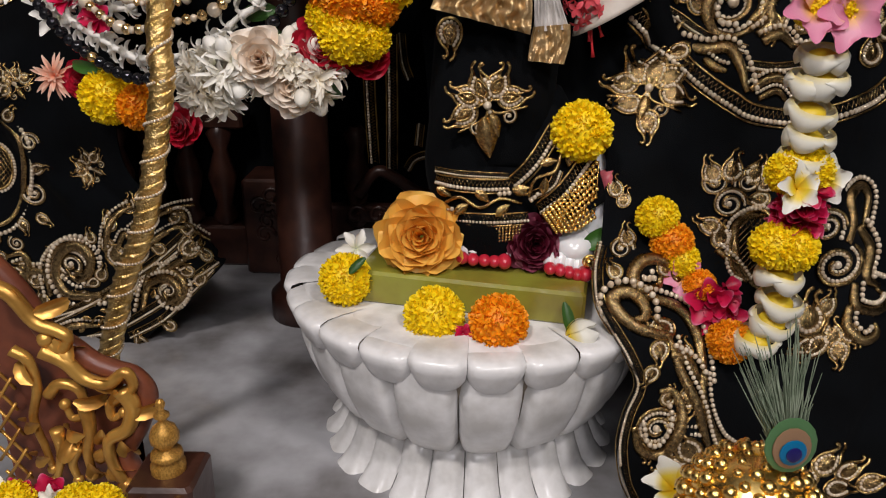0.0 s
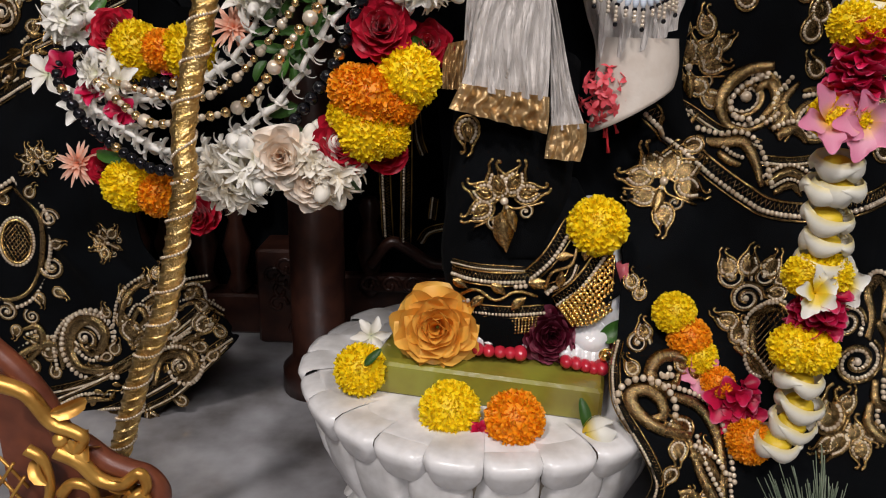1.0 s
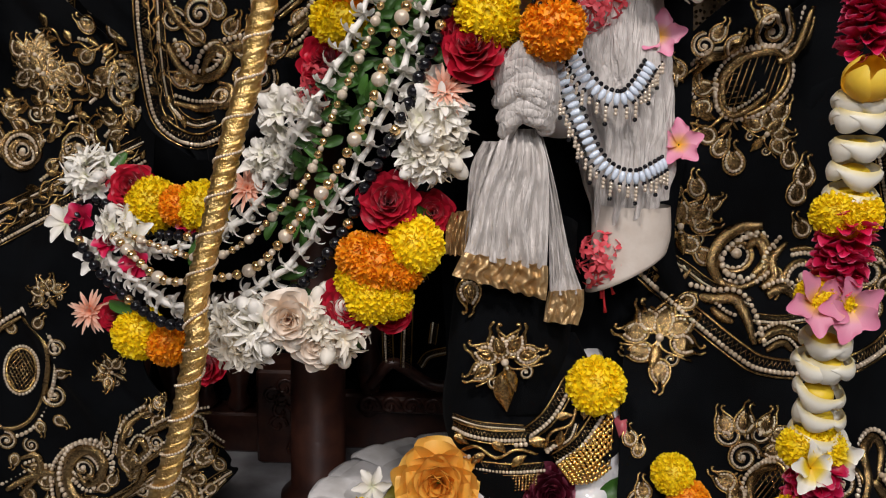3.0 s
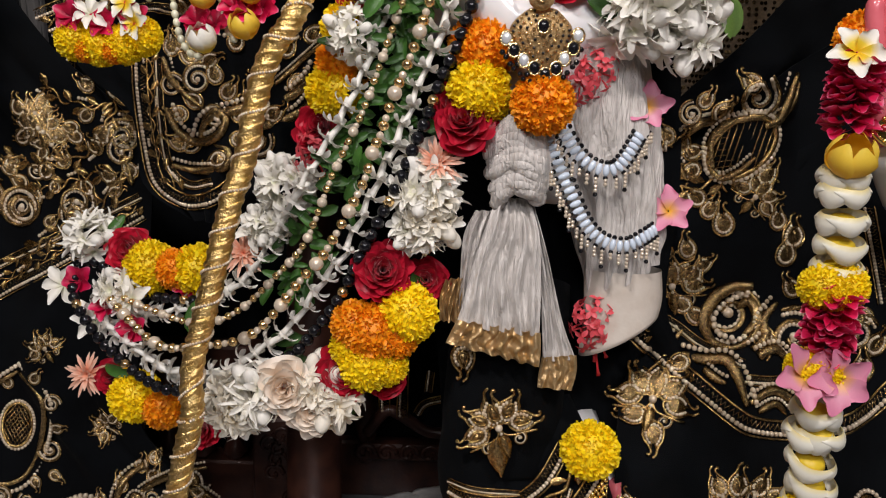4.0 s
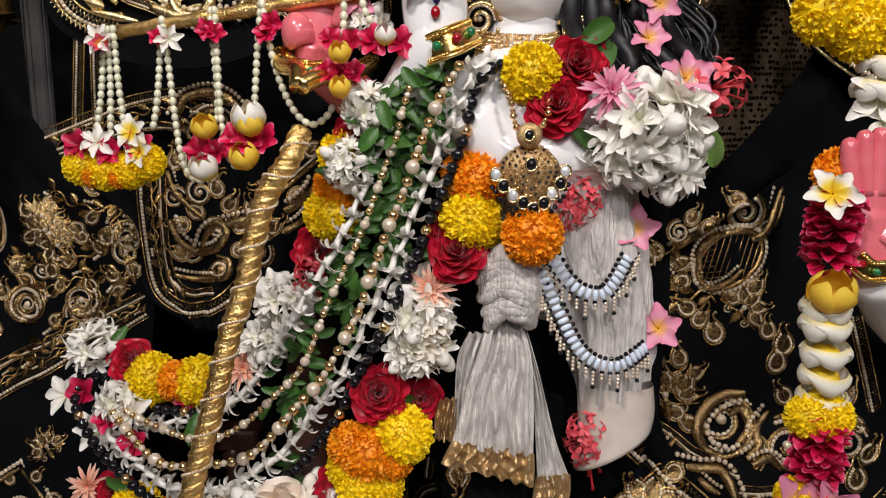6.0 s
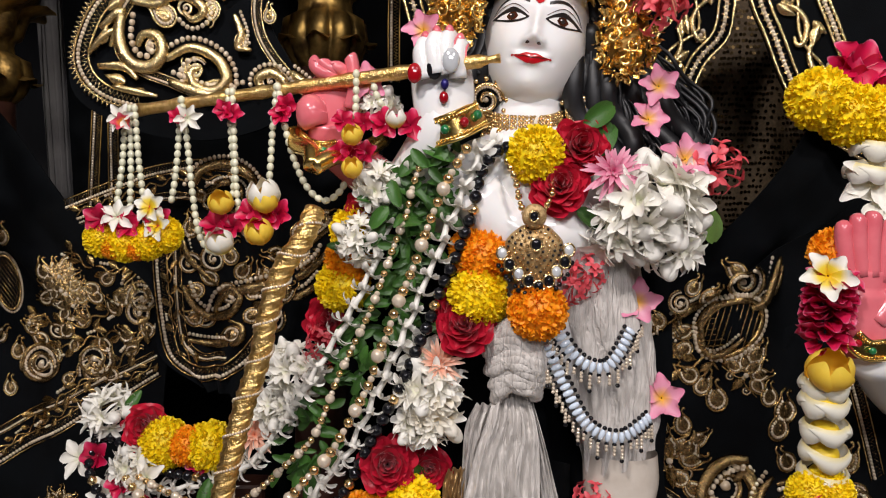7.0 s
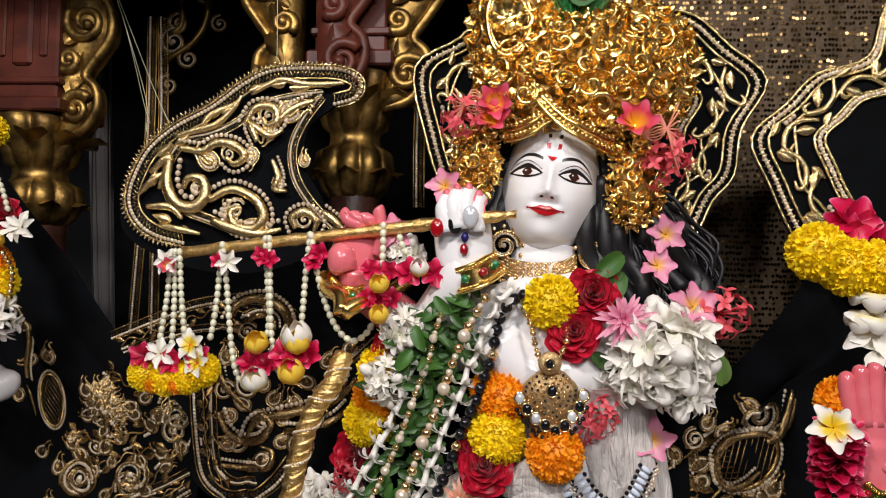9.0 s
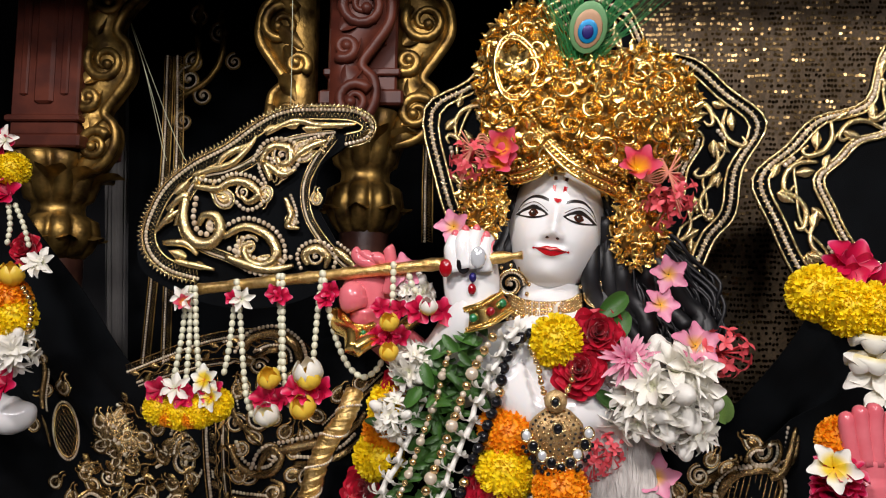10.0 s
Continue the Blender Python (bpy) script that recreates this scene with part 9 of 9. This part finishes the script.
def slab_part(name, lo, hi, m=WOOD, bevel=0.006):
    s = Shape()
    s.smooth = False
    box(s, lo, hi, 0, bevel)
    return part(name, s, m, bench)


bx0, bx1 = (-0.447, 1.620, -0.051), (-0.280, 1.620, 0.229)
slab_part("post", (bx0[0], 1.55, 0.0), (bx1[0], 1.68, bx1[2]))
px0, px1 = (-0.193, 1.600, -0.005), (-0.021, 1.600, 0.241)
slab_part("rail", (px0[0], 1.58, px1[2] - 0.12), (px1[0] + 0.5, 1.62, px1[2] - 0.08))
slab_part("panel", (bx1[0], 1.64, 0.0), (px1[0] + 0.5, 1.68, px1[2] - 0.1), WOOD)
slab_part("rail", (bx0[0] - 0.5, 1.6, 0.0), (bx0[0], 1.68, 0.1))
slab_part("rail", (bx0[0] - 0.5, 1.6, 0.33), (bx0[0], 1.68, 0.38))
for x in (bx0[0] - 0.06, bx0[0] - 0.14, bx0[0] - 0.22, bx0[0] - 0.3, px0[0], px0[0] + 0.3):
    s = Shape()
    s.lathe([(0.012, 0.1), (0.03, 0.12), (0.018, 0.15), (0.034, 0.22), (0.016, 0.28), (0.03, 0.32), (0.014, 0.34)], (x, 1.62, 0), 14)
    part("baluster", s, WOOD, bench)
cv = Shape()
for k in range(14):
    u, v = PICK.uniform(0.12, 0.88), PICK.uniform(0.1, 0.9)
    p = Vector((bx0[0] + (bx1[0] - bx0[0]) * u, 1.55, bx1[2] * v))
    cv.tube([p + Vector((0.025 * math.cos(a * 0.7) * (1 - a / 12), -0.002, 0.025 * math.sin(a * 0.7) * (1 - a / 12))) for a in range(11)], 0.005, 0, 6)
for k in range(10):
    p = Vector((px0[0] + 0.05 * k, 1.58, px1[2] - 0.1))
    cv.tube([p + Vector((0.025 * math.cos(a * 0.7) * (1 - a / 12), -0.002, 0.025 * math.sin(a * 0.7) * (1 - a / 12))) for a in range(11)], 0.006, 0, 6)
tagged(part("carving", cv, WOOD, bench), kind="stuff")
arch = Shape()
arch.tube(smooth_path([(-0.189, 1.580, 0.188), (-0.144, 1.580, 0.244), (-0.105, 1.580, 0.232), (-0.052, 1.580, 0.199), (-0.000, 1.580, 0.193)], 6), 0.014, 0, 8)
part("crest", arch, WOOD, bench)

# ---- sequins on the curtain ----
sq = Gilt().over(seq)
lo, hi = (0.276, 1.300, 0.770), (0.799, 1.300, 1.829)
gq = rnd(9)
z = lo[2]
while z < hi[2]:
    x = lo[0] + gq.uniform(0, 0.006)
    while x < hi[0]:
        if gq.random() < 0.72:
            p = sq.on((x + gq.uniform(-0.001, 0.001), 1.3, z + gq.uniform(-0.0012, 0.0012)))
            n = aim(p, (gq.gauss(0, 0.07) + 0.3 * noise.noise((x * 14, z * 30, 0)), -1, gq.gauss(-0.1, 0.08) + 0.35 * noise.noise((x * 16, z * 60, 7)))).to_3x3()
            base = len(sq.v)
            for a in range(6):
                sq.v.append(tuple(p + n @ Vector((0.0034 * math.cos(a * 1.047), 0.0034 * math.sin(a * 1.047), 0))))
                sq.a.append(0.0)
            sq.f.append(tuple(base + a for a in range(6)))
            sq.m.append(0)
        x += 0.0068
    z += 0.0105
tagged(part("sequins", sq, SEQUIN, seq, "small gold sequins"), kind="stuff")

# ---- swing back, finial and nugget-beaded ornament ----
sw = thing("carved_swing", "red brown carved swing with gilt scrolls and lattice", "swing")
rail = Shape()
rail.tube(smooth_path([(-0.472, 0.670, 0.398), (-0.445, 0.670, 0.368), (-0.425, 0.670, 0.337), (-0.408, 0.670, 0.298), (-0.387, 0.670, 0.284), (-0.366, 0.670, 0.265), (-0.344, 0.670, 0.255), (-0.324, 0.670, 0.247), (-0.313, 0.670, 0.224), (-0.326, 0.670, 0.188), (-0.346, 0.670, 0.150), (-0.335, 0.670, 0.112), (-0.321, 0.670, 0.072)], 6), [(0.011, 0.012)] * 73, 0, 12)
part("rail", rail, BROWNRED, sw)
pn = Shape()
pn.smooth = False
edge = smooth_path([(-0.488, 0.685, 0.367), (-0.460, 0.685, 0.336), (-0.431, 0.685, 0.297), (-0.408, 0.685, 0.256), (-0.376, 0.685, 0.228), (-0.346, 0.685, 0.214), (-0.340, 0.685, 0.170), (-0.359, 0.685, 0.123), (-0.341, 0.685, 0.059)], 4)
pn.grid([[p, Vector((p.x, p.y, -0.0 + 0.002))] for p in edge])
pn.grid([[Vector((p.x, p.y + 0.012, 0.002)), p + Vector((0, 0.012, 0))] for p in edge])
part("panel", pn, BROWNRED, sw, "red brown panel")
gs = Gilt()
for pts, r in (([(-0.460, 0.655, 0.362), (-0.431, 0.655, 0.350), (-0.411, 0.655, 0.319), (-0.390, 0.655, 0.309), (-0.380, 0.655, 0.300), (-0.391, 0.655, 0.286), (-0.403, 0.655, 0.299)], 0.011), ([(-0.409, 0.655, 0.286), (-0.387, 0.655, 0.273), (-0.370, 0.655, 0.253), (-0.347, 0.655, 0.247), (-0.327, 0.655, 0.261), (-0.320, 0.655, 0.247), (-0.328, 0.655, 0.233)], 0.011), ([(-0.333, 0.655, 0.240), (-0.324, 0.655, 0.219), (-0.334, 0.655, 0.191), (-0.355, 0.655, 0.176), (-0.356, 0.655, 0.146), (-0.344, 0.655, 0.116)], 0.012), ([(-0.444, 0.660, 0.283), (-0.429, 0.660, 0.270), (-0.426, 0.660, 0.235), (-0.436, 0.660, 0.200), (-0.430, 0.660, 0.164), (-0.426, 0.660, 0.134)], 0.008),
               ([(-0.415, 0.660, 0.229), (-0.401, 0.660, 0.243), (-0.381, 0.660, 0.236), (-0.379, 0.660, 0.208), (-0.393, 0.660, 0.201), (-0.399, 0.660, 0.218)], 0.008), ([(-0.378, 0.660, 0.215), (-0.377, 0.660, 0.187), (-0.384, 0.660, 0.157), (-0.383, 0.660, 0.127)], 0.01), ([(-0.414, 0.660, 0.186), (-0.413, 0.660, 0.156), (-0.425, 0.660, 0.118)], 0.009), ([(-0.393, 0.660, 0.164), (-0.403, 0.660, 0.142), (-0.400, 0.660, 0.119)], 0.008), ([(-0.337, 0.660, 0.230), (-0.350, 0.660, 0.219), (-0.350, 0.660, 0.202), (-0.337, 0.660, 0.209)], 0.008), ([(-0.373, 0.660, 0.150), (-0.359, 0.660, 0.157), (-0.361, 0.660, 0.127)], 0.01)):
    path = smooth_path(pts, 6)
    gs.tube(path, [0.8 * r * (1.05 - 0.5 * i / (len(path) - 1)) for i in range(len(path))], 0, 9)
    gs.ball(path[-1], r * 0.8, 0, 9, 6)
g5 = rnd(8)
for p in [(-0.425, 0.652, 0.357), (-0.408, 0.652, 0.330), (-0.393, 0.652, 0.301), (-0.377, 0.652, 0.275), (-0.360, 0.652, 0.254), (-0.338, 0.652, 0.242), (-0.328, 0.652, 0.214), (-0.341, 0.652, 0.178), (-0.423, 0.652, 0.247), (-0.426, 0.652, 0.198), (-0.422, 0.652, 0.155), (-0.379, 0.652, 0.185), (-0.380, 0.652, 0.148), (-0.410, 0.652, 0.148), (-0.361, 0.652, 0.141), (-0.348, 0.652, 0.126), (-0.385, 0.652, 0.227), (-0.360, 0.652, 0.192)]:
    for k in range(1):
        gs.petal(Matrix.Translation(p) @ pose(0, 0, 0, 90, g5.uniform(0, 360), 0), 0.036, 0.018, -1.3, 0.7, 0, 5, 2)
part("scrollwork", gs, PAINTGOLD, sw, "gilt leaf scrollwork")
lt = Shape()
a, b = Vector((-0.486, 0.668, 0.274)), Vector((-0.452, 0.668, 0.115))
rise = a.z - b.z
for k in range(-10, 11):
    for e in (1, -1):
        x0 = (a.x + b.x) / 2 + k * 0.021 - e * rise * 0.35
        pts = [Vector((x0 + e * rise * 0.7 * t / 30, a.y - 0.003 - 0.0015 * e, b.z + rise * t / 30)) for t in range(31)]
        pts = [p for p in pts if a.x < p.x < b.x and p.z < a.z - 0.35 * (p.x - a.x)]
        if len(pts) > 1:
            lt.tube([pts[0], pts[-1]], 0.0019, 0, 5)
part("lattice", lt, PAINTGOLD, sw, "gilt lattice")
fin = thing("corner_post", "dark square post with a turned gold finial", "post")
fp = Vector((-0.279, 0.620, 0.167))
fsz = Vector((-0.270, 0.620, 0.252)).z
fh = fsz - fp.z
f1 = Shape()
f1.lathe([(0.002, 1.0), (0.06, 0.98), (0.085, 0.93), (0.06, 0.87), (0.05, 0.84), (0.13, 0.79), (0.13, 0.76), (0.07, 0.72), (0.08, 0.68), (0.2, 0.6), (0.25, 0.5), (0.24, 0.42), (0.12, 0.33), (0.12, 0.3), (0.26, 0.26), (0.28, 0.2), (0.2, 0.17), (0.3, 0.1), (0.3, 0.0)], n=28)
part("finial", f1, PAINTGOLD, fin, "turned gold finial", m=Matrix.Translation(fp) @ Matrix.Diagonal((fh * 0.7, fh * 0.7, fh, 1)))
f2 = Shape()
f2.smooth = False
box(f2, (fp.x - 0.034, fp.y - 0.034, 0.0), (fp.x + 0.034, fp.y + 0.034, fp.z), 0, 0.004)
part("shaft", f2, WOOD, fin)
f3 = Shape()
for o in (-0.02, 0.02):
    f3.tube(smooth_path([(fp.x + o, fp.y - 0.037, fp.z - 0.01), (fp.x + o * 0.4, fp.y - 0.038, fp.z - 0.05), (fp.x + o, fp.y - 0.037, fp.z - 0.1)], 5), 0.005, 0, 7)
part("gilding", f3, PAINTGOLD, fin)
ff = thing("swing_flowers", "magenta, yellow and white flowers heaped before the swing back", "flowers")
blooms(ff, [("magenta", 0.024, [(-0.418, 0.600, 0.151), (-0.392, 0.600, 0.152), (-0.382, 0.600, 0.142)]), ("yellow", 0.024, [(-0.357, 0.580, 0.150), (-0.336, 0.580, 0.148), (-0.424, 0.580, 0.151)]), ("white", 0.018, [(-0.387, 0.590, 0.152), (-0.435, 0.590, 0.161)])])
nug = thing("beaded_topknot", "domed ornament of clustered gold beads below the feather", "ornament")
gn = rnd(4)
nb = ball_mesh(GOLD, "gold_nugget", 8, 6)
nc, nr = Vector((0.273, 0.500, 0.225)), 0.058
for i in range(230):
    zz = 1 - 2 * (i + 0.5) / 230
    a = i * 2.39996
    q = math.sqrt(1 - zz * zz)
    if zz > -0.3:
        part("gold_nugget", nb, None, nug, m=Matrix.Translation(nc + Vector((q * math.cos(a), q * math.sin(a), zz * 0.95)) * nr) @ Matrix.Scale(gn.uniform(0.0042, 0.0072), 4))
core = Shape()
core.ball(nc, nr * 0.98, 0, 20, 12)
core.lathe([(0.05, 0.0), (0.03, 0.02), (0.02, nc.z - 0.03)], (nc.x, nc.y, 0), 20)
part("core", core, GOLD, nug)
fr = thing("loose_frangipani", "white frangipani lying by the dress hem", "flower")
bloom(fr, "frangi", (0.226, 0.550, 0.207), 0.034, (0, -0.6, 0.8))
lf = thing("loose_leaves", "green leaves and a white bud lying on the pedestal", "leaf")
for p, d, ln in zip([(0.148, 0.790, 0.244), (0.163, 0.780, 0.251), (-0.062, 0.840, 0.237), (-0.100, 0.850, 0.244), (0.187, 0.870, 0.329), (-0.113, 0.835, 0.302)], ((1, 0, 0.1), (-0.2, 0, 1), (-1, 0, 0.1), (-1, -0.3, 0), (0.9, 0, 0.6), (0.5, 0, 0.6)), (0.05, 0.04, 0.05, 0.05, 0.05, 0.03)):
    leaf_at(lf, p, d, ln, "leaf", (0, -1, 0.6))
bloom(lf, "wpet", (0.172, 0.770, 0.251), 0.03, (1, -0.2, 0.1))
bloom(lf, "magenta", (0.031, 0.770, 0.254), 0.014)
to = Gilt()
to.spiral((0.192, 0.845, 0.319), 0.011, 0, 1, 1.2, 0.3)
to.ball((0.190, 0.840, 0.321), 0.006, 0, 8, 6)
solid("toe_ornament", to, [GOLD, GOLD, GOLD], "gold drop ornament above the painted toes", "ornament")
